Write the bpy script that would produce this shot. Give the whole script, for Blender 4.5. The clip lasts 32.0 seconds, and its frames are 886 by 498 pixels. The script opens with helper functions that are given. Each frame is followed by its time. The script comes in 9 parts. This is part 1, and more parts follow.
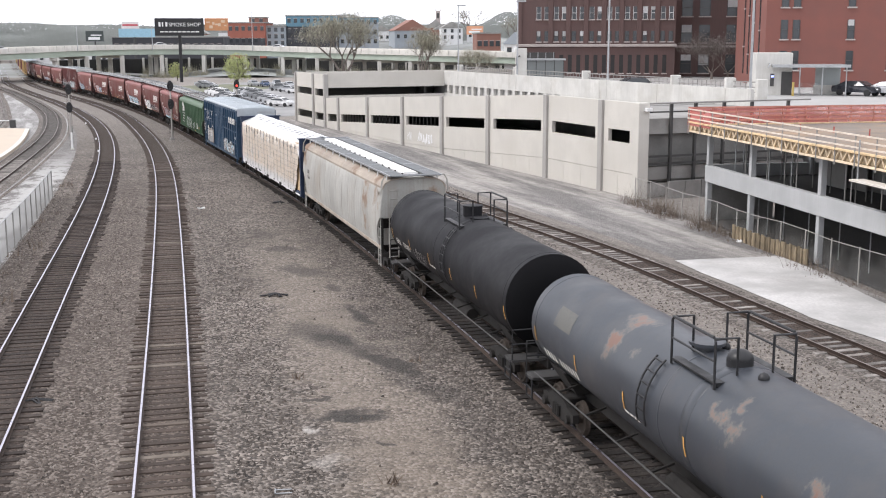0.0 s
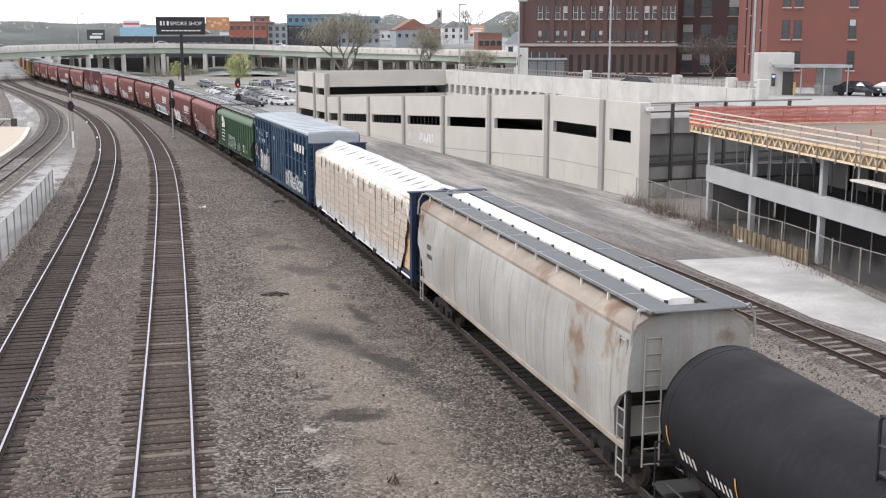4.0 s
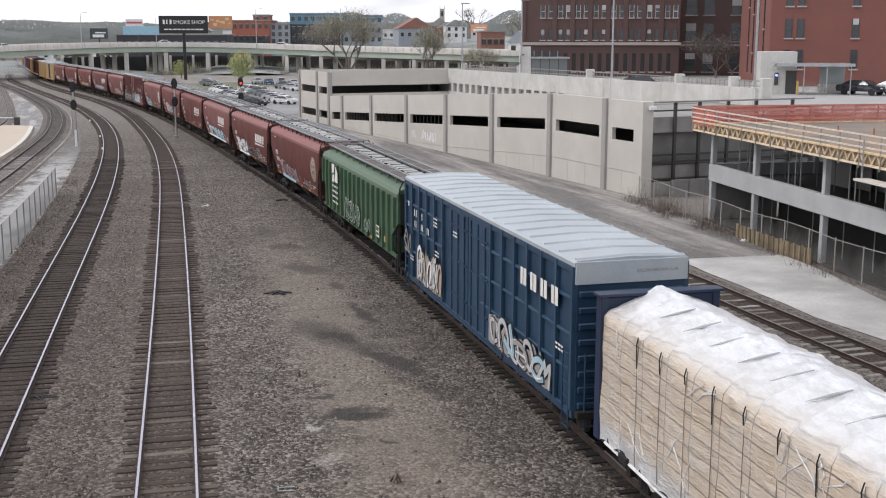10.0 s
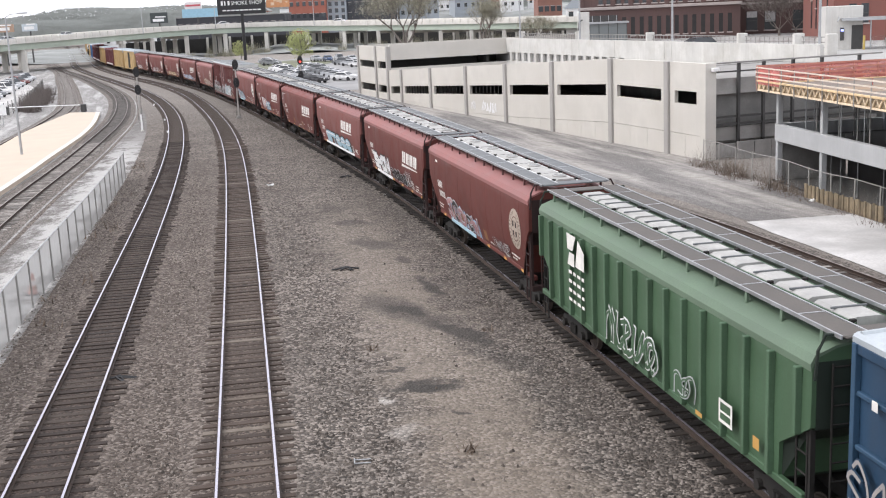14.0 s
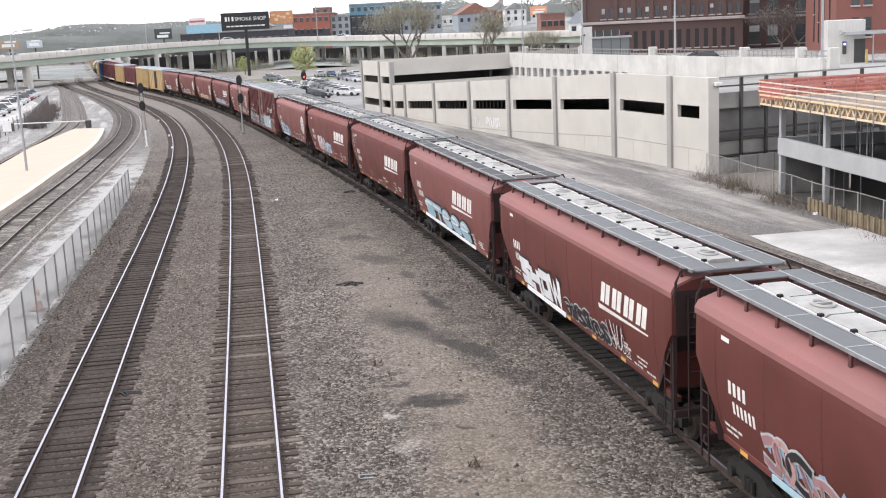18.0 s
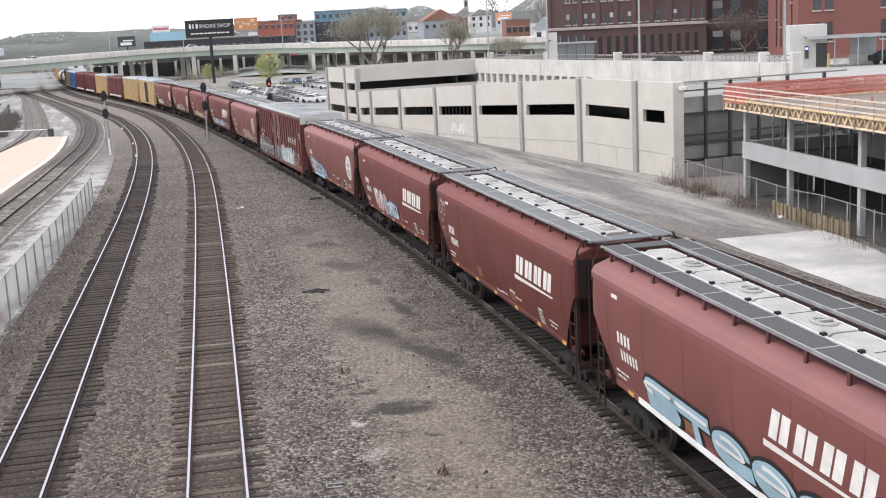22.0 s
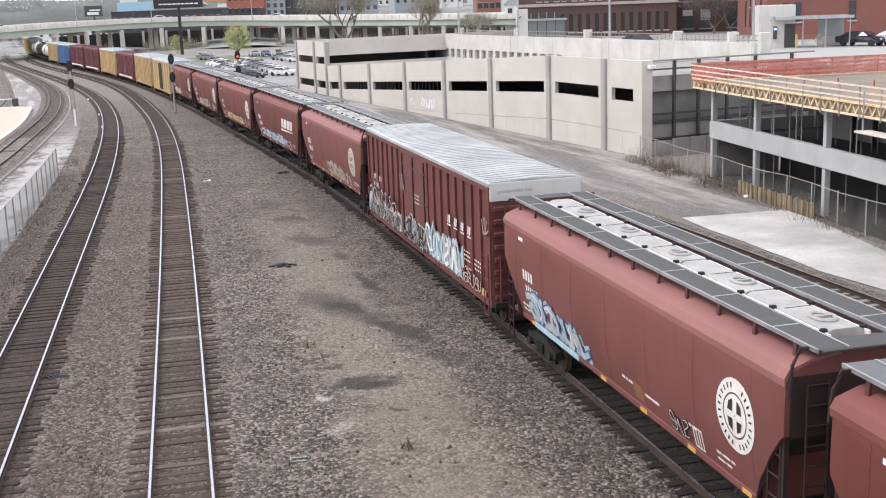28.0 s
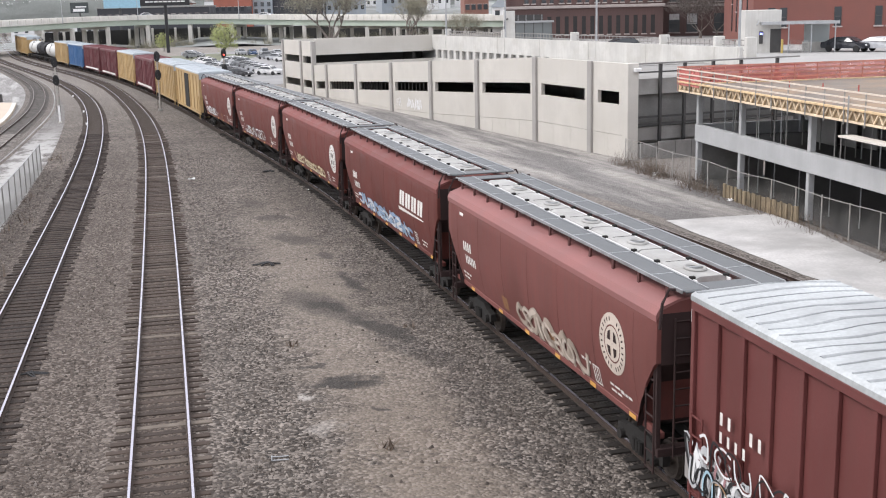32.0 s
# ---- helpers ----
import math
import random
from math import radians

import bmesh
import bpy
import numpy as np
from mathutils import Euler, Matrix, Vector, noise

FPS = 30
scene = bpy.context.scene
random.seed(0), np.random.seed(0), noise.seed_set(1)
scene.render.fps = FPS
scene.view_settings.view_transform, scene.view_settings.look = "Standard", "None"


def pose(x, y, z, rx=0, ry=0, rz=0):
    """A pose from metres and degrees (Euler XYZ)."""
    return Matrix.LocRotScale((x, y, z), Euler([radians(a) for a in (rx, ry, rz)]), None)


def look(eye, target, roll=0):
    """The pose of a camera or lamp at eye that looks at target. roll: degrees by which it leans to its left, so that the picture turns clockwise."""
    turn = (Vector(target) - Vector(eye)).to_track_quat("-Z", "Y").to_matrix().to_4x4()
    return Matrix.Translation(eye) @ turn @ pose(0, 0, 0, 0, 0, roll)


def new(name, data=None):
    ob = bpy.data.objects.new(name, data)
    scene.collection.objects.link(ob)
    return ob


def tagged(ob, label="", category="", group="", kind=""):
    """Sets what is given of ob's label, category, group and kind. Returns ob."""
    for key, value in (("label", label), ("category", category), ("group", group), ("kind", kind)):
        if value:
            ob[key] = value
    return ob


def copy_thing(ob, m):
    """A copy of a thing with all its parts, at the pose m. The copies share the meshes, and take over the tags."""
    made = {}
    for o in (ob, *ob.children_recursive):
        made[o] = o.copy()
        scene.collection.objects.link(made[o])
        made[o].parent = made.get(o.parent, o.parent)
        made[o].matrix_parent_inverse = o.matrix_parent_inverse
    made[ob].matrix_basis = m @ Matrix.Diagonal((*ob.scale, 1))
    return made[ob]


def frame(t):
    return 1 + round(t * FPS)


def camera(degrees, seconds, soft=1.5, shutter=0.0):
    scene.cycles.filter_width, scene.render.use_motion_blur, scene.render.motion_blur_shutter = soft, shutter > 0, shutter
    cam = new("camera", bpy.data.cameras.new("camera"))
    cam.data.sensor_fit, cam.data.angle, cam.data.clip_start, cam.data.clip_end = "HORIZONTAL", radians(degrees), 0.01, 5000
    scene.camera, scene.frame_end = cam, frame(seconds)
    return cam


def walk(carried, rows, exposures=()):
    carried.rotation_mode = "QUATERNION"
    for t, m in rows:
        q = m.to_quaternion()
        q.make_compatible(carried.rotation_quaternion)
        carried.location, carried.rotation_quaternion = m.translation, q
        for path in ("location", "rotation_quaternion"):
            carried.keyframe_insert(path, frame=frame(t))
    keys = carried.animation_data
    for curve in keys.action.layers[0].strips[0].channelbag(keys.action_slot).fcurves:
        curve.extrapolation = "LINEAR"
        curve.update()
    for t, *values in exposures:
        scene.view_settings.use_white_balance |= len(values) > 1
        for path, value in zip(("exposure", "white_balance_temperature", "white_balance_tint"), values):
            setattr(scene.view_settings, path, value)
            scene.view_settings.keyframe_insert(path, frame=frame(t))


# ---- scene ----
cam = camera(42.6, 32.0, soft=1.1)
PATH = [
    (0, 0.00, 0.00, 10.80, -10.48, 0.12, -0.07),
    (0.5, 0.00, 0.00, 10.80, -10.52, 0.12, 0.00),
    (1, 0.00, 0.00, 10.80, -10.57, 0.13, 0.09),
    (1.5, 0.00, 0.00, 10.80, -10.53, 0.10, 0.05),
    (2, 0.00, 0.00, 10.80, -10.53, 0.06, 0.01),
    (2.5, 0.00, 0.00, 10.80, -10.52, 0.04, -0.00),
    (3, 0.00, 0.00, 10.80, -10.51, -0.00, -0.04),
    (3.5, 0.00, 0.00, 10.80, -10.51, 0.02, -0.02),
    (5.5, 0.00, 0.00, 10.80, -10.52, -0.02, 0.04),
    (6, 0.00, 0.00, 10.80, -10.51, -0.00, -0.00),
    (6.5, 0.00, 0.00, 10.80, -10.54, 0.06, 0.01),
    (7, 0.00, 0.00, 10.80, -10.57, -0.01, 0.05),
    (7.5, 0.00, 0.00, 10.80, -10.55, 0.02, 0.07),
    (8, 0.00, 0.00, 10.80, -10.54, 0.02, 0.07),
    (8.5, 0.00, 0.00, 10.80, -10.57, 0.00, 0.10),
    (9, 0.00, 0.00, 10.80, -10.54, 0.02, 0.14),
    (9.5, 0.00, 0.00, 10.80, -10.53, 0.03, 0.14),
    (10, 0.00, 0.00, 10.80, -10.57, 0.00, 0.13),
    (10.5, 0.00, 0.00, 10.80, -10.59, -0.00, 0.19),
    (11, 0.00, 0.00, 10.80, -10.60, -0.02, 0.21),
    (11.5, 0.00, 0.00, 10.80, -10.55, 0.19, 0.24),
    (12, 0.00, 0.00, 10.80, -10.55, 0.22, 0.23),
    (12.5, -0.04, 0.02, 10.78, -10.92, 0.87, -0.23),
    (13, 0.03, -0.01, 10.76, -11.72, 1.38, 0.37),
    (13.5, -0.02, -0.09, 10.82, -11.82, 2.00, 2.30),
    (14, -0.06, -0.17, 10.86, -11.96, 2.52, 2.91),
    (14.5, -0.08, -0.23, 10.89, -12.18, 2.69, 3.31),
    (16.5, -0.07, -0.29, 10.91, -11.80, 2.56, 3.52),
    (17, -0.10, -0.23, 10.90, -11.61, 2.71, 3.44),
    (17.5, -0.08, -0.33, 10.94, -11.43, 2.90, 3.44),
    (18, -0.05, -0.27, 10.90, -11.23, 2.73, 3.07),
    (18.5, -0.07, -0.19, 10.86, -11.23, 2.79, 2.83),
    (19, -0.06, -0.14, 10.85, -11.20, 2.78, 2.71),
    (19.5, -0.06, -0.14, 10.86, -11.14, 2.63, 2.60),
    (20, -0.06, -0.14, 10.86, -11.08, 3.08, 2.37),
    (20.5, -0.04, -0.19, 10.88, -10.94, 2.87, 2.19),
    (21, -0.04, -0.12, 10.85, -10.94, 2.94, 1.80),
    (21.5, -0.05, -0.05, 10.82, -10.98, 2.92, 1.53),
    (22, -0.04, -0.07, 10.84, -10.99, 2.93, 1.36),
    (22.5, -0.00, -0.08, 10.82, -10.96, 2.93, 1.37),
    (23, -0.02, -0.07, 10.82, -10.97, 2.99, 1.32),
    (23.5, -0.03, -0.06, 10.82, -11.07, 2.92, 1.33),
    (24, -0.03, -0.03, 10.81, -11.28, 3.23, 1.41),
    (24.5, -0.10, -0.12, 10.80, -12.23, 3.08, 2.07),
    (25, -0.08, -0.24, 10.89, -13.31, 1.76, 2.02),
    (25.5, 0.01, -0.21, 10.87, -13.32, 3.11, 1.32),
    (27.5, 0.03, -0.14, 10.86, -12.35, 2.33, 0.25),
    (28, 0.02, -0.09, 10.84, -12.27, 2.01, -0.07),
    (28.5, 0.03, -0.09, 10.81, -12.31, 1.64, -0.32),
    (29, 0.05, -0.09, 10.82, -12.35, 1.42, -0.62),
    (29.5, 0.06, -0.11, 10.83, -12.34, 1.36, -0.68),
    (30, 0.05, -0.12, 10.83, -12.29, 1.32, -0.69),
    (30.5, 0.07, -0.12, 10.82, -12.23, 1.40, -0.70),
    (31, 0.05, -0.05, 10.81, -12.21, 1.37, -0.72),
    (31.5, 0.06, -0.13, 10.84, -12.24, 1.31, -0.66),
    (32, 0.05, -0.03, 10.78, -12.22, 1.30, -0.68),
]
walk(cam, [(t, pose(x, y, z, 90 + pitch, roll, yaw)) for t, x, y, z, pitch, roll, yaw in PATH],
     exposures=[(t, v, 6400, 13) for t, v in ((0, 0.18), (3.5, 0.11), (5.5, -0.23), (7, -0.32), (9, -0.46), (10, -0.31), (11, -0.09), (13, 0.16), (16.5, 0.29), (19, 0.25), (23, 0.16), (27.5, 0.25), (30, 0.19), (32, 0.17))])

# ---- light: bright overcast spring sky, weak broad sun ----
SUN_EL, SUN_AZ = radians(48), radians(262)
world = bpy.data.worlds.new("overcast_sky")
scene.world = world
world.use_nodes = True
wn, wl = world.node_tree.nodes, world.node_tree.links
wn.clear()
w_out = wn.new("ShaderNodeOutputWorld")
w_bg = wn.new("ShaderNodeBackground")
w_sky = wn.new("ShaderNodeTexSky")
w_sky.sky_type = "NISHITA"
w_sky.sun_disc = False
w_sky.sun_elevation, w_sky.sun_rotation = SUN_EL, SUN_AZ
w_sky.dust_density, w_sky.air_density = 2.0, 1.0
w_hsv = wn.new("ShaderNodeHueSaturation")
w_hsv.inputs["Saturation"].default_value = 0.5
w_tc = wn.new("ShaderNodeTexCoord")
w_map = wn.new("ShaderNodeMapping")
w_map.inputs["Scale"].default_value = (1.5, 1.5, 7.0)
w_noise = wn.new("ShaderNodeTexNoise")
w_noise.inputs["Scale"].default_value = 2.2
w_noise.inputs["Detail"].default_value = 6
w_ramp = wn.new("ShaderNodeValToRGB")
w_ramp.color_ramp.elements[0].position, w_ramp.color_ramp.elements[1].position = 0.22, 0.5
w_mix = wn.new("ShaderNodeMix")
w_mix.data_type = "RGBA"
w_mix.inputs[7].default_value = (11.2, 11.4, 11.9, 1)
wl.new(w_tc.outputs["Generated"], w_map.inputs["Vector"])
wl.new(w_map.outputs["Vector"], w_noise.inputs["Vector"])
wl.new(w_noise.outputs["Fac"], w_ramp.inputs["Fac"])
wl.new(w_sky.outputs["Color"], w_hsv.inputs["Color"])
wl.new(w_hsv.outputs["Color"], w_mix.inputs[6])
wl.new(w_ramp.outputs["Color"], w_mix.inputs[0])
wl.new(w_mix.outputs[2], w_bg.inputs["Color"])
w_bg.inputs["Strength"].default_value = 0.125
wl.new(w_bg.outputs["Background"], w_out.inputs["Surface"])

sun = new("sun", bpy.data.lights.new("sun", "SUN"))
sun.data.energy, sun.data.angle, sun.data.color = 1.65, radians(16), (1.0, 0.96, 0.9)
sun.matrix_basis = look((math.sin(SUN_AZ) * 50, math.cos(SUN_AZ) * 50, math.tan(SUN_EL) * 50), (0, 0, 0))
scene.view_settings.exposure = 0.0

# ---- mesh and material helpers ----
class Shape:
    """Collects vertices and faces of one mesh."""

    def __init__(self):
        self.v, self.f = [], []

    def add(self, verts, faces):
        k = len(self.v)
        self.v.extend(verts)
        self.f.extend([tuple(k + i for i in fc) for fc in faces])
        return self

    def box(self, x0, x1, y0, y1, z0, z1, b=0.0):
        if b <= 0:
            return self.add([(x0, y0, z0), (x1, y0, z0), (x1, y1, z0), (x0, y1, z0), (x0, y0, z1), (x1, y0, z1), (x1, y1, z1), (x0, y1, z1)],
                            [(3, 2, 1, 0), (4, 5, 6, 7), (0, 1, 5, 4), (1, 2, 6, 5), (2, 3, 7, 6), (3, 0, 4, 7)])
        ring = lambda z, i: [(x0 + i, y0, z), (x1 - i, y0, z), (x1, y0 + i, z), (x1, y1 - i, z), (x1 - i, y1, z), (x0 + i, y1, z), (x0, y1 - i, z), (x0, y0 + i, z)]
        inner = lambda z: [(x0 + b, y0 + b, z), (x1 - b, y0 + b, z), (x1 - b, y0 + b, z), (x1 - b, y1 - b, z), (x1 - b, y1 - b, z), (x0 + b, y1 - b, z), (x0 + b, y1 - b, z), (x0 + b, y0 + b, z)]
        return self.loft([inner(z0), ring(z0 + b, b), ring(z1 - b, b), inner(z1)], True, True)

    def loft(self, rings, cap0=False, cap1=False, closed=True):
        n, k = len(rings[0]), len(self.v)
        for r in rings:
            self.v.extend(r)
        for i in range(len(rings) - 1):
            for j in range(n if closed else n - 1):
                a, b2 = k + i * n + j, k + i * n + (j + 1) % n
                self.f.append((a, b2, b2 + n, a + n))
        if cap0:
            self.f.append(tuple(k + j for j in reversed(range(n))))
        if cap1:
            self.f.append(tuple(k + (len(rings) - 1) * n + j for j in range(n)))
        return self

    def tube(self, pts, r, n=6, cap=True):
        pts = [Vector(p) for p in pts]
        rad = r if isinstance(r, (list, tuple)) else [r] * len(pts)
        rings = []
        for i, p in enumerate(pts):
            d = (pts[min(i + 1, len(pts) - 1)] - pts[max(i - 1, 0)]).normalized()
            up = Vector((0, 0, 1)) if abs(d.z) < 0.9 else Vector((0, 1, 0))
            a = d.cross(up).normalized()
            c = a.cross(d)
            rings.append([tuple(p + rad[i] * (a * math.cos(2 * math.pi * j / n) - c * math.sin(2 * math.pi * j / n))) for j in range(n)])
        return self.loft(rings, cap, cap)

    def bar(self, p, q, w, h):
        """A straight bar of rectangular section, w wide and h high."""
        p, q = Vector(p), Vector(q)
        d = (q - p).normalized()
        up = Vector((0, 0, 1)) if abs(d.z) < 0.95 else Vector((0, 1, 0))
        a = d.cross(up).normalized() * (w / 2)
        c = a.cross(d).normalized() * (h / 2)
        return self.loft([[tuple(e + s * a + u * c) for s, u in ((-1, 1), (1, 1), (1, -1), (-1, -1))] for e in (p, q)], True, True)

    def prism(self, pts, axis, lo, hi):
        """A flat outline pushed along an axis: the outline lies in the two other axes, in their order."""
        def at(a, b, c):
            return {"x": (c, a, b), "y": (a, c, b), "z": (a, b, c)}[axis]
        return self.loft([[at(a, b, lo) for a, b in pts], [at(a, b, hi) for a, b in pts]], True, True)

    def sphere(self, c, r, nu=10, nv=6, sx=1, sy=1, sz=1):
        rings = []
        for i in range(nv + 1):
            th = math.pi * (0.02 + 0.96 * i / nv)
            rings.append([(c[0] + sx * r * math.sin(th) * math.cos(2 * math.pi * j / nu), c[1] + sy * r * math.sin(th) * math.sin(2 * math.pi * j / nu), c[2] - sz * r * math.cos(th)) for j in range(nu)])
        return self.loft(rings, True, True)

    def moved(self, m):
        self.v = [tuple(m @ Vector(p)) for p in self.v]
        return self

    def mesh(self, name, material, smooth=False):
        me = bpy.data.meshes.new(name)
        me.from_pydata(self.v, [], self.f)
        me.materials.append(material)
        if smooth:
            me.shade_smooth()
            me.set_sharp_from_angle(angle=radians(38))
        bm = bmesh.new()
        bm.from_mesh(me)
        bmesh.ops.recalc_face_normals(bm, faces=bm.faces)
        bm.to_mesh(me)
        bm.free()
        return me


def part(name, shape, material, parent=None, label="", smooth=False):
    ob = new(name, shape.mesh(name, material, smooth))
    if parent:
        ob.parent = parent
    if label:
        ob["label"] = label
    return ob


def thing(name, label, category, group="", at=None):
    ob = tagged(new(name), label, category, group)
    if at is not None:
        ob.matrix_basis = at
    return ob


def setting(name, shape, material, label="", category="", smooth=False, kind="structure"):
    return tagged(part(name, shape, material, None, "", smooth), label, category, "", kind)


def node_mat(name):
    m = bpy.data.materials.new(name)
    m.use_nodes = True
    return m, m.node_tree.nodes, m.node_tree.links, m.node_tree.nodes["Principled BSDF"]


def grey(c, k):
    return tuple(min(1.0, max(0.0, x * k)) for x in c[:3]) + (1,)


def noise_fac(n, l, vec, scale, detail=5, rough=0.55, lo=0.35, hi=0.65):
    t = n.new("ShaderNodeTexNoise")
    t.inputs["Scale"].default_value, t.inputs["Detail"].default_value, t.inputs["Roughness"].default_value = scale, detail, rough
    l.new(vec, t.inputs["Vector"])
    r = n.new("ShaderNodeMapRange")
    r.inputs[1].default_value, r.inputs[2].default_value = lo, hi
    l.new(t.outputs["Fac"], r.inputs[0])
    return r.outputs[0], t.outputs["Fac"]


def mix(n, l, fac, a, b):
    x = n.new("ShaderNodeMix")
    x.data_type = "RGBA"
    for sock, val in ((0, fac), (6, a), (7, b)):
        if isinstance(val, (tuple, float, int)):
            x.inputs[sock].default_value = val
        else:
            l.new(val, x.inputs[sock])
    return x.outputs[2]


def scaled(n, l, vec, s):
    m = n.new("ShaderNodeMapping")
    m.inputs["Scale"].default_value = s
    l.new(vec, m.inputs["Vector"])
    return m.outputs["Vector"]


def times(n, l, a, k):
    m = n.new("ShaderNodeMath")
    m.operation = "MULTIPLY"
    for i, v in enumerate((a, k)):
        if isinstance(v, (float, int)):
            m.inputs[i].default_value = v
        else:
            l.new(v, m.inputs[i])
    return m.outputs[0]


def surf(name, base, rough=0.7, metal=0.0, var=0.18, scale=1.5, fine=30, bump=0.15, dist=0.01, stain=None, streak=None, rand=0.0, world_pos=False):
    """A worn surface: base colour with two scales of variation. stain=(colour, amount, scale): blotches; streak=(colour, amount): runs down upright faces; rand: change from object to object."""
    m, n, l, bsdf = node_mat(name)
    if world_pos:
        vec = n.new("ShaderNodeNewGeometry").outputs["Position"]
    else:
        vec = n.new("ShaderNodeTexCoord").outputs["Object"]
    f1, _ = noise_fac(n, l, vec, scale)
    f2, raw2 = noise_fac(n, l, vec, fine, 3)
    col = mix(n, l, f1, grey(base, 1 - var), grey(base, 1 + var))
    col = mix(n, l, times(n, l, f2, 0.35), col, grey(base, 1 - 1.6 * var))
    if streak:
        sv = scaled(n, l, vec, (3.2, 3.2, 0.16))
        f3, _ = noise_fac(n, l, sv, 1.6, 6, 0.65, 0.46, 0.72)
        col = mix(n, l, times(n, l, f3, streak[1]), col, (*streak[0], 1))
    if stain:
        f4, _ = noise_fac(n, l, vec, stain[2], 7, 0.62, 0.5, 0.68)
        col = mix(n, l, times(n, l, f4, stain[1]), col, (*stain[0], 1))
    if rand:
        oi = n.new("ShaderNodeObjectInfo")
        mr = n.new("ShaderNodeMapRange")
        mr.inputs[3].default_value, mr.inputs[4].default_value = 1 - rand, 1 + rand
        l.new(oi.outputs["Random"], mr.inputs[0])
        hs = n.new("ShaderNodeHueSaturation")
        l.new(mr.outputs[0], hs.inputs["Value"])
        l.new(col, hs.inputs["Color"])
        col = hs.outputs["Color"]
    l.new(col, bsdf.inputs["Base Color"])
    rr = n.new("ShaderNodeMapRange")
    rr.inputs[3].default_value, rr.inputs[4].default_value = max(0.05, rough - 0.12), min(1, rough + 0.12)
    l.new(f1, rr.inputs[0])
    l.new(rr.outputs[0], bsdf.inputs["Roughness"])
    bsdf.inputs["Metallic"].default_value = metal
    if bump:
        b = n.new("ShaderNodeBump")
        b.inputs["Strength"].default_value, b.inputs["Distance"].default_value = bump, dist
        l.new(raw2, b.inputs["Height"])
        l.new(b.outputs["Normal"], bsdf.inputs["Normal"])
    return m


def glass(name, tint=(0.05, 0.06, 0.07), rough=0.08):
    m, n, l, bsdf = node_mat(name)
    bsdf.inputs["Base Color"].default_value = (*tint, 1)
    bsdf.inputs["Roughness"].default_value = rough
    bsdf.inputs["IOR"].default_value = 1.5
    return m


# ---- ways through the place: smooth lines from a few points ----
def smooth_line(pts, step=0.5):
    p = np.array(pts, float)
    d = np.r_[0, np.cumsum(np.linalg.norm(np.diff(p, axis=0), axis=1))]
    n = len(p)
    h = np.diff(d)
    a, b = np.eye(n), np.zeros((n, p.shape[1]))
    for i in range(1, n - 1):
        a[i, i - 1], a[i, i], a[i, i + 1] = h[i - 1], 2 * (h[i - 1] + h[i]), h[i]
        b[i] = 6 * ((p[i + 1] - p[i]) / h[i] - (p[i] - p[i - 1]) / h[i - 1])
    mm = np.linalg.solve(a, b)
    s = np.arange(0, d[-1], 1.0)
    k = np.clip(np.searchsorted(d, s, side="right") - 1, 0, n - 2)
    u, w, hh = ((d[k + 1] - s) / h[k])[:, None], ((s - d[k]) / h[k])[:, None], h[k][:, None]
    q = u * p[k] + w * p[k + 1] + ((u ** 3 - u) * mm[k] + (w ** 3 - w) * mm[k + 1]) * hh ** 2 / 6
    d = np.r_[0, np.cumsum(np.linalg.norm(np.diff(q, axis=0), axis=1))]
    s = np.arange(0, d[-1], step)
    return s, np.stack([np.interp(s, d, q[:, i]) for i in range(q.shape[1])], 1)


def beside(q, off):
    """The line q moved off metres to its right."""
    t = np.gradient(q[:, :2], axis=0)
    t /= np.linalg.norm(t, axis=1)[:, None]
    r = q.copy()
    r[:, 0] += off * t[:, 1]
    r[:, 1] -= off * t[:, 0]
    return r


def ribbon(q0, q1, z0, z1=None):
    """A strip of ground between two lines."""
    sh = Shape()
    z1 = z0 if z1 is None else z1
    sh.loft([[(a[0], a[1], z0), (b[0], b[1], z1)] for a, b in zip(q0, q1)], closed=False)
    return sh


def stroke_shape(pts, w, x0):
    """One bent stroke of even width, flat on a side; it climbs a hair as it goes, so that it may cross itself."""
    sh = Shape()
    p = [Vector(q) for q in pts]
    left, right = [], []
    for i in range(len(p)):
        d0 = (p[i] - p[i - 1]).normalized() if i else (p[1] - p[0]).normalized()
        d1 = (p[i + 1] - p[i]).normalized() if i + 1 < len(p) else d0
        m = (d0 + d1) if (d0 + d1).length > 0.3 else d0
        m.normalize()
        c = Vector((-m.y, m.x)) * w / 2 / max(0.6, abs(m.dot(d0)))
        left.append(p[i] + c)
        right.append(p[i] - c)
    left[0], right[0] = left[0] - (p[1] - p[0]).normalized() * w / 2, right[0] - (p[1] - p[0]).normalized() * w / 2
    left[-1], right[-1] = left[-1] + (p[-1] - p[-2]).normalized() * w / 2, right[-1] + (p[-1] - p[-2]).normalized() * w / 2
    sh.loft([[(-x0(a.y) - 0.0012 * i, a.x, a.y), (-x0(b.y) - 0.0012 * i, b.x, b.y)] for i, (a, b) in enumerate(zip(left, right))], closed=False)
    return sh

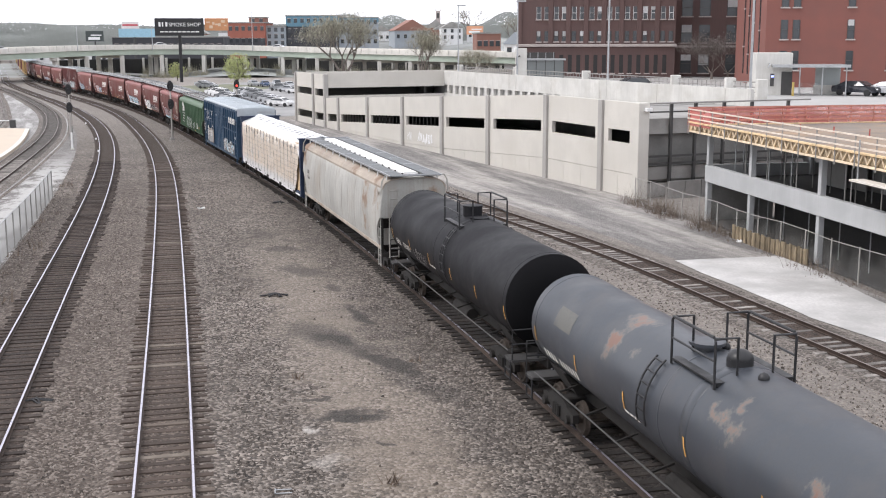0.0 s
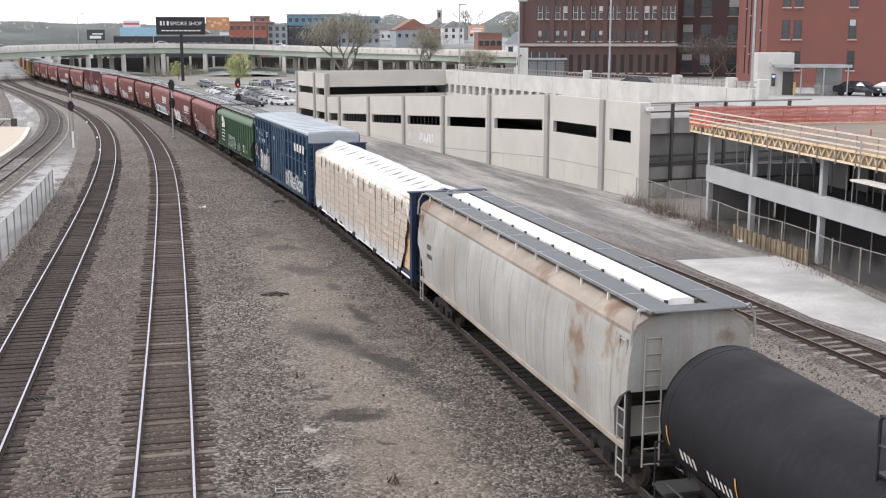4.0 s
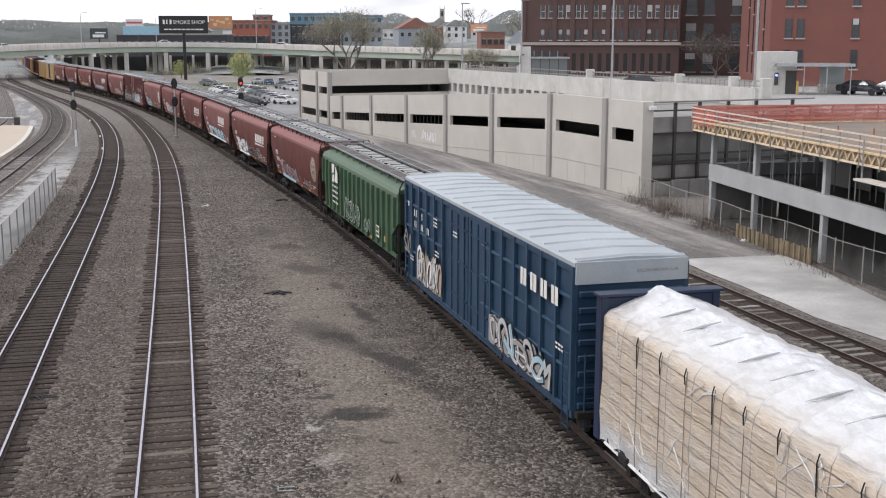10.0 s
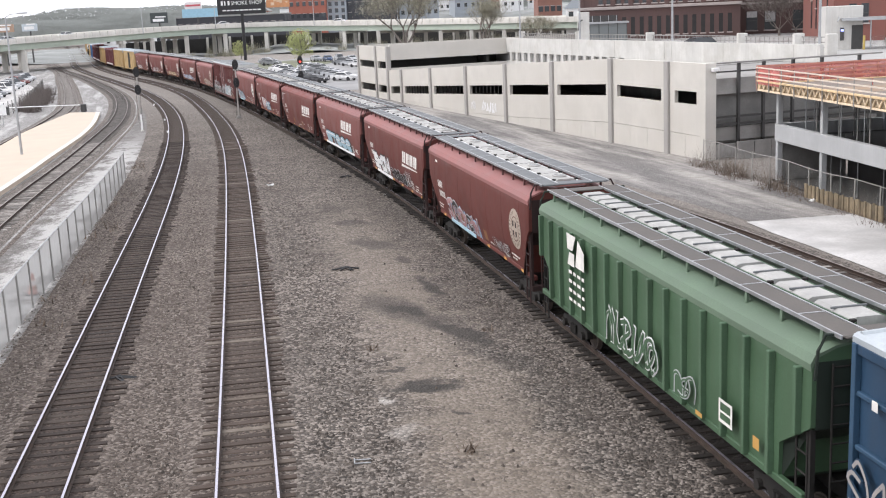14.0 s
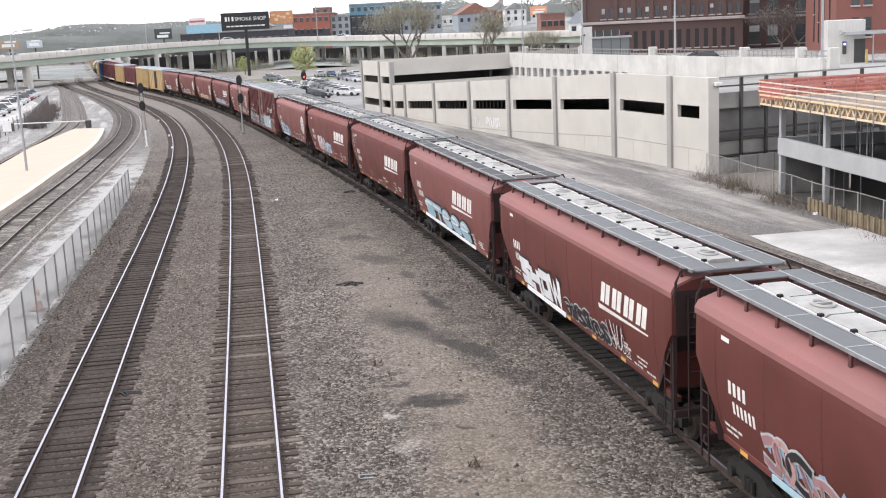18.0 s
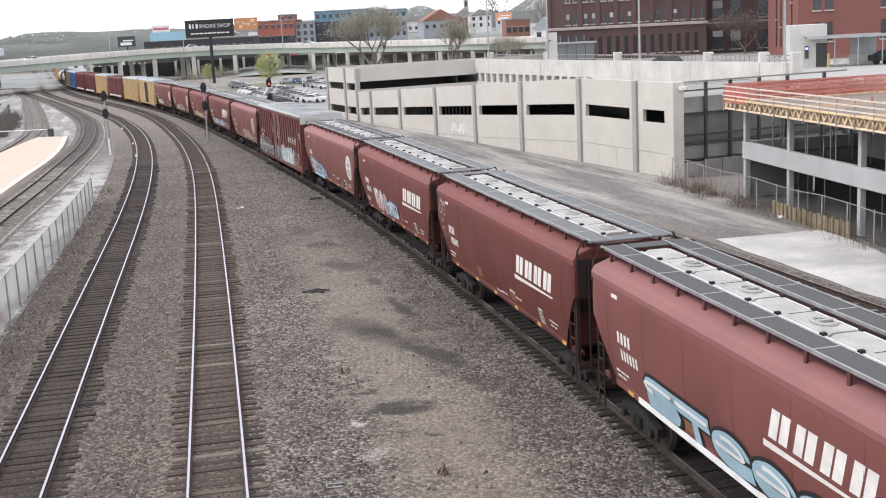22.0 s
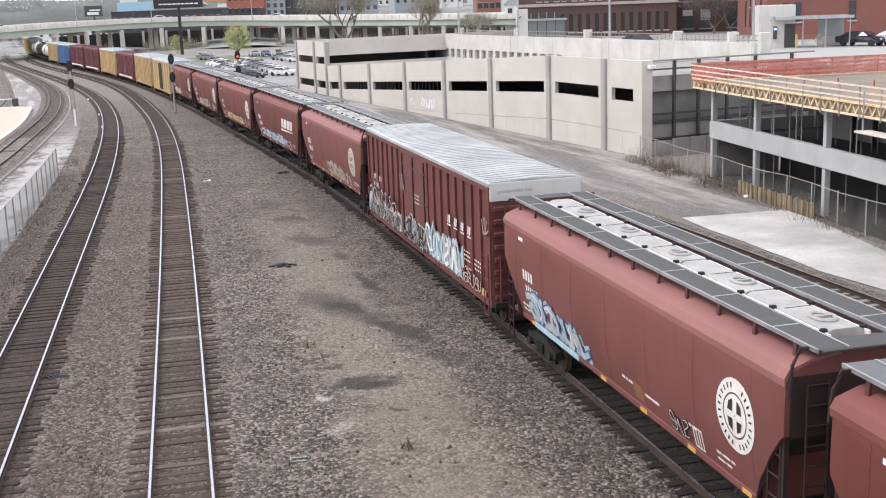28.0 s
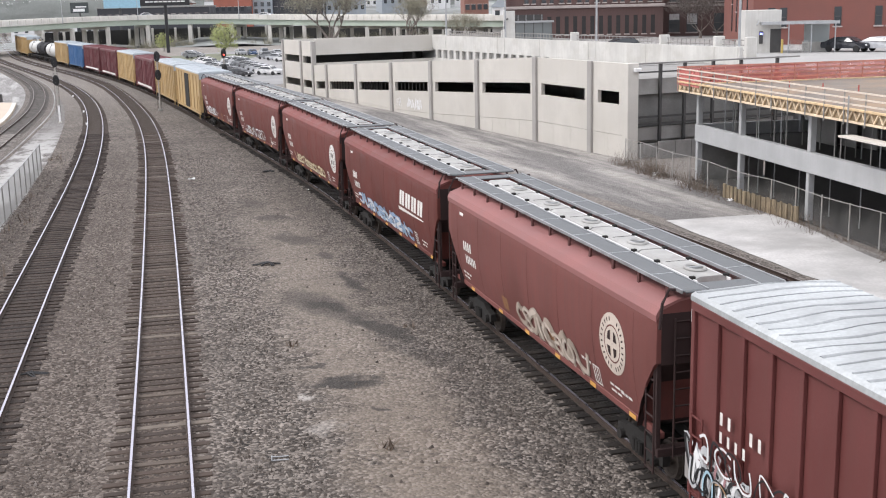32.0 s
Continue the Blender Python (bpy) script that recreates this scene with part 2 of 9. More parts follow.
# ---- materials ----
def ground_material(name, base, dark, light, cell, dirt=False, patchy=None, cover=(0.44, 0.6), chalk=False, dusty=False):
    m, n, l, bsdf = node_mat(name)
    pos = n.new("ShaderNodeNewGeometry").outputs["Position"]
    vor = n.new("ShaderNodeTexVoronoi")
    vor.inputs["Scale"].default_value = cell
    l.new(pos, vor.inputs["Vector"])
    sep = n.new("ShaderNodeSeparateColor")
    l.new(vor.outputs["Color"], sep.inputs["Color"])
    ramp = n.new("ShaderNodeValToRGB")
    ramp.color_ramp.elements[0].color, ramp.color_ramp.elements[1].color = (*dark, 1), (*light, 1)
    mid = ramp.color_ramp.elements.new(0.5)
    mid.color = (*base, 1)
    l.new(sep.outputs["Red"], ramp.inputs["Fac"])
    big, _ = noise_fac(n, l, pos, 0.16, 6, 0.6, 0.36, 0.66)
    col = mix(n, l, times(n, l, big, 0.55), ramp.outputs["Color"], grey(base, 0.62))
    med, _ = noise_fac(n, l, pos, 1.3, 6, 0.6, 0.4, 0.7)
    col = mix(n, l, times(n, l, med, 0.3), col, grey(light, 0.75))
    bumpk, worn = 0.9, None
    if patchy:
        pv = pos
        if len(patchy) > 2:              # drawn out along a way
            rot = n.new("ShaderNodeMapping")
            rot.inputs["Rotation"].default_value = (0, 0, patchy[2])
            l.new(pos, rot.inputs["Vector"])
            pv = scaled(n, l, rot.outputs["Vector"], (1.6, 0.16, 1))
        pf, _ = noise_fac(n, l, pv, 0.33, 8, 0.68, *cover)
        pf2, _ = noise_fac(n, l, pos, 1.7, 6, 0.65, 0.3, 0.75)
        col = mix(n, l, pf, col, mix(n, l, pf2, (*patchy[0], 1), (*patchy[1], 1)))
    if dirt or chalk or dusty:
        xyz = n.new("ShaderNodeSeparateXYZ")
        l.new(pos, xyz.inputs[0])

        def calc(op, a, b=None):
            k = n.new("ShaderNodeMath")
            k.operation = op
            for i, v in enumerate((a, b)):
                if v is None:
                    continue
                if isinstance(v, (float, int)):
                    k.inputs[i].default_value = v
                else:
                    l.new(v, k.inputs[i])
            return k.outputs[0]

        def smooth(v, lo, hi):
            k = n.new("ShaderNodeMapRange")
            k.interpolation_type = "SMOOTHSTEP"
            k.inputs[1].default_value, k.inputs[2].default_value = lo, hi
            l.new(v, k.inputs[0])
            return k.outputs[0]

    # distance haze put into the ballast colour, growing with y
    if dusty:
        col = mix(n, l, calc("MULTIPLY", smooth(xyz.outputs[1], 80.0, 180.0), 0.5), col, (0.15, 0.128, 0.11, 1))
    if chalk:
        # a broken band of white lime along the fence
        cw = n.new("ShaderNodeTexNoise")
        cw.inputs["Scale"].default_value, cw.inputs["Detail"].default_value, cw.inputs["Roughness"].default_value = 0.8, 9, 0.7
        l.new(scaled(n, l, pos, (1.0, 0.45, 1)), cw.inputs["Vector"])
        off = calc("ADD", calc("ADD", xyz.outputs[0], 16.75), calc("MULTIPLY", calc("SUBTRACT", xyz.outputs[1], 26.83), 0.231))
        far = calc("ADD", calc("ABSOLUTE", off), calc("MULTIPLY", calc("SUBTRACT", cw.outputs["Fac"], 0.5), 10.0))
        white = calc("MULTIPLY", smooth(far, 1.9, 0.3), smooth(xyz.outputs[1], 118.0, 86.0))
        col = mix(n, l, calc("MULTIPLY", white, 0.9), col, mix(n, l, cw.outputs["Fac"], (0.32, 0.31, 0.3, 1), (0.66, 0.65, 0.63, 1)))
    if dirt:
        wob = n.new("ShaderNodeTexNoise")
        wob.inputs["Scale"].default_value, wob.inputs["Detail"].default_value = 0.45, 8
        wob.inputs["Roughness"].default_value = 0.65
        l.new(pos, wob.inputs["Vector"])
        wv = calc("MULTIPLY", calc("SUBTRACT", wob.outputs["Fac"], 0.5), 9.0)
        bend = n.new("ShaderNodeTexNoise")
        bend.inputs["Scale"].default_value, bend.inputs["Detail"].default_value, bend.inputs["Roughness"].default_value = 0.9, 6, 0.6
        l.new(pos, bend.inputs["Vector"])
        bs = n.new("ShaderNodeSeparateColor")
        l.new(bend.outputs["Color"], bs.inputs["Color"])
        bx = calc("ADD", xyz.outputs[0], calc("MULTIPLY", calc("SUBTRACT", bs.outputs["Red"], 0.5), 1.7))
        by = calc("ADD", xyz.outputs[1], calc("MULTIPLY", calc("SUBTRACT", bs.outputs["Green"], 0.5), 2.2))
        across = calc("ABSOLUTE", calc("ADD", calc("ADD", xyz.outputs[0], 1.2), calc("MULTIPLY", calc("SUBTRACT", xyz.outputs[1], 28.6), 0.238)))
        band = calc("MULTIPLY", smooth(calc("ADD", across, calc("MULTIPLY", wv, 0.8)), 2.9, 0.7), smooth(xyz.outputs[1], 74.0, 45.0))
        fine = n.new("ShaderNodeTexNoise")
        fine.inputs["Scale"].default_value, fine.inputs["Detail"].default_value = 6.0, 8
        l.new(pos, fine.inputs["Vector"])
        dcol = mix(n, l, fine.outputs["Fac"], (0.115, 0.094, 0.076, 1), (0.31, 0.262, 0.217, 1))
        brown = smooth(xyz.outputs[1], 37.0, 24.5)
        dcol = mix(n, l, times(n, l, brown, 0.35), dcol, (0.18, 0.138, 0.1, 1))
        fac = calc("MULTIPLY", band, smooth(calc("ADD", calc("MULTIPLY", fine.outputs["Fac"], 0.5), calc("MULTIPLY", wob.outputs["Fac"], 0.9)), 0.42, 0.74))
        worn = calc("MULTIPLY", fac, 0.62)
        col = mix(n, l, worn, col, dcol)
        # rusty dust shed by the trains
        by_main = smooth(calc("ADD", calc("ADD", xyz.outputs[0], 6.29), calc("MULTIPLY", calc("SUBTRACT", xyz.outputs[1], 24.0), 0.238)), 2.4, -0.4)
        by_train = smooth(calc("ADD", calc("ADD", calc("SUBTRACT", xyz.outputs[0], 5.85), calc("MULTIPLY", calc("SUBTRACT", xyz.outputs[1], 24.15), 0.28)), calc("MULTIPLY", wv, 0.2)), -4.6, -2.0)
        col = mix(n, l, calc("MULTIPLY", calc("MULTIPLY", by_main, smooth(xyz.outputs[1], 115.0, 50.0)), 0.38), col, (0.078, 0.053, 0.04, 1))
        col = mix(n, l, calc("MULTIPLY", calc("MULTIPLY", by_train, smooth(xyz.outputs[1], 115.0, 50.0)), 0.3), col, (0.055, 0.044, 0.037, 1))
        # paler, cleaner stone between the train and the siding
        past = smooth(calc("ADD", calc("ADD", calc("SUBTRACT", xyz.outputs[0], 5.85), calc("MULTIPLY", calc("SUBTRACT", xyz.outputs[1], 24.15), 0.28)), calc("MULTIPLY", wv, 0.1)), 0.8, 2.0)
        col = mix(n, l, calc("MULTIPLY", past, 0.34), col, (0.42, 0.385, 0.35, 1))
        damp, _ = noise_fac(n, l, pos, 0.55, 8, 0.7, 0.56, 0.7)
        near = smooth(across, 4.5, 1.5)
        col = mix(n, l, calc("MULTIPLY", calc("MULTIPLY", damp, near), 0.25), col, (0.055, 0.047, 0.041, 1))
        # far ground is paled in its colour for the haze
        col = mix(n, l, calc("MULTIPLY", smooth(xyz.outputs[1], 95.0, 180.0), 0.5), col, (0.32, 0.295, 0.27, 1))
        # wet and oily patches, and one pale patch of dry silt
        for x0, y0, x1, y1, wide, tone in ((-3.5, 31.5, -2.0, 31.7, 0.42, -1), (-2.6, 31.9, -2.2, 32.2, 0.3, -0.8), (-4.2, 33.4, -3.4, 33.4, 0.16, -0.8), (-1.65, 29.35, -1.2, 29.25, 0.16, -0.85), (-2.7, 38.3, -0.9, 36.0, 0.42, -0.9),
                                           (-9.0, 58.4, -7.4, 58.4, 0.8, -0.68), (-7.4, 53.8, -5.6, 51.5, 0.75, -0.69), (-5.0, 49.4, -4.5, 48.2, 0.3, -0.7), (-3.8, 45.3, -2.9, 42.6, 0.34, -0.9), (-5.4, 42.1, -2.4, 38.2, 0.95, -0.69), (-4.6, 40.9, -3.4, 39.8, 0.4, -0.8), (-2.0, 36.4, 0.6, 33.0, 0.7, -0.45),
                                           (-10.8, 64.5, -9.6, 62.0, 0.7, -0.4), (-3.8, 30.3, -3.4, 30.35, 0.32, 1), (-3.3, 28.1, -2.9, 27.7, 0.4, 0.45)):
            mx, my, ln = (x0 + x1) / 2, (y0 + y1) / 2, math.hypot(x1 - x0, y1 - y0)
            ca, sa = (x1 - x0) / ln, (y1 - y0) / ln
            dx, dy = calc("SUBTRACT", bx, mx), calc("SUBTRACT", by, my)
            ex = calc("DIVIDE", calc("ADD", calc("MULTIPLY", dx, ca), calc("MULTIPLY", dy, sa)), ln / 2 + wide * 0.4)
            ey = calc("DIVIDE", calc("SUBTRACT", calc("MULTIPLY", dy, ca), calc("MULTIPLY", dx, sa)), wide)
            rr = calc("ADD", calc("ADD", calc("MULTIPLY", ex, ex), calc("MULTIPLY", ey, ey)), calc("MULTIPLY", wv, 0.3))
            k = calc("MULTIPLY", smooth(rr, 1.9, 0.45 if abs(tone) > 0.7 else 0.0), abs(tone) * 0.92)
            col = mix(n, l, k, col, (0.034, 0.03, 0.027, 1) if tone < 0 else (0.4, 0.37, 0.34, 1))
    l.new(col, bsdf.inputs["Base Color"])
    bsdf.inputs["Roughness"].default_value = 0.95
    b = n.new("ShaderNodeBump")
    b.inputs["Strength"].default_value, b.inputs["Distance"].default_value = bumpk, 0.09
    if worn:                               # stones sunk in the dirt stand out less
        l.new(calc("SUBTRACT", bumpk, calc("MULTIPLY", worn, 0.7)), b.inputs["Strength"])
    inv = n.new("ShaderNodeMath")
    inv.operation = "SUBTRACT"
    inv.inputs[0].default_value = 1.0
    l.new(vor.outputs["Distance"], inv.inputs[1])
    l.new(inv.outputs[0], b.inputs["Height"])
    l.new(b.outputs["Normal"], bsdf.inputs["Normal"])
    return m


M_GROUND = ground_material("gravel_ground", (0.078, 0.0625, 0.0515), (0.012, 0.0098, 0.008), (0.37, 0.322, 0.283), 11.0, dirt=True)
M_BED = ground_material("track_ballast", (0.13, 0.112, 0.098), (0.035, 0.029, 0.025), (0.33, 0.29, 0.26), 12.0)
M_PALE = ground_material("pale_gravel", (0.17, 0.16, 0.152), (0.07, 0.065, 0.06), (0.36, 0.345, 0.33), 10.0, patchy=((0.1, 0.09, 0.082), (0.2, 0.185, 0.17)), chalk=True)
M_ROAD = ground_material("worn_road", (0.2, 0.19, 0.183), (0.13, 0.122, 0.117), (0.3, 0.285, 0.272), 12.0, patchy=((0.3, 0.28, 0.26), (0.5, 0.47, 0.44), -0.33))
M_PAD = surf("white_concrete_pad", (0.5, 0.488, 0.475), 0.9, 0, 0.2, 0.4, 8, 0.2, 0.01, stain=((0.33, 0.315, 0.3), 0.75, 0.22), world_pos=True)
M_STATION = ground_material("station_ballast", (0.27, 0.26, 0.25), (0.12, 0.115, 0.11), (0.46, 0.447, 0.435), 9.0, patchy=((0.36, 0.35, 0.34), (0.6, 0.59, 0.58), -0.33), cover=(0.5, 0.64))
def tie_material(name, dark, mid, old):
    """Creosoted wood that differs from tie to tie; a few have gone grey."""
    m, n, l, bsdf = node_mat(name)
    pos = n.new("ShaderNodeNewGeometry").outputs["Position"]
    ramp = n.new("ShaderNodeValToRGB")
    ramp.color_ramp.elements[0].color, ramp.color_ramp.elements[1].color = (*dark, 1), (*old, 1)
    for at, c in ((0.45, mid), (0.86, grey(mid, 1.35)[:3]), (0.93, old)):
        ramp.color_ramp.elements.new(at).color = (*c, 1)
    l.new(n.new("ShaderNodeObjectInfo").outputs["Random"], ramp.inputs["Fac"])
    f1, _ = noise_fac(n, l, pos, 3.0, 5, 0.6, 0.3, 0.7)
    f2, raw = noise_fac(n, l, pos, 26.0, 4, 0.6, 0.3, 0.75)
    col = mix(n, l, times(n, l, f1, 0.5), ramp.outputs["Color"], grey(mid, 0.55))
    col = mix(n, l, times(n, l, f2, 0.35), col, grey(mid, 1.5))
    l.new(col, bsdf.inputs["Base Color"])
    bsdf.inputs["Roughness"].default_value = 0.95
    b = n.new("ShaderNodeBump")
    b.inputs["Strength"].default_value, b.inputs["Distance"].default_value = 0.5, 0.02
    l.new(raw, b.inputs["Height"])
    l.new(b.outputs["Normal"], bsdf.inputs["Normal"])
    return m


M_TIE = tie_material("tie_wood", (0.034, 0.024, 0.019), (0.06, 0.043, 0.034), (0.2, 0.17, 0.14))
M_TIE_DARK = tie_material("oily_tie_wood", (0.02, 0.014, 0.012), (0.034, 0.024, 0.019), (0.06, 0.046, 0.037))
# ties farther off, lightened in colour as haze would
M_TIE_FAR = tie_material("hazed_tie_wood", (0.07, 0.055, 0.046), (0.085, 0.067, 0.055), (0.115, 0.093, 0.078))
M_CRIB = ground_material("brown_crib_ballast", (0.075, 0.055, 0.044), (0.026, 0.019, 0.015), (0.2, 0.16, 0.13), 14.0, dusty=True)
# oil and the shade under the train, both in this near-black ballast colour
M_CRIB_BLACK = ground_material("oil_and_shade_crib_ballast", (0.024, 0.018, 0.015), (0.009, 0.007, 0.006), (0.06, 0.047, 0.039), 14.0, dusty=True)
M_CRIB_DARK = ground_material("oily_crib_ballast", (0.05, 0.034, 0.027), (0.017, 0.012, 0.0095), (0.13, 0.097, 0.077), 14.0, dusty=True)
M_TIE_GREY = surf("tie_wood_grey", (0.26, 0.24, 0.222), 0.95, 0, 0.3, 3, 45, 0.5, 0.02, stain=((0.1, 0.085, 0.075), 0.8, 1.1), rand=0.5, world_pos=True)
M_RAIL = surf("rail_rust", (0.062, 0.043, 0.034), 0.8, 0.2, 0.3, 4, 60, 0.2, 0.005)
M_SHINE = surf("rail_head_polished", (0.5, 0.48, 0.55), 0.3, 0.8, 0.08, 1, 40, 0.05, 0.002)
M_SHINE_OLD = surf("rail_head_dull", (0.3, 0.26, 0.24), 0.5, 0.7, 0.2, 2, 40, 0.1, 0.002)
M_CONC = surf("garage_concrete", (0.575, 0.55, 0.503), 0.9, 0, 0.07, 0.5, 14, 0.15, 0.01, stain=((0.45, 0.425, 0.38), 0.45, 0.25), streak=((0.4, 0.38, 0.34), 0.1))
M_CONC_PIL = surf("pilaster_concrete", (0.37, 0.355, 0.335), 0.9, 0, 0.07, 0.6, 14, 0.15, 0.01, streak=((0.27, 0.255, 0.24), 0.25))
M_CONC_LIGHT = surf("light_concrete", (0.58, 0.57, 0.54), 0.88, 0, 0.12, 0.5, 12, 0.15, 0.01, stain=((0.43, 0.41, 0.37), 0.6, 0.45), streak=((0.42, 0.4, 0.37), 0.4))
# indoor shade put into the near-black colour of walls, floors and openings
M_DARK_IN = surf("interior_shade_dark", (0.06, 0.058, 0.056), 0.95, 0, 0.2, 0.6, 6, 0.05)
M_SLAB = surf("raw_slab_concrete", (0.42, 0.427, 0.43), 0.88, 0, 0.09, 0.7, 16, 0.15, 0.01, streak=((0.36, 0.36, 0.36), 0.35))
M_STEEL_DK = surf("dark_steel", (0.075, 0.073, 0.072), 0.6, 0.3, 0.2, 2, 30, 0.1)
M_STEEL = surf("galvanised_steel", (0.42, 0.43, 0.44), 0.45, 0.7, 0.12, 3, 40, 0.05)
M_GREYPANEL = surf("grey_panel", (0.29, 0.282, 0.268), 0.85, 0, 0.15, 0.6, 10, 0.1, stain=((0.15, 0.145, 0.14), 0.5, 0.4))
M_SCREEN = surf("dim_grey_screen", (0.2, 0.198, 0.19), 0.9, 0, 0.2, 0.6, 10, 0.1)
M_LUMBER = surf("formwork_lumber", (0.64, 0.47, 0.28), 0.8, 0, 0.2, 3, 40, 0.2, rand=0.15)
M_ORANGE = surf("orange_netting", (0.5, 0.2, 0.15), 0.7, 0, 0.25, 2, 20, 0.1)
M_BOARD = surf("weathered_boards", (0.235, 0.185, 0.12), 0.9, 0, 0.25, 2, 30, 0.3, rand=0.4)
M_BRICK_DK = surf("dark_brown_brick", (0.122, 0.077, 0.071), 0.9, 0, 0.14, 0.35, 9, 0.25, 0.02, streak=((0.088, 0.055, 0.052), 0.4))
M_BRICK_RD = surf("red_orange_brick", (0.22, 0.09, 0.074), 0.9, 0, 0.1, 0.35, 9, 0.25, 0.02, stain=((0.2, 0.088, 0.075), 0.5, 0.3))
M_STONE = surf("stone_trim", (0.42, 0.37, 0.35), 0.85, 0, 0.12, 1, 16, 0.1)
M_PANE = glass("window_pane", (0.045, 0.05, 0.055))
M_BLIND = surf("pale_blind", (0.5, 0.5, 0.5), 0.8, 0, 0.1, 2, 12, 0.0, rand=0.3)
M_SPRAY = surf("spray_on_concrete", (0.8, 0.8, 0.8), 0.8, 0, 0.1, 2, 20, 0.05)
M_WHITE = surf("white_paint", (0.78, 0.78, 0.77), 0.6, 0, 0.06, 2, 20, 0.05)
M_PLATFORM = surf("tan_platform", (0.52, 0.44, 0.355), 0.85, 0, 0.06, 0.4, 10, 0.1, stain=((0.47, 0.39, 0.31), 0.4, 0.5))
M_BRIDGE = surf("bridge_concrete", (0.66, 0.64, 0.595), 0.9, 0, 0.1, 0.2, 4, 0.1, streak=((0.33, 0.32, 0.29), 0.45))
M_GIRDER = surf("pale_green_girder", (0.4, 0.46, 0.39), 0.7, 0.1, 0.12, 0.2, 4, 0.05)
M_BLACK = surf("black_paint", (0.018, 0.018, 0.02), 0.55, 0, 0.3, 3, 30, 0.05)
M_BARK = surf("bark", (0.19, 0.165, 0.145), 0.95, 0, 0.25, 4, 30, 0.4)
M_TWIG = surf("bare_twigs", (0.15, 0.128, 0.118), 0.95, 0, 0.3, 2, 8, 0.0)
M_SPRING = surf("spring_leaves", (0.42, 0.45, 0.21), 0.8, 0, 0.3, 1.5, 8, 0.0)
M_BUD = surf("budding_crown", (0.31, 0.295, 0.225), 0.85, 0, 0.3, 1.5, 8, 0.0)
def wood_mat():
    m, n, l, bsdf = node_mat("hazy_woods")
    g = n.new("ShaderNodeNewGeometry")
    ramp = n.new("ShaderNodeValToRGB")
    # the haze before the woods is mixed into these pale leaf colours
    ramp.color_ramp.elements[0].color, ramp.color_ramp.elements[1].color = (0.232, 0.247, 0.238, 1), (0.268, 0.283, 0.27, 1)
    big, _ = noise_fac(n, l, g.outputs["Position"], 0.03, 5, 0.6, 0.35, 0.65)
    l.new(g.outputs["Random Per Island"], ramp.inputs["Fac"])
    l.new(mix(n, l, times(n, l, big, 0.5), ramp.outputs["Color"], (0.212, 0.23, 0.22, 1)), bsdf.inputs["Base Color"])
    bsdf.inputs["Roughness"].default_value = 1.0
    return m


M_WOODS = wood_mat()
# hill colour greyed and paled to hold the distance haze
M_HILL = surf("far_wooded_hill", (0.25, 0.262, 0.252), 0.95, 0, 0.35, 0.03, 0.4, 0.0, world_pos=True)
M_DRYGRASS = surf("dry_weeds", (0.16, 0.122, 0.094), 0.95, 0, 0.35, 2, 9, 0.0)
M_GRASS = surf("green_grass", (0.17, 0.178, 0.12), 0.95, 0, 0.3, 0.6, 6, 0.2)
M_ASPHALT = surf("lot_asphalt", (0.29, 0.288, 0.285), 0.95, 0, 0.2, 0.15, 3, 0.1, stain=((0.3, 0.3, 0.3), 0.6, 0.1), world_pos=True)
M_RUBBER = surf("tyre_rubber", (0.025, 0.025, 0.026), 0.85, 0, 0.2, 3, 30, 0.1)


def lamp_mat(name, col, k):
    m, n, l, bsdf = node_mat(name)
    bsdf.inputs["Base Color"].default_value = (*col, 1)
    bsdf.inputs["Emission Color"].default_value = (*col, 1)
    bsdf.inputs["Emission Strength"].default_value = k
    return m


M_REDLAMP = lamp_mat("red_signal_lamp", (1.0, 0.06, 0.04), 2.0)
M_BLUELAMP = lamp_mat("blue_lamp", (0.3, 0.35, 1.0), 2.0)
PAINTS = {}


def paint(col, rough=0.6, name="paint"):
    key = (name, *col)
    if key not in PAINTS:
        PAINTS[key] = surf(name, col, rough, 0, 0.1, 1.5, 20, 0.03)
    return PAINTS[key]

# ---- ground, tracks and yard ----
gs = Shape()
gs.add([(-2500, -600, 0), (2500, -600, 0), (2500, 3500, 0), (-2500, 3500, 0)], [(0, 1, 2, 3)])
setting("ground", gs, M_GROUND, "grey-brown gravel and trampled dirt of a rail yard", "ground")

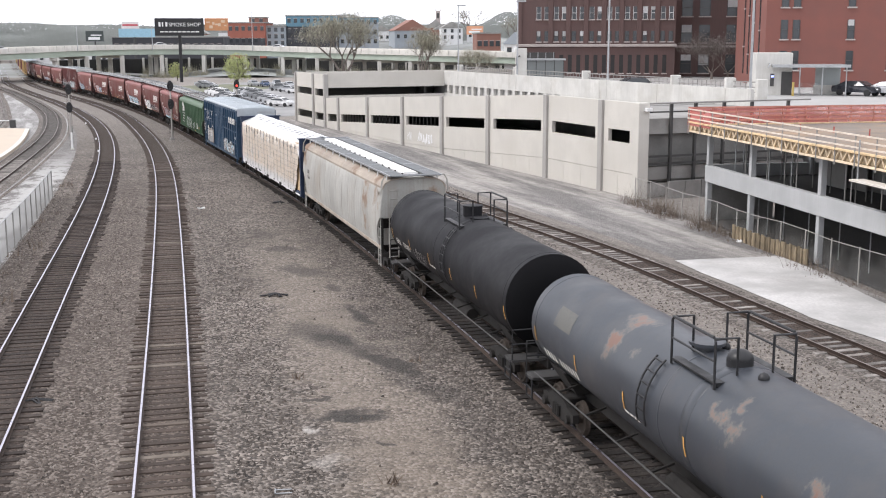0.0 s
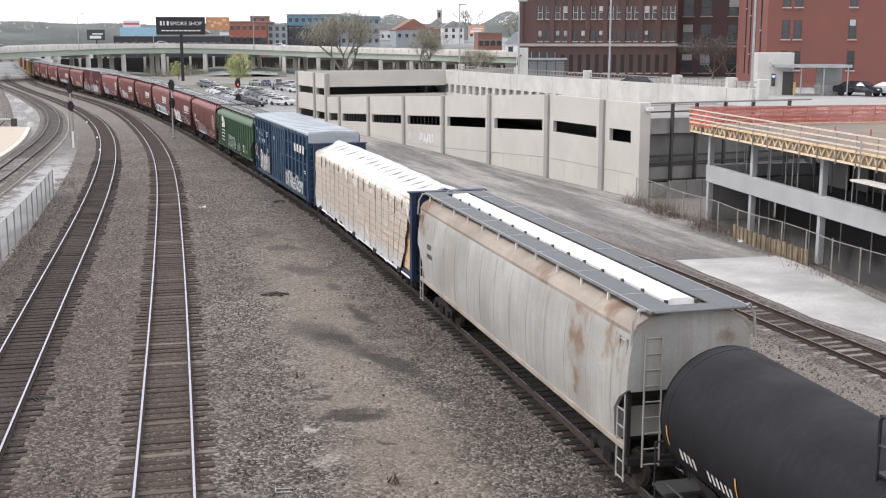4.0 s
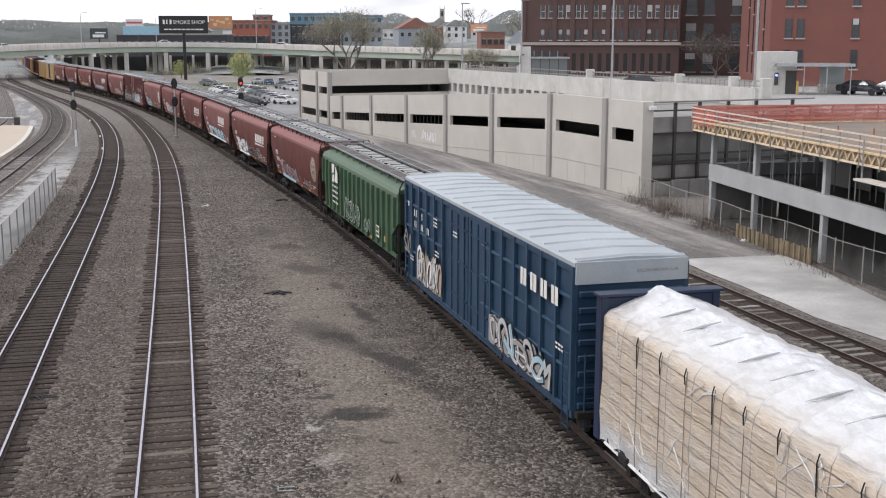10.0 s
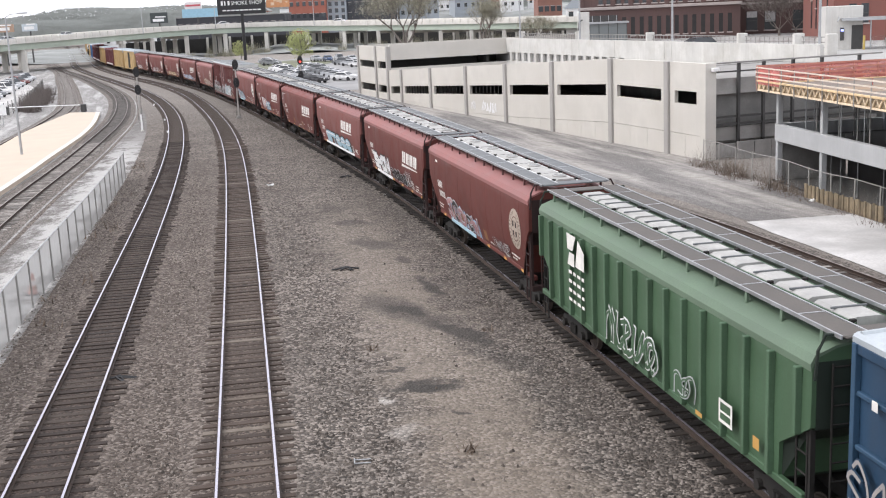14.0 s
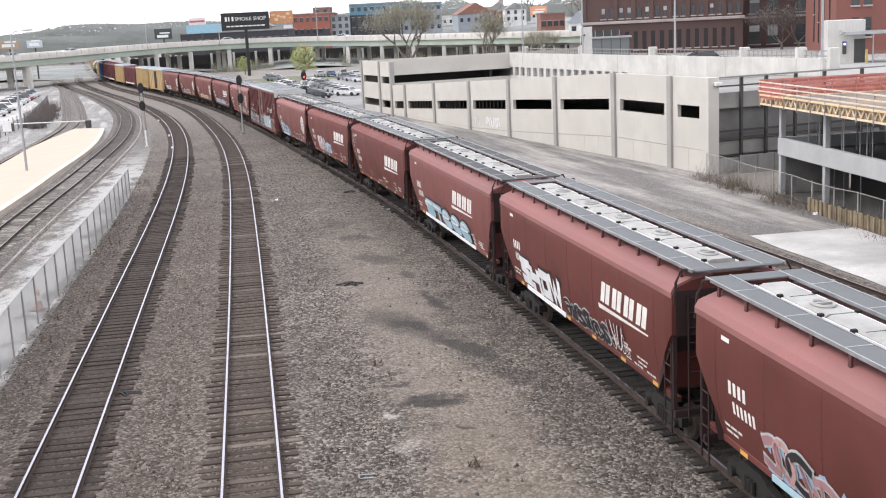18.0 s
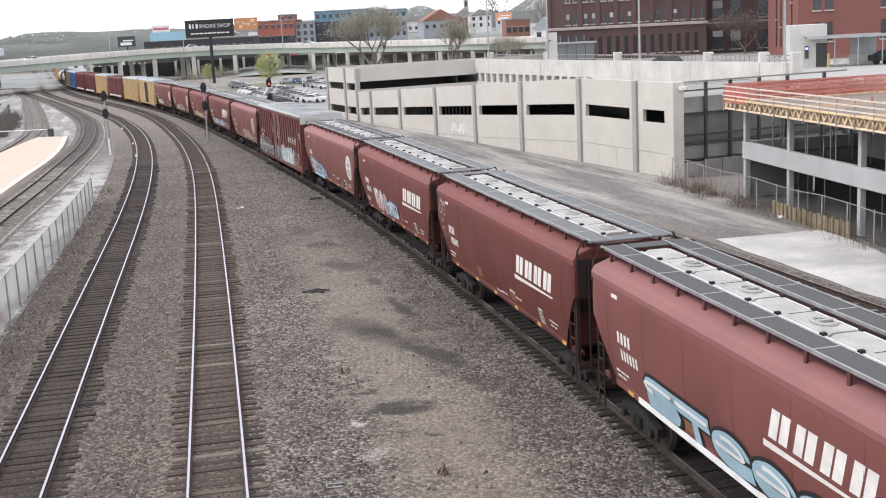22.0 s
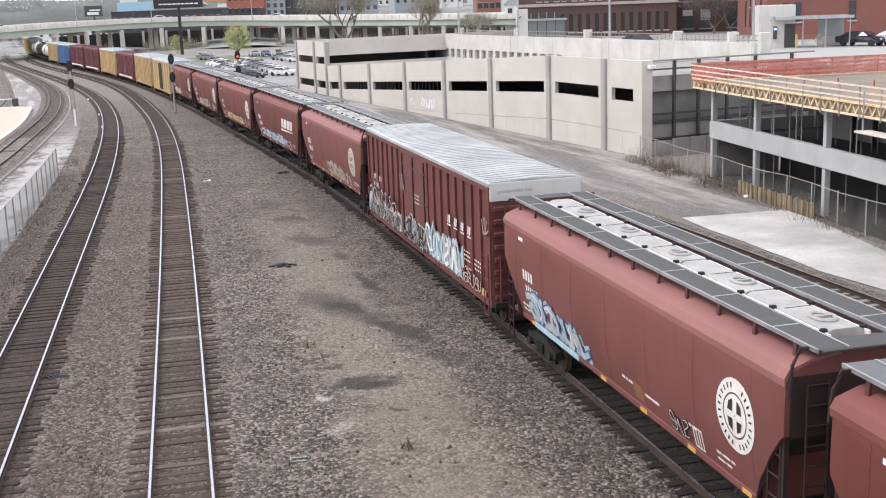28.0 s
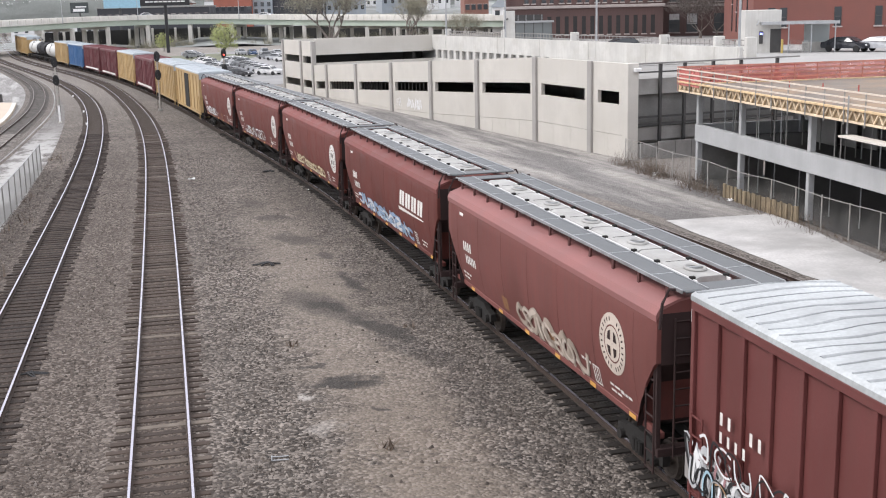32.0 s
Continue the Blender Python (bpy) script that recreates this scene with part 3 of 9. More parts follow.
LINES = {
    "track_main": [(9.3, -44.72), (-0.8, 0), (-6.29, 24.04), (-12.04, 48.8), (-15.68, 64.1), (-22.76, 92.6), (-30.2, 118.5), (-36.2, 136.84), (-47.4, 167.7), (-60.2, 196.77), (-74.0, 224.72), (-88.6, 254.9), (-104.0, 289.56), (-122, 335.4), (-139, 377.88), (-160, 431.55), (-222, 592.54)],
    "track_outer": [(4.2, -44.72), (-5.8, 0), (-11.4, 24.37), (-17.05, 48.8), (-20.58, 64.1), (-27.63, 92.6), (-35.0, 118.6), (-41.7, 138.97), (-51.5, 164.35), (-63.9, 192.3), (-77.8, 221.36), (-92.5, 252.11), (-108.5, 287.33), (-127.5, 335.4), (-144, 377.88), (-165, 431.55), (-228, 592.54)],
    "track_platform": [(-5.0, -44.72), (-15.4, 2.24), (-21.6, 29.07), (-28.3, 58.14), (-30.8, 68.98), (-34.9, 88.55), (-39.0, 106.66), (-42.5, 121.3), (-47.7, 139.3), (-52.3, 153.28), (-59.2, 171.72), (-69.4, 195.2), (-84.0, 226.95), (-100.0, 259.38), (-118, 297.39), (-140, 348.82)],
    "track_far_platform": [(-14, -44.72), (-27, 11.18), (-37, 59.25), (-45.3, 97.27), (-51.1, 122.98), (-59.0, 151.6), (-64.4, 166.02), (-76, 195.65), (-90, 230.31), (-104, 264.97), (-121, 301.86)],
    "track_siding": [(36.6, -44.72), (24.4, 0), (14.7, 36.11), (12.6, 43.15), (11.0, 48.74), (7.4, 59.48), (4.0, 68.2), (-0.9, 80.72), (-10.3, 105.09), (-21, 133.04), (-32.5, 163.23)],
    "track_train": [(22.7, -44.72), (11.6, 0), (5.85, 24.15), (0.1, 45.61), (-7.3, 70.43), (-15.5, 94.14), (-25.2, 121.3), (-37.3, 153.17), (-51.5, 186.71), (-65.5, 216.33), (-80, 245.96), (-95.5, 278.38), (-114, 320.87), (-131, 363.35), (-147, 404.72), (-163, 447.2), (-180, 491.92), (-215, 586.95), (-250, 681.98)],
}
RAIL_TOP = 0.235
TIE_LABEL = {"track_main": "busy track of polished rails on dark wooden ties", "track_outer": "busy curving track of polished rails on dark wooden ties", "track_platform": "station track with dull rails beside the platform",
             "track_far_platform": "disused station track with rusty rails", "track_siding": "rusty siding on grey weathered ties", "track_train": "track under the freight train, dark ties"}
tie_dark_mesh = Shape().box(-1.25, 1.25, -0.115, 0.115, -0.1, 0.095, 0.012).mesh("tie_oily", M_TIE_DARK)
# ties of the train's track, blackened in colour for oil and its shade
tie_black_mesh = Shape().box(-1.25, 1.25, -0.115, 0.115, -0.1, 0.095, 0.012).mesh("tie_black", tie_material("oil_and_shade_tie_wood", (0.009, 0.0068, 0.0055), (0.016, 0.012, 0.0095), (0.045, 0.035, 0.028)))
tie_mesh = Shape().box(-1.22, 1.22, -0.115, 0.115, -0.1, 0.095, 0.012).mesh("tie", M_TIE)
tie_grey_mesh = Shape().box(-1.17, 1.17, -0.115, 0.115, -0.1, 0.095, 0.012).mesh("tie_weathered", M_TIE_GREY)
rng = random.Random(4)
LINE = {}
tie_jobs = []


def rail_shape(q, off):
    prof = [(-0.07, 0.078), (0.07, 0.078), (0.07, 0.1), (0.012, 0.115), (0.012, 0.19), (0.036, 0.2), (0.036, 0.232), (-0.036, 0.232), (-0.036, 0.2), (-0.012, 0.19), (-0.012, 0.115), (-0.07, 0.1)]
    lines = [beside(q, off + a) for a, _ in prof]
    sh, head = Shape(), Shape()
    sh.loft([[(*lines[j][i][:2], prof[j][1]) for j in range(len(prof))] for i in range(len(q))], True, True)
    a, b = beside(q, off - 0.03), beside(q, off + 0.03)
    head.loft([[(*a[i][:2], 0.2325), (*b[i][:2], 0.2325), (*b[i][:2], 0.236), (*a[i][:2], 0.236)] for i in range(len(q))], True, True)
    return sh, head


for tname, pts in LINES.items():
    s, q = smooth_line(pts)
    LINE[tname] = (s, q)
    coarse = q[::4]
    bed = Shape()
    e = [beside(coarse, o) for o in (-1.75, -1.3, 1.3, 1.75)]
    bed.loft([[(*e[0][i], 0.004), (*e[1][i], 0.05), (*e[2][i], 0.05), (*e[3][i], 0.004)] for i in range(len(coarse))], closed=False)
    busy = tname in ("track_main", "track_outer", "track_train")
    tr = setting(tname, bed, M_GROUND if busy else M_BED, TIE_LABEL[tname], "railway track")
    w = {"track_main": 0.86, "track_outer": 1.08, "track_train": 1.02}.get(tname, 0.8)
    c0, c1 = beside(coarse, -w), beside(coarse, w)
    part("crib_ballast", ribbon(c0, c1, 0.062), {"track_main": M_CRIB, "track_siding": M_CRIB_DARK, "track_train": M_CRIB_BLACK}.get(tname, M_CRIB_DARK if busy else M_BED), tr, "oil-browned ballast between the rails, shade-dark under the train" if busy else "")
    for off in (-0.7, 0.7):
        rl, hd = rail_shape(coarse, off)
        r = part("rail", rl, M_RAIL, tr)
        part("rail_head", hd, M_SHINE if tname in ("track_main", "track_outer", "track_train") else M_SHINE_OLD, r, "polished running surface" if tname in ("track_main", "track_outer", "track_train") else "dull running surface")
    tie_jobs.append((tname, tr, s, q))

# strips of other ground
_, q_sid = LINE["track_siding"]
GA, GH = Vector((13.4, 76.92, 0)), 23.3   # garage corner beside the road, and the way its wall runs
gdir = Vector((-math.sin(radians(GH)), math.cos(radians(GH)), 0))
gin = Vector((math.cos(radians(GH)), math.sin(radians(GH)), 0))


def along(u, r=0.0, z=0.0):
    p = GA + gdir * u + gin * r
    return (p.x, p.y, z)


road_out = np.array([(26.0, 8.94), (22.6, 24.6), (19.0, 44.72), (16.9, 56.46), (14.7, 68.2), (13.3, 76.69), along(13.2)[:2], along(32.9)[:2], along(54.9)[:2], along(72.5)[:2], along(84.5)[:2], along(98.8)[:2]])
_, ro = smooth_line(road_out, 1.0)
ri = beside(q_sid, 2.6)
keep = [i for i in range(0, len(ri), 2) if ri[i][1] > 6 and ri[i][1] < 156]
ri = ri[keep]
k2 = np.array([np.argmin(np.abs(ro[:, 1] - p[1])) for p in ri])
setting("road", ribbon(ri, ro[k2], 0.012), M_ROAD, "grey, dust-covered service road of worn asphalt and gravel", "road")
pad_l = np.array([(11.48, 55.01), (12.1, 52.1), (12.35, 51.2), (13.0, 49.1), (13.45, 47.2), (14.0, 45.3), (14.45, 43.2), (15.88, 39.83), (18.4, 30.0), (21.3, 17.5)])
pad_r = np.array([(16.96, 56.14), (17.35, 54.0), (17.62, 52.6), (17.75, 51.0), (17.9, 49.44), (18.05, 47.7), (18.2, 46.1), (19.4, 40.4), (21.3, 31.0), (24.0, 17.89)])
setting("concrete_apron", ribbon(pad_l, pad_r, 0.03), M_PAD, "bleached pale concrete apron beside the road", "pavement")

# pale gravel strip and far side beyond the outer track
_, q_out = LINE["track_outer"]
_, q_plat = LINE["track_platform"]
f_in, f_out = beside(q_out, -2.9), beside(q_plat, 2.2)
sel = [i for i in range(len(f_in)) if 14 < f_in[i][1] < 150][::2]
sel2 = [int(np.argmin(np.abs(f_out[:, 1] - f_in[i][1]))) for i in sel]
aa, bb = f_in[sel], f_out[sel2]
setting("gravel_strip", ribbon(bb, aa * 0.98 + bb * 0.02, 0.008), M_PALE, "pale chalky gravel strip beside the fence", "ground")

lf = [i for i in range(0, len(q_plat), 4) if 5 < q_plat[i][1] < 300]
lp = beside(q_plat, 1.9)[lf]
setting("station_yard", ribbon(lp - np.array([95.0, 0.0]), lp, 0.003), M_STATION, "pale grey ballast round the station tracks", "ground")

# station platform
plat_r = np.array([(-11.0, -22.36), (-16.0, 0), (-22.0, 22.36), (-28.6, 51.43), (-31.9, 64.84), (-35.2, 80.5), (-37.9, 92.79), (-40.8, 106.43), (-45.0, 122.53), (-49.9, 137.96)])
plat_l = np.array([(-20, -22.36), (-25.5, 0), (-31.0, 24.6), (-37.6, 58.14), (-40.6, 73.79), (-43.9, 89.44), (-46.8, 102.86), (-49.5, 114.04), (-51.4, 124.1), (-53.9, 139.19)])
ps = Shape()
_, prr = smooth_line(plat_r, 2.0)
_, pll = smooth_line(plat_l, 2.0)
npl = min(len(prr), len(pll))
pll = pll[np.linspace(0, len(pll) - 1, npl).round().astype(int)]
prr = prr[np.linspace(0, len(prr) - 1, npl).round().astype(int)]
ps.loft([[(*a, 0.0), (*a, 0.3), (*b, 0.3), (*b, 0.0)] for a, b in zip(pll, prr)], True, True, closed=False)
plat = setting("station_platform", ps, M_PLATFORM, "long tan concrete station platform with a rounded tip", "platform")
edge = Shape()
e0, e1 = prr, beside(prr, -0.45)
edge.loft([[(*a, 0.304), (*b, 0.304), (*b, 0.312), (*a, 0.312)] for a, b in zip(e0, e1)], True, True)
part("platform_edge", edge, paint((0.62, 0.6, 0.55), 0.8, "pale_edge"), plat, "pale edge strip")

# ---- parking garage with a ramp along the road ----
garage = thing("parking_garage", "long grey concrete parking garage with a sloping ramp wall", "garage", at=pose(GA.x, GA.y, 0, 0, 0, GH))
PIL = [0.38, 4.94, 13.18, 23.61, 33.71, 43.92, 54.68, 65, 70.27, 75.1, 83.01]


def top_at(u):
    return 6.5 if u <= 13.2 or u > 70.1 else 6.5 - (u - 13.2) * 2.85 / 57.1


def wall_piece(u0, u1, za, zb, x0=0.0, x1=0.3):
    """A slab of wall from u0 to u1 between the heights za and zb, each (at u0, at u1)."""
    return Shape().prism([(u0, za[0]), (u1, za[1]), (u1, zb[1]), (u0, zb[0])], "x", x0, x1)


def wall_block(u0, u1, st, sb, name="wall_panel"):
    a, b = u0 + 0.62, u1 - 0.62
    lift = lambda f: (f(u0), f(u1))
    lowj = lambda u: min(top_at(u), 6.5) - 4.92 if u <= 70.3 else 0.2
    part(name, wall_piece(u0, u1, lift(st), lift(top_at)), M_CONC, garage)
    jl = max(lowj(u0), 0.25), max(lowj(u1), 0.25)
    part(name, wall_piece(u0, u1, (jl[0] + 0.025, jl[1] + 0.025), lift(sb)), M_CONC, garage)
    nlow = max(1, round((u1 - u0) / 2.4))
    for i in range(nlow):
        c0, c1 = u0 + (u1 - u0) * i / nlow, u0 + (u1 - u0) * (i + 1) / nlow
        j0, j1 = jl[0] + (jl[1] - jl[0]) * i / nlow, jl[0] + (jl[1] - jl[0]) * (i + 1) / nlow
        part("base_panel", wall_piece(c0 + 0.012, c1 - 0.012, (-0.6, -0.6), (j0, j1)), M_CONC, garage)
    for c0, c1 in ((u0, a), (b, u1)):
        part("jamb", wall_piece(c0, c1, (sb(c0), sb(c1)), (st(c0), st(c1))), M_CONC, garage)


for i in range(len(PIL) - 1):
    u0, u1 = PIL[i] + 0.27, PIL[i + 1] - 0.27
    if PIL[i] < 69:
        wall_block(u0, u1, lambda u: top_at(u) - 1.95, lambda u: top_at(u) - 2.83)
    else:
        part("wall_panel", wall_piece(u0, u1, (4.68, 4.68), (6.5, 6.5)), M_CONC, garage)
        part("wall_panel", wall_piece(u0, u1, (1.72, 1.72), (3.8, 3.8)), M_CONC, garage)
        part("wall_panel", wall_piece(u0, u1, (-0.6, -0.6), (0.8, 0.8)), M_CONC, garage)
        for z0, z1 in ((3.8, 4.68), (0.8, 1.72)):
            part("jamb", wall_piece(u0, u0 + 0.3, (z0, z0), (z1, z1)), M_CONC, garage)
            part("jamb", wall_piece(u1 - 0.3, u1, (z0, z0), (z1, z1)), M_CONC, garage)
    if 4 <= i <= 6:
        for j in range(9):
            u = u0 + 1.0 + (u1 - u0 - 2.0) * j / 8
            part("slot_bar", Shape().box(0.14, 0.2, u - 0.025, u + 0.025, top_at(u) - 2.85, top_at(u) - 1.9), M_STEEL_DK, garage)
for i, u in enumerate(PIL):
    zt = top_at(u + 0.01 if u > 70.1 else u) + 0.03
    if i == 0:
        part("corner_pilaster", Shape().box(-0.16, 0.7, -0.05, 0.62, -0.6, 6.52, 0.03), M_CONC, garage)
    else:
        part("pilaster", Shape().box(-0.2, 0.34, u - 0.27, u + 0.27, -0.6, zt if u < 70.8 else 6.53, 0.03), M_CONC_PIL, garage)
# ramp, decks, cross wall and the upper parapet with its row of small openings
part("ramp_slab", Shape().prism([(13.2, 5.15), (70.3, 2.3), (70.3, 2.6), (13.2, 5.45)], "x", 0.34, 15.9), M_GREYPANEL, garage)
part("deck_slab", Shape().box(0.34, 15.9, 0.66, 13.18, 5.05, 5.4), M_GREYPANEL, garage)
part("deck_slab", Shape().box(0.34, 40, 70.49, 83.23, 5.1, 5.5), M_GREYPANEL, garage)
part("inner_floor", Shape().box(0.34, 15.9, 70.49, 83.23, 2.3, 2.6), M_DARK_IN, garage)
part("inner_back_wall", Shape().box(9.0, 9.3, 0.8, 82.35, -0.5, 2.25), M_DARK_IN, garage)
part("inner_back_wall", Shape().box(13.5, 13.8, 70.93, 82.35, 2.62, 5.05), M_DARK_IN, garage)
part("far_wall", Shape().box(0.0, 40, 83.25, 83.56, -0.6, 6.5), M_CONC, garage)
part("cross_wall", Shape().box(0.3, 16.2, 70.27, 70.66, 4.86, 6.72), M_CONC, garage)
part("cross_wall", Shape().box(0.3, 16.2, 70.27, 70.66, -0.5, 3.9), M_CONC, garage)
part("cross_back", Shape().box(0.4, 16.2, 74.12, 74.33, 2.65, 5.05), M_DARK_IN, garage)
part("upper_parapet", Shape().box(16.0, 16.35, 8.78, 70.27, 5.02, 6.78), M_CONC_LIGHT, garage, "pale sunlit concrete parapet")
for i in range(5):
    part("parapet_joint", Shape().box(15.985, 16.0, 12 + i * 9.9, 12.05 + i * 9.9, 5.05, 6.76), M_CONC_PIL, garage)
part("parapet_base", Shape().box(16.0, 16.35, 8.78, 70.27, -0.5, 3.98), M_CONC_LIGHT, garage)
for i in range(17):
    u = 39.1 + i * 1.845
    part("parapet_post", Shape().box(16.0, 16.35, u, u + 0.6, 3.98, 5.02), M_CONC_LIGHT, garage)
part("parapet_base", Shape().box(16.0, 16.35, 8.78, 39.09, 3.98, 5.02), M_CONC_LIGHT, garage)
# sheet behind the openings, coloured dark for the shade inside
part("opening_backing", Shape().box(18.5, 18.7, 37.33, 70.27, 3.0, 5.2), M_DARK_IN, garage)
# end of the garage: open steel bays
for r0, w in ((2.6, 0.3), (4.6, 0.3), (7.0, 0.3), (9.4, 0.3), (12.6, 0.3)):
    part("end_column", Shape().box(r0, r0 + w * 0.6, 0.2, 0.45, -0.5, 6.5, 0.02), M_STEEL_DK, garage, "dark steel column")
part("end_beam", Shape().box(0.72, 14.5, 0.06, 0.3, 6.4, 6.5), M_GREYPANEL, garage)
part("end_rail", Shape().box(0.72, 14.5, 0.12, 0.2, 5.82, 5.92), M_STEEL_DK, garage)
part("end_panel", Shape().box(0.72, 14.5, 0.5, 0.75, 4.35, 5.4), M_GREYPANEL, garage)
part("end_panel", Shape().box(0.72, 14.5, 0.5, 0.75, 1.2, 2.1), M_GREYPANEL, garage)
for z in (2.25, 2.75):
    part("end_rail", Shape().box(0.72, 14.5, 0.3, 0.42, z, z + 0.14), M_STEEL_DK, garage)
part("end_screen", Shape().box(0.72, 14.5, 0.95, 1.0, 2.1, 4.35), M_SCREEN, garage, "dim grey screen in the open bay")
part("end_panel", Shape().box(0.72, 14.5, 0.5, 0.75, -0.3, 0.95), M_CONC_PIL, garage, "pale lower wall panel")
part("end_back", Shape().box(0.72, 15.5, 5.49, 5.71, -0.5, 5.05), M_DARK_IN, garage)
part("end_floor", Shape().box(0.72, 15.5, 0.8, 5.49, 1.0, 1.2), M_GREYPANEL, garage)
for i in range(9):
    ru = random.Random(300 + i)
    u, z = (42.6 - i * 0.45, 0.75) if i < 3 else (39.6 - (i - 3) * 0.62, 0.8)
    pts = [(u + ru.uniform(-0.35, 0.35), z + 0.75 * (k % 2) + ru.uniform(-0.1, 0.15)) for k in range(5)]
    sp = stroke_shape(pts, 0.19 if i > 2 else 0.07, lambda zz: 0.012)
    part("sprayed_stroke", sp, M_SPRAY, garage, "white sprayed graffiti stroke")
part("wall_lamp", Shape().box(0.25, 0.75, -0.35, -0.05, 5.95, 6.2, 0.03), M_WHITE, garage, "white wall lamp box")

# upper street level behind the garage
us = Shape()
us.prism([along(-6, 16.4)[:2], along(9, 16.4)[:2], along(83.6, 16.4)[:2], along(83.6, 150)[:2], along(-70, 150)[:2], along(-70, 30)[:2], along(-6, 22)[:2]], "z", -0.5, 5.35)
setting("street_terrace", us, surf("street_paving", (0.37, 0.365, 0.355), 0.9, 0, 0.1, 0.2, 6, 0.1, world_pos=True), "pale paved upper street level behind the garage", "terrace")

# ---- unfinished concrete frame building beside the road ----
def veil(name, col, clear):
    """Fine wire or woven mesh, too fine to be seen thread by thread: part of the light goes through."""
    m, n, l, bsdf = node_mat(name)
    tr = n.new("ShaderNodeBsdfTransparent")
    mx = n.new("ShaderNodeMixShader")
    vec = n.new("ShaderNodeTexCoord").outputs["Object"]
    f, _ = noise_fac(n, l, vec, 1.4, 4, 0.6, 0.3, 0.7)
    r = n.new("ShaderNodeMapRange")
    r.inputs[3].default_value, r.inputs[4].default_value = clear - 0.12, clear + 0.12
    l.new(f, r.inputs[0])
    l.new(r.outputs[0], mx.inputs[0])
    col2 = mix(n, l, f, grey(col, 0.8), grey(col, 1.15))
    l.new(col2, bsdf.inputs["Base Color"])
    bsdf.inputs["Roughness"].default_value = 0.7
    l.new(bsdf.outputs[0], mx.inputs[1])
    l.new(tr.outputs[0], mx.inputs[2])
    l.new(mx.outputs[0], n["Material Output"].inputs["Surface"])
    return m


M_CHAIN = veil("chain_link_mesh", (0.3, 0.295, 0.28), 0.9)
M_SLATFENCE = veil("pale_fence_mesh", (0.5, 0.51, 0.5), 0.42)
M_NET = veil("orange_safety_net", (0.72, 0.24, 0.21), 0.52)
frame_b = thing("concrete_frame_building", "unfinished concrete frame building with wooden formwork on its top deck", "building", at=pose(15.2, 69.32, 0, 0, 0, 9.85))
YE = -54.0
for k in range(6):
    part("stored_panel", Shape().box(5.0 + k * 0.5, 5.08 + k * 0.5, -9.5 - k * 1.2, -7.2 - k * 1.2, 2.75, 4.6 + 0.1 * (k % 3)), M_GREYPANEL, frame_b)
part("edge_beam", Shape().box(0.0, 0.35, YE, -2.3, 2.45, 3.43, 0.02), M_SLAB, frame_b, "pale concrete edge beam")
part("edge_beam", Shape().box(0.35, 14.0, -2.35, -2.0, 2.45, 3.43, 0.02), M_SLAB, frame_b)
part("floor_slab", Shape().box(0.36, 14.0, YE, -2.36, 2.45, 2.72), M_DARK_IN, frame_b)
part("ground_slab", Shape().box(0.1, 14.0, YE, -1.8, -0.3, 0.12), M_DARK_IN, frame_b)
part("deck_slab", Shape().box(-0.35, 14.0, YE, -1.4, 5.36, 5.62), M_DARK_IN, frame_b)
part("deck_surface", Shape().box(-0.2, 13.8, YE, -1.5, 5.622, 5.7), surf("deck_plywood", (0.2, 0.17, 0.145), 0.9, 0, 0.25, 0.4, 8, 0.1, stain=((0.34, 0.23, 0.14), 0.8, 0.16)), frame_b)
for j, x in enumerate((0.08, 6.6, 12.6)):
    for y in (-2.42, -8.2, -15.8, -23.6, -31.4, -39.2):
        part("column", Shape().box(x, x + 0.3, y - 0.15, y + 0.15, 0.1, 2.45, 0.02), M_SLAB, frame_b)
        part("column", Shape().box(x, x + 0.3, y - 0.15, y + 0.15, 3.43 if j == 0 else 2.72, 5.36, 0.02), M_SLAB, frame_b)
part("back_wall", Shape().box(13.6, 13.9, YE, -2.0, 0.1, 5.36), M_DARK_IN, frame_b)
# added wall, whose dark colour gives the lower storey its shade
part("inner_wall", Shape().box(4.4, 4.6, YE, -2.6, 0.12, 2.45), M_DARK_IN, frame_b, "inner wall added in the lower storey, dark as the shade there")
part("end_wall", Shape().box(0.5, 4.4, -2.36, -2.2, 0.12, 2.45), M_GREYPANEL, frame_b, "grey stained end wall")
part("rear_lattice", Shape().box(7.5, 7.7, -9.0, -3.2, 2.75, 3.2), M_GREYPANEL, frame_b)
for k in range(5):
    part("rear_beam", Shape().box(6.9, 7.1, -14.5, -3.0, 2.85 + k * 0.5, 3.1 + k * 0.5), M_SLAB, frame_b)
rs = random.Random(12)
for i in range(56):
    y = -3.0 - i * 0.75 + rs.uniform(-0.2, 0.2)
    x = 0.45 + rs.choice((0.0, 0.0, 1.6, 3.2)) + rs.uniform(0, 0.2)
    part("shore_post", Shape().tube([(x, y, 2.7), (x, y, 5.37)], 0.035, 6), M_STEEL if i % 3 == 0 else M_GREYPANEL, frame_b, "thin steel shoring post")
    if i % 2 == 0:
        part("shore_post", Shape().tube([(x + 0.9, y - 0.4, 0.1), (x + 0.9, y - 0.4, 2.46)], 0.035, 6), M_STEEL, frame_b)
M_STRUT = surf("fresh_cut_lumber", (0.74, 0.6, 0.43), 0.8, 0, 0.15, 3, 40, 0.2, rand=0.2)
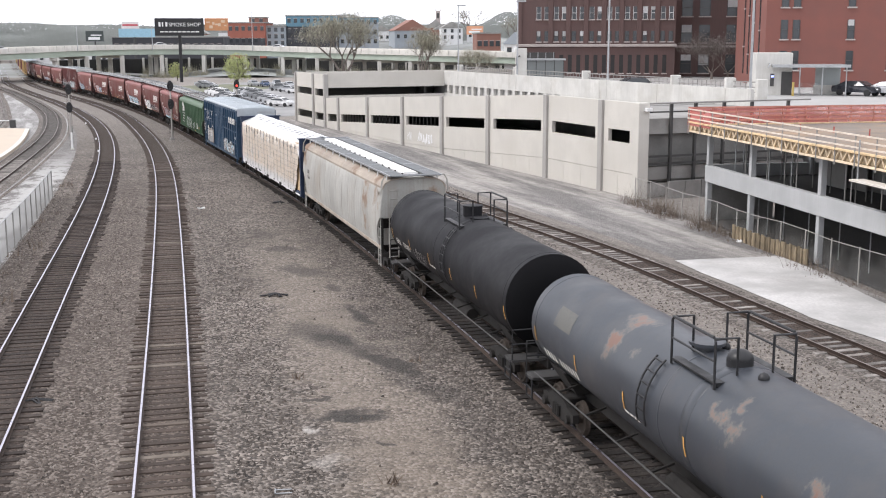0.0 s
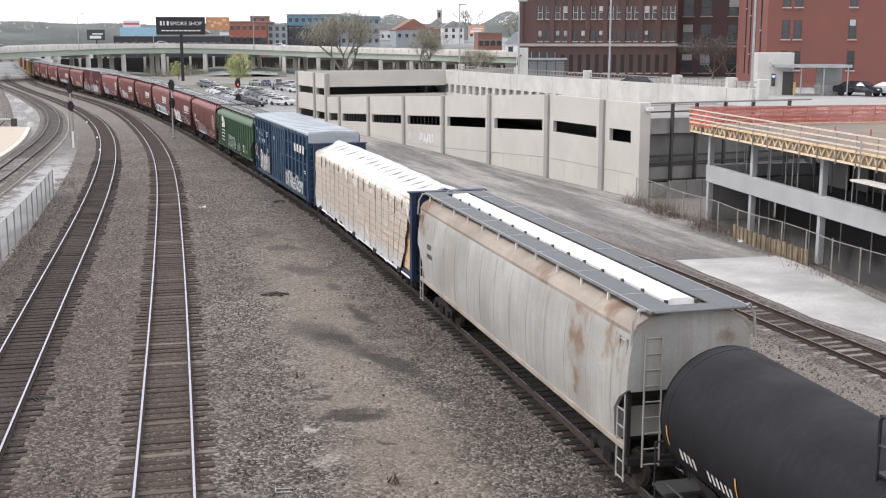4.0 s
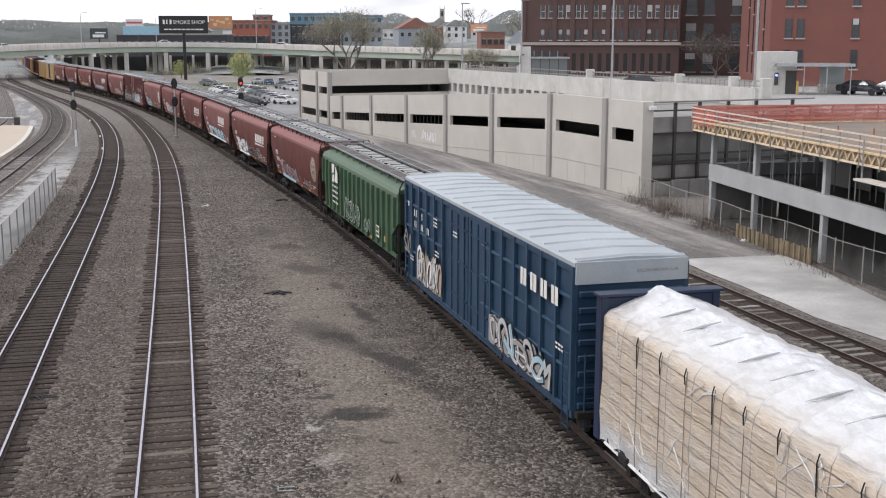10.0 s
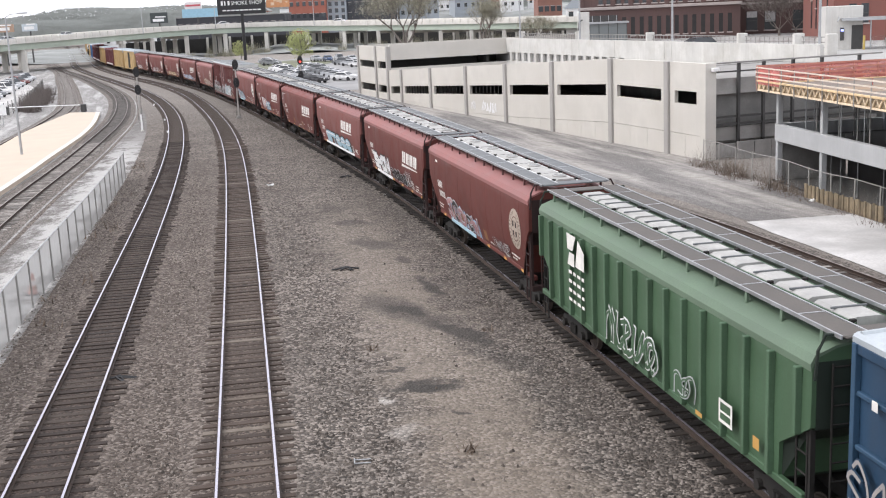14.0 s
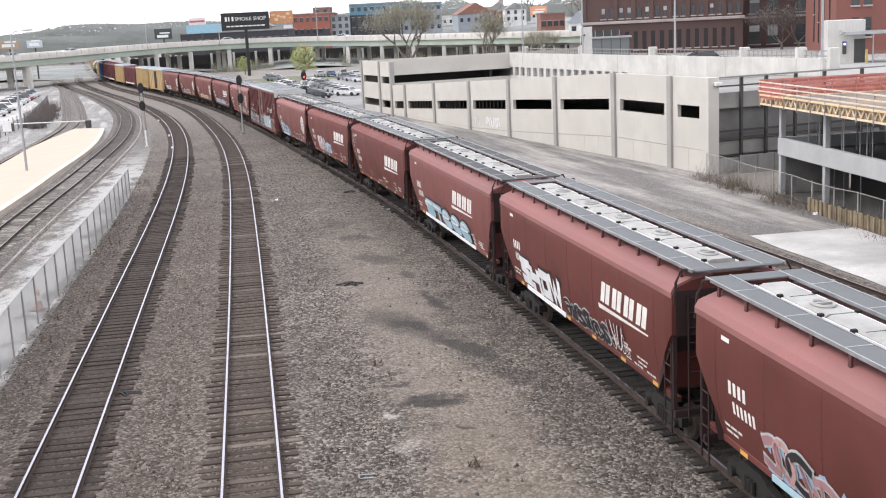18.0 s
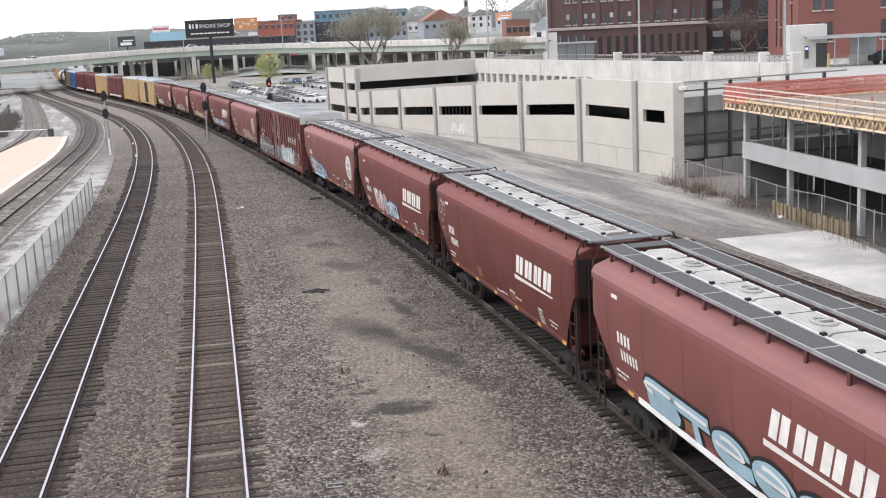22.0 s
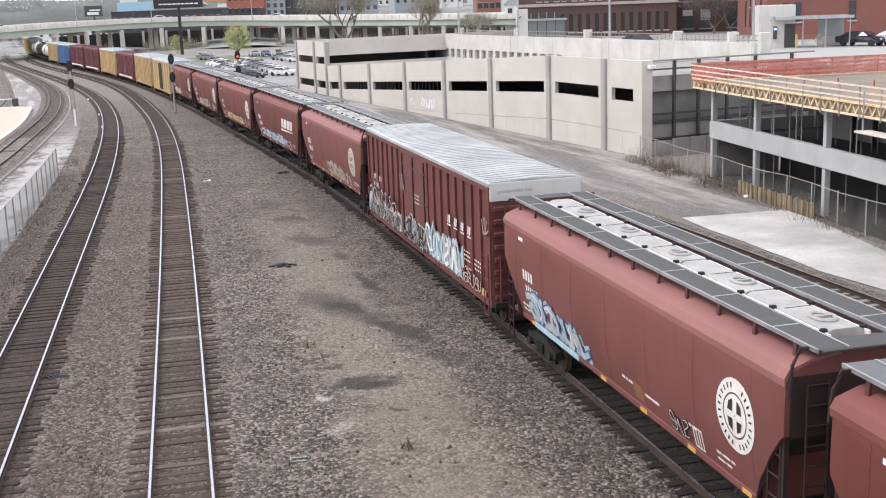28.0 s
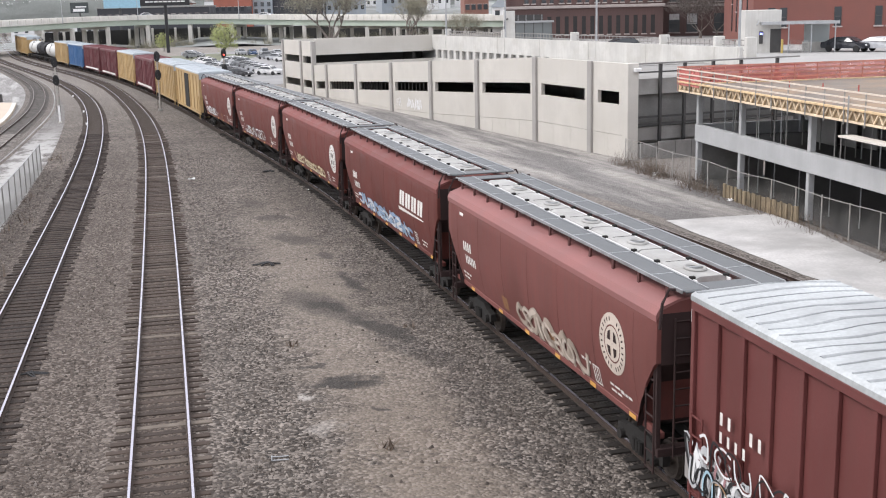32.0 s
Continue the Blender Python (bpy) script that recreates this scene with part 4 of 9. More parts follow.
# formwork edge: yellow joists with slanting struts, guard rails, orange net
part("form_beam", Shape().box(-0.62, -0.42, YE, -1.05, 5.3, 5.4, 0.01), M_STRUT, frame_b, "pale formwork beam")
part("form_beam", Shape().box(-0.5, -0.42, YE, -1.05, 5.42, 5.9, 0.01), M_BOARD, frame_b, "brown plywood edge form")
part("form_beam", Shape().box(-0.66, -0.5, YE, -1.05, 5.84, 5.94, 0.01), M_LUMBER, frame_b)
for i in range(64):
    y = -1.3 - i * 0.68
    part("strut", Shape().bar((-0.56, y, 5.42), (-0.56, y - 0.34, 5.86), 0.075, 0.06).bar((-0.545, y - 0.34, 5.86), (-0.545, y - 0.66, 5.42), 0.06, 0.05), M_STRUT, frame_b)
for i in range(23):
    y = -1.15 - i * 1.72
    part("rail_post", Shape().tube([(-0.64, y, 5.2), (-0.64, y, 6.72)], 0.035, 6), M_GREYPANEL, frame_b, "grey steel guard-rail post")
for z in (6.12, 6.38, 6.66):
    part("guard_rail", Shape().box(-0.7, -0.66, YE, -1.05, z - 0.035, z + 0.035), paint((0.68, 0.59, 0.5), 0.8, "rail_board"), frame_b, "wooden guard rail")
part("orange_net", Shape().box(-0.62, -0.61, -4.2, -1.05, 5.7, 6.7), M_NET, frame_b, "orange safety net")
# far edge of the deck
for i in range(15):
    part("rail_post", Shape().tube([(-0.6 + i * 1.5, -1.0, 5.3), (-0.6 + i * 1.5, -1.0, 6.75)], 0.035, 6), M_ORANGE, frame_b)
for z in (5.95, 6.2, 6.45, 6.72):
    part("guard_rail", Shape().box(-0.65, 22, -1.05, -1.0, z - 0.05, z + 0.05), M_ORANGE, frame_b, "orange wrapped guard rail")
part("orange_net", Shape().box(-0.65, 22, -0.96, -0.95, 5.7, 6.7), M_NET, frame_b, "orange safety net")
part("back_fascia", Shape().box(-0.6, 22, -1.35, -1.1, 5.3, 5.75), M_LUMBER, frame_b)
part("deck_slab", Shape().box(14.0, 24.0, YE, -1.4, 5.36, 5.62), M_GREYPANEL, frame_b)
part("deck_surface", Shape().box(13.8, 24.0, YE, -1.4, 5.622, 5.7), M_BOARD, frame_b)
for i in range(7):
    part("rebar_stub", Shape().tube([(4 + i * 0.9, -6 - i * 2.1, 5.7), (4 + i * 0.9, -6 - i * 2.1, 6.05)], 0.04, 6), paint((0.35, 0.07, 0.06), 0.6, "red_cap"), frame_b, "red-capped steel stub")
# hanging scaffold bay
sc = Shape()
for y in (-20.7, -24.4, -28.2):
    sc.tube([(-0.8, y, 4.75), (-0.8, y, 6.5)], 0.04, 6)
part("scaffold_frame", sc, M_STEEL, frame_b)
part("scaffold_board", Shape().box(-1.15, -0.45, -28.3, -20.6, 4.72, 4.8), paint((0.66, 0.62, 0.56), 0.8, "pale_board"), frame_b, "pale scaffold planks")

# fence and timber edging along the building
fence_r = thing("chain_link_fence", "sagging grey chain-link fence beside the road", "fence")
fl = smooth_line([(12.9, 75.24), (14.0, 70.77), (15.2, 65.29), (16.4, 59.7), (17.6, 54.11), (18.7, 48.41), (20.0, 41.81), (22.0, 32.42)], 2.4)[1]
for p in fl:
    part("post", Shape().tube([(p[0], p[1], -0.2), (p[0], p[1], 1.7)], 0.035, 6), M_CONC_PIL, fence_r)
part("top_rail", Shape().tube([(p[0], p[1], 1.65 + 0.06 * math.sin(i * 1.7)) for i, p in enumerate(fl)], 0.02, 5), M_CONC_PIL, fence_r)
ms = Shape()
ms.loft([[(p[0], p[1], 0.05), (p[0], p[1], 1.62)] for p in fl], closed=False)
part("wire_mesh", ms, M_CHAIN, fence_r, "fine wire mesh")
edging = thing("timber_edging", "low weathered yellow-brown timber board edging under the fence", "edging")
bl = smooth_line([(16.05, 61.5), (16.46, 59.0), (17.2, 55.9), (17.95, 52.98)], 0.25)[1]
for i in range(len(bl) - 1):
    p, q = bl[i], bl[i + 1]
    part("board", Shape().bar((p[0] - 0.1, p[1], 0.36), (q[0] - 0.1 - 0.05 * (i % 2), q[1] + 0.05, 0.36), 0.06, 0.8 + 0.08 * math.sin(i * 2.3)), M_BOARD, edging)
wall_side = thing("retaining_panels", "grey stained retaining panels between the garage and the frame building", "wall")
for i in range(4):
    a0 = along(-0.6, 2.0 + i * 1.35)
    b0 = along(-0.6, 2.0 + i * 1.35 + 1.3)
    part("panel", Shape().bar((a0[0], a0[1], 0.55), (b0[0], b0[1], 0.55), 0.18, 1.3), M_GREYPANEL, wall_side)


def tuft_shape(r, n, spread, h, base=(0, 0, 0), tilt=0.8, thick=1.0):
    sh = Shape()
    for _ in range(n):
        a, d = r.uniform(0, 6.28), spread * math.sqrt(r.random())
        x, y = base[0] + d * math.cos(a), base[1] + d * math.sin(a)
        lean = (r.uniform(-tilt, tilt), r.uniform(-tilt, tilt))
        hh = h * r.uniform(0.4, 1.1)
        w = (0.02 + 0.02 * r.random()) * thick
        ca, sa = math.cos(a * 3), math.sin(a * 3)
        sh.add([(x - w * ca, y - w * sa, base[2]), (x + w * ca, y + w * sa, base[2]), (x + lean[0] * hh, y + lean[1] * hh, base[2] + hh)], [(0, 1, 2)])
    return sh


rw = random.Random(21)
weeds = Shape()
for i in range(64):
    u = rw.random() ** 1.4
    p = fl[int(u * (len(fl) - 3))]
    q = (p[0] + rw.uniform(-0.9, 0.5), p[1] + rw.uniform(-1.2, 1.2), 0.0)
    t = tuft_shape(rw, 18, 0.6, rw.choice((0.1, 0.2, 0.3, 0.5)) * (1.3 if u < 0.3 else 0.7), q, 0.8, 0.6)
    weeds.add(t.v, t.f)
for i in range(34):
    y = rw.choice((rw.uniform(60, 76), rw.uniform(62, 73), rw.uniform(50, 70)))
    q = (np.interp(-y, -fl[:, 1], fl[:, 0]) + rw.uniform(-0.8, 0.6), y, 0.0)
    t = tuft_shape(rw, 45, rw.uniform(0.4, 0.9), rw.choice((0.4, 0.7, 1.0, 1.5)), q, 0.55, 0.28)
    weeds.add(t.v, t.f)
setting("roadside_weeds", weeds, M_DRYGRASS, "dry brown weeds and brush along the fence", "weeds", kind="stuff")
weeds2 = Shape()
fx = beside(q_out, -2.6)
for i in range(190):
    j = rw.randrange(len(fx))
    if not 20 < fx[j][1] < 84:
        continue
    q = (fx[j][0] + rw.uniform(-0.5, 0.9), fx[j][1] + rw.uniform(-1, 1), 0.0)
    t = tuft_shape(rw, 9, 0.4, rw.choice((0.12, 0.2, 0.3, 0.7)), q)
    weeds2.add(t.v, t.f)
setting("trackside_weeds", weeds2, M_DRYGRASS, "thin dry weeds beside the outer track", "weeds", kind="stuff")

# fence on the far side of the outer track
fence_l = thing("pale_mesh_fence", "long pale mesh fence on thin posts beside the outer track", "fence")
fl2 = smooth_line([(-11.0, 8.94), (-15.2, 26.83), (-17.2, 34.99), (-19.9, 46.84), (-23.2, 61.94), (-27.5, 80.27)], 2.45)[1]
for p in fl2:
    part("post", Shape().tube([(p[0], p[1], -0.2), (p[0], p[1], 1.95)], 0.04, 6), M_GREYPANEL, fence_l, "thin grey fence post")
part("top_rail", Shape().tube([(p[0], p[1], 1.92) for p in fl2], 0.028, 5), M_STEEL, fence_l)
ms = Shape()
ms.loft([[(p[0] - 0.03, p[1], 0.05), (p[0] - 0.03, p[1], 1.9)] for p in fl2], closed=False)
part("wire_mesh", ms, M_SLATFENCE, fence_l, "pale mesh infill")

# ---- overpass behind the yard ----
M_WALLDK = surf("shade_dark_wall", (0.035, 0.034, 0.033), 0.95, 0, 0.3, 0.3, 3, 0.1)
over = thing("overpass", "long pale concrete highway overpass on rows of square piers", "bridge")
_, ol = smooth_line([(-210, 122.98, 7.8), (-165, 184.47, 7.9), (-138, 232.54, 8.0), (-119, 270.56, 8.25), (-104, 308.57, 8.9), (-88, 333.16, 9.3), (-66, 342.11, 9.1), (-45, 337.64, 8.5), (-22, 321.98, 8.0), (2, 299.62, 7.7), (30, 279.5, 7.4), (70, 262.73, 7.2), (120, 251.55, 7.2)], 3.0)


def deck_strip(o0, o1, z0, z1, line=None):
    line = ol if line is None else line
    a, b = beside(line, o0), beside(line, o1)
    sh = Shape()
    sh.loft([[(a[i][0], a[i][1], line[i][2] + z0), (b[i][0], b[i][1], line[i][2] + z0), (b[i][0], b[i][1], line[i][2] + z1), (a[i][0], a[i][1], line[i][2] + z1)] for i in range(len(line))], True, True)
    return sh


part("deck", deck_strip(-15.2, 0.4, -1.35, -0.95), M_BRIDGE, over)
part("barrier", deck_strip(0.0, 0.4, -0.95, -0.05), M_BRIDGE, over, "pale concrete barrier")
part("barrier", deck_strip(-15.2, -14.8, -0.95, -0.05), M_BRIDGE, over)
part("fascia_girder", deck_strip(-0.4, -0.05, -2.85, -1.36), M_GIRDER, over, "pale green steel girder")
for o in (-4.5, -8.5, -12.6):
    part("girder", deck_strip(o - 0.2, o + 0.2, -2.8, -1.35), M_GIRDER, over)
po = beside(ol, 0.41)
for i in range(0, len(ol), 1):
    if ol[i][1] > 200:
        part("barrier_post", Shape().box(po[i][0] - 0.14, po[i][0] + 0.14, po[i][1] - 0.14, po[i][1] + 0.14, ol[i][2] - 0.95, ol[i][2] + 0.12), M_BRIDGE, over)
tr_lines = [LINE[n][1] for n in ("track_main", "track_outer", "track_train", "track_platform", "track_far_platform")]
for i in range(4, len(ol), 4):
    base = []
    for o in (-0.7, -7.2, -13.6):
        b = beside(ol, o)[i]
        if all(np.min(np.hypot(q[:, 0] - b[0], q[:, 1] - b[1])) > 3.4 for q in tr_lines):
            base.append(b)
            part("pier", Shape().box(b[0] - 0.55, b[0] + 0.55, b[1] - 0.55, b[1] + 0.55, -0.3, ol[i][2] - 3.1, 0.05), M_BRIDGE, over, "tall concrete pier")
    if len(base) > 1:
        part("pier_cap", Shape().bar((base[0][0], base[0][1], ol[i][2] - 3.35), (base[-1][0], base[-1][1], ol[i][2] - 3.35), 1.2, 0.75), M_BRIDGE, over)
    elif base:
        part("pier_cap", Shape().box(base[0][0] - 1, base[0][0] + 1, base[0][1] - 1, base[0][1] + 1, ol[i][2] - 3.8, ol[i][2] - 2.9), M_BRIDGE, over)
# retaining wall below; the deck's shade is put into its near-black colour
rw_line = beside(ol, -21.5)
wall_idx = [i for i in range(len(ol)) if rw_line[i][0] > -113 and rw_line[i][0] < 75]
under = thing("retaining_wall", "retaining wall under the overpass, the shade there put into its colour", "wall")
for i in wall_idx[::3][:-1]:
    p, q = rw_line[i], rw_line[min(i + 3, len(ol) - 1)]
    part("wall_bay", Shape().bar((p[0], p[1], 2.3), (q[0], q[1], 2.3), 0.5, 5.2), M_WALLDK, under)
    for k in (0.0, 0.5):
        x, y = p[0] + (q[0] - p[0]) * k, p[1] + (q[1] - p[1]) * k - 0.6
        part("wall_pier", Shape().box(x - 0.32, x + 0.32, y - 0.32, y + 0.32, -0.3, 5.2, 0.04), M_BRIDGE, under, "grey concrete pier before the wall")


# ---- cars ----
def parked_car(colour, at, label, suv=0.0):
    car = thing("parked_car", label, "car", "parked cars", at)
    m = paint(colour, 0.3, "car_paint")
    h = 1.42 + suv * 0.3
    side = [(-2.25, 0.35), (-2.3, 0.62), (-2.15, 0.86), (-1.2, 0.95), (-0.55, h - 0.06), (0.1, h), (0.95, h - 0.05), (1.75, 0.98 + suv * 0.25), (2.2, 0.92 + suv * 0.1), (2.28, 0.6), (2.2, 0.35)]
    wid = lambda z: 0.88 if z < 0.98 else 0.88 - 0.22 * (z - 0.98) / 0.45
    body = Shape().loft([[(-wid(z), y, z) for y, z in side], [(wid(z), y, z) for y, z in side]], True, True)
    part("body", body, m, car, smooth=False)
    for sgn in (-1, 1):
        gl = [(-1.08, 0.97), (-0.52, h - 0.13), (0.9, h - 0.12), (1.55, 1.02 + suv * 0.2)]
        part("side_window", Shape().add([(sgn * (wid(z) + 0.012), y, z) for y, z in gl], [(0, 1, 2, 3)]), M_PANE, car, "dark side windows")
    part("windscreen", Shape().add([(-0.72, -1.2, 0.99), (0.72, -1.2, 0.99), (0.62, -0.6, h - 0.09), (-0.62, -0.6, h - 0.09)], [(0, 1, 2, 3)]).moved(Matrix.Translation((0, -0.02, 0.02))), M_PANE, car, "dark windscreen")
    part("rear_window", Shape().add([(-0.62, 1.0, h - 0.07), (0.62, 1.0, h - 0.07), (0.7, 1.7, 1.02 + suv * 0.25), (-0.7, 1.7, 1.02 + suv * 0.25)], [(0, 1, 2, 3)]).moved(Matrix.Translation((0, 0.03, 0.02))), M_PANE, car)
    for x in (-0.8, 0.8):
        for y in (-1.4, 1.4):
            part("wheel", Shape().tube([(x - 0.1, y, 0.32), (x + 0.1, y, 0.32)], 0.32, 14), M_RUBBER, car)
        part("headlight", Shape().box(x * 0.8 - 0.15, x * 0.8 + 0.15, -2.32, -2.2, 0.62, 0.75, 0.01), M_WHITE, car)
        part("tail_light", Shape().box(x * 0.85 - 0.14, x * 0.85 + 0.14, 2.2, 2.3, 0.68, 0.82, 0.01), paint((0.35, 0.02, 0.02), 0.4, "tail_red"), car)
    return car


PAL = [((0.7, 0.7, 0.7), "white"), ((0.45, 0.46, 0.48), "silver"), ((0.05, 0.05, 0.055), "black"), ((0.2, 0.21, 0.22), "grey"), ((0.18, 0.05, 0.045), "dark red"), ((0.06, 0.1, 0.2), "dark blue")]
lot = Shape()
lot.prism([(-27, 159.87), (-33, 167.7), (-42, 190.06), (-56, 229.19), (-66, 259.38), (-50, 292.92), (-20, 292.92), (-14, 223.6), (-20.5, 163.23)], "z", -0.2, 0.02)
setting("parking_lot", lot, M_ASPHALT, "pale worn asphalt parking lot behind the garage", "parking lot")
rc = random.Random(6)
slots = [(-30.5 - 1.75 * i, 183 + 5.4 * i, 62) for i in range(9)] + [(-26.3 - 1.65 * i, 187 + 5.4 * i, 62) for i in range(9)] + [(-24 - 2.6 * i, 219 + 6.2 * i, 240) for i in range(5)] + [(-28 - 3.2 * i, 253 + 3 * i, 20) for i in range(6)] + [(-52 - 1.6 * i, 255 + 6.0 * i, 70) for i in range(3)]
for i, (x, y, a) in enumerate(slots):
    col, nm = PAL[rc.choices(range(6), (10, 7, 3, 4, 0, 0.2))[0]]
    parked_car(col, pose(x, y, 0.02, 0, 0, a + rc.uniform(-4, 4)), nm + " car parked in the lot behind the garage", rc.choice((0.0, 0.0, 1.0)))
parked_car((0.05, 0.05, 0.055), pose(20.3, 119.07, 5.35, 0, 0, 108), "black car on the upper street beside the parapet", 0.3)
parked_car((0.02, 0.022, 0.03), pose(39.9, 109.9, 5.35, 0, 0, 42), "black sedan parked on the upper street")
parked_car((0.45, 0.46, 0.48), pose(42.7, 108.3, 5.35, 0, 0, 42), "silver sedan parked on the upper street")
for i, (x, y, c) in enumerate(((-112, 292.92, 0), (-120, 275.03, 1), (-84, 339.87, 0), (-50, 342.11, 0), (-128, 259.38, 0))):
    k = int(np.argmin(np.hypot(ol[:, 0] - x, ol[:, 1] - y)))
    d = ol[min(k + 1, len(ol) - 1)] - ol[k - 1]
    b = beside(ol, -3.2)[k]
    parked_car(PAL[c][0], pose(b[0], b[1], ol[k][2] - 0.95, 0, 0, math.degrees(math.atan2(-d[0], d[1]))), PAL[c][1] + " car standing on the overpass deck", 0.6)


lot2 = Shape()
lot2.prism([(-69, 150), (-74, 172), (-86, 205), (-104, 240), (-150, 250), (-150, 120), (-84, 120), (-68, 138)], "z", -0.2, 0.03)
setting("station_lot", lot2, M_PAD, "bleached pale station parking lot", "parking lot")
for i in range(9):
    col, nm = PAL[rc.choices(range(6), (10, 6, 2, 3, 0.3, 0.3))[0]]
    parked_car(col, pose(-79.5 - 2.3 * i, 172 + 7.2 * i, 0.03, 0, 0, 70 + rc.uniform(-5, 5)), nm + " car parked in the station lot", rc.choice((0.0, 1.0)))
fence_s = thing("station_fence", "thin grey chain-link fence along the station lot", "fence")
fl3 = smooth_line([(-56.0, 112.0), (-60.6, 132.1), (-67.6, 158.8), (-74.0, 178.0), (-82.0, 200.0)], 3.0)[1]
for p in fl3:
    part("post", Shape().tube([(p[0], p[1], -0.1), (p[0], p[1], 1.8)], 0.05, 6), M_STEEL_DK, fence_s)
fm = Shape()
fm.loft([[(p[0], p[1], 0.05), (p[0], p[1], 1.75)] for p in fl3], closed=False)
part("wire_mesh", fm, M_CHAIN, fence_s, "fine wire mesh")
heap = Shape()
for i in range(46):
    k = rw.random()
    q = (-61.5 - 12.5 * k + rw.uniform(-1.2, 1.2), 144 + 36 * k + rw.uniform(-2, 2), 0.0)
    t = tuft_shape(rw, 70, rw.uniform(0.7, 1.4), rw.uniform(1.0, 2.4), q, 0.5, 1.1)
    heap.add(t.v, t.f)
setting("brush_heap", heap, M_TWIG, "dark bare brush along the station fence", "bushes", kind="stuff")


# ---- brick buildings ----
def windows(house, rows, cols, wall_y, w, sash=True, frame_mat=None, pane=None):
    """Upright windows on the face at y = wall_y: rows of (sill, head), columns of centre x."""
    rr = random.Random(len(cols) * 7 + len(rows))
    for z0, z1 in rows:
        for x in cols:
            win = part("window", Shape().box(x - w / 2, x + w / 2, wall_y - 0.02, wall_y + 0.1, z0, z1), pane or M_PANE, house)
            part("sill", Shape().box(x - w / 2 - 0.12, x + w / 2 + 0.12, wall_y - 0.16, wall_y + 0.02, z0 - 0.16, z0), M_STONE, win, "pale stone sill")
            if sash:
                fr = Shape().box(x - w / 2, x + w / 2, wall_y - 0.05, wall_y - 0.02, (z0 + z1) / 2 - 0.04, (z0 + z1) / 2 + 0.04)
                fr.box(x - w / 2, x - w / 2 + 0.07, wall_y - 0.05, wall_y - 0.02, z0, z1)
                fr.box(x + w / 2 - 0.07, x + w / 2, wall_y - 0.05, wall_y - 0.02, z0, z1)
                part("frame", fr, frame_mat or M_STEEL_DK, win)
            if rr.random() < 0.35:
                hgt = (z1 - z0) * rr.uniform(0.25, 0.6)
                part("blind", Shape().box(x - w / 2 + 0.08, x + w / 2 - 0.08, wall_y - 0.035, wall_y - 0.022, z1 - hgt, z1), M_BLIND, win, "pale blind")


hb = thing("brick_warehouse", "large dark brown brick warehouse with rows of paired windows", "building", at=pose(10.7, 162.11, 5.3, 0, 0, -5))
part("wall", Shape().box(0, 21.8, 0, 24, -0.4, 24, 0.0), M_BRICK_DK, hb)
part("ledge", Shape().box(-0.25, 22.0, -0.3, 0.0, 4.35, 4.75, 0.05), M_STONE, hb, "pale stone ledge")
cols = []
for i in range(8):
    cols += [2.9 + i * 2.45, 4.0 + i * 2.45]
cols = [c2 for c2 in cols if c2 < 21.4]
for i in range(9):
    x = 0.2 + i * 2.45 + (1.9 if i else 0)
    if x < 21.5:
        part("pier", Shape().box(x - 0.32, x + 0.32, -0.22, 0.0, 4.76, 23.5, 0.02), M_BRICK_DK, hb, "projecting brick pier")
windows(hb, [(5.1, 6.5)], cols, 0.0, 0.62)
windows(hb, [(8.15, 9.85), (11.6, 13.3), (15.0, 16.7), (18.4, 20.1)], cols, 0.0, 0.66, frame_mat=M_BLIND)
lowc = [6.1 + 1.19 * i for i in range(13)]
windows(hb, [(0.75, 3.25)], lowc, 0.0, 0.55, sash=False, pane=surf("dull_dark_pane", (0.022, 0.02, 0.02), 0.55, 0, 0.4, 1.2, 9, 0.0))
part("bay_wall", Shape().box(0.5, 5.2, -0.25, 0.0, 0.2, 3.6), M_STEEL_DK, hb, "dark glazed shopfront")
for i in range(5):
    part("shop_mullion", Shape().box(0.6 + i * 1.1, 0.68 + i * 1.1, -0.32, -0.25, 0.2, 3.6), M_STEEL, hb)
wing = thing("brick_wing", "shaded dark brick wing with wide paired windows", "building", at=pose(31.5, 164.91, 5.3, 0, 0, -14))
part("wall", Shape().box(0.6, 16, 2.0, 22, -0.4, 24), M_BRICK_DK, wing)
part("ledge", Shape().box(0.6, 16, 1.8, 2.0, 4.2, 4.5), M_STONE, wing)
windows(wing, [(0.6, 3.2), (4.9, 7.4), (8.6, 11.0), (12.2, 14.6)], [3.3, 5.8, 9.6, 12.2], 2.0, 1.55)
apt = thing("red_brick_apartment", "orange-red brick apartment building with paired sash windows", "building", at=pose(36.2, 129.13, 5.0, 0, 0, -6))
part("wall", Shape().box(0, 30, 0, 22, -0.4, 24), M_BRICK_RD, apt)
windows(apt, [(2.3, 4.4), (5.7, 7.8), (9.2, 11.3), (12.7, 14.8)], [2.0, 3.3, 9.2, 13.6, 14.9, 20, 24], 0.0, 0.8)
for i, y in enumerate((4.0, 8.0, 11.5, 15)):
    part("slot_window", Shape().box(-0.06, 0.02, y - 0.3, y + 0.3, 1.5, 23), M_PANE, apt, "tall narrow window strip")
    for k in range(4):
        part("slot_sill", Shape().box(-0.14, 0.0, y - 0.45, y + 0.45, 2.0 + i * 0.9 + k * 4.6, 2.15 + i * 0.9 + k * 4.6), M_STONE, apt)

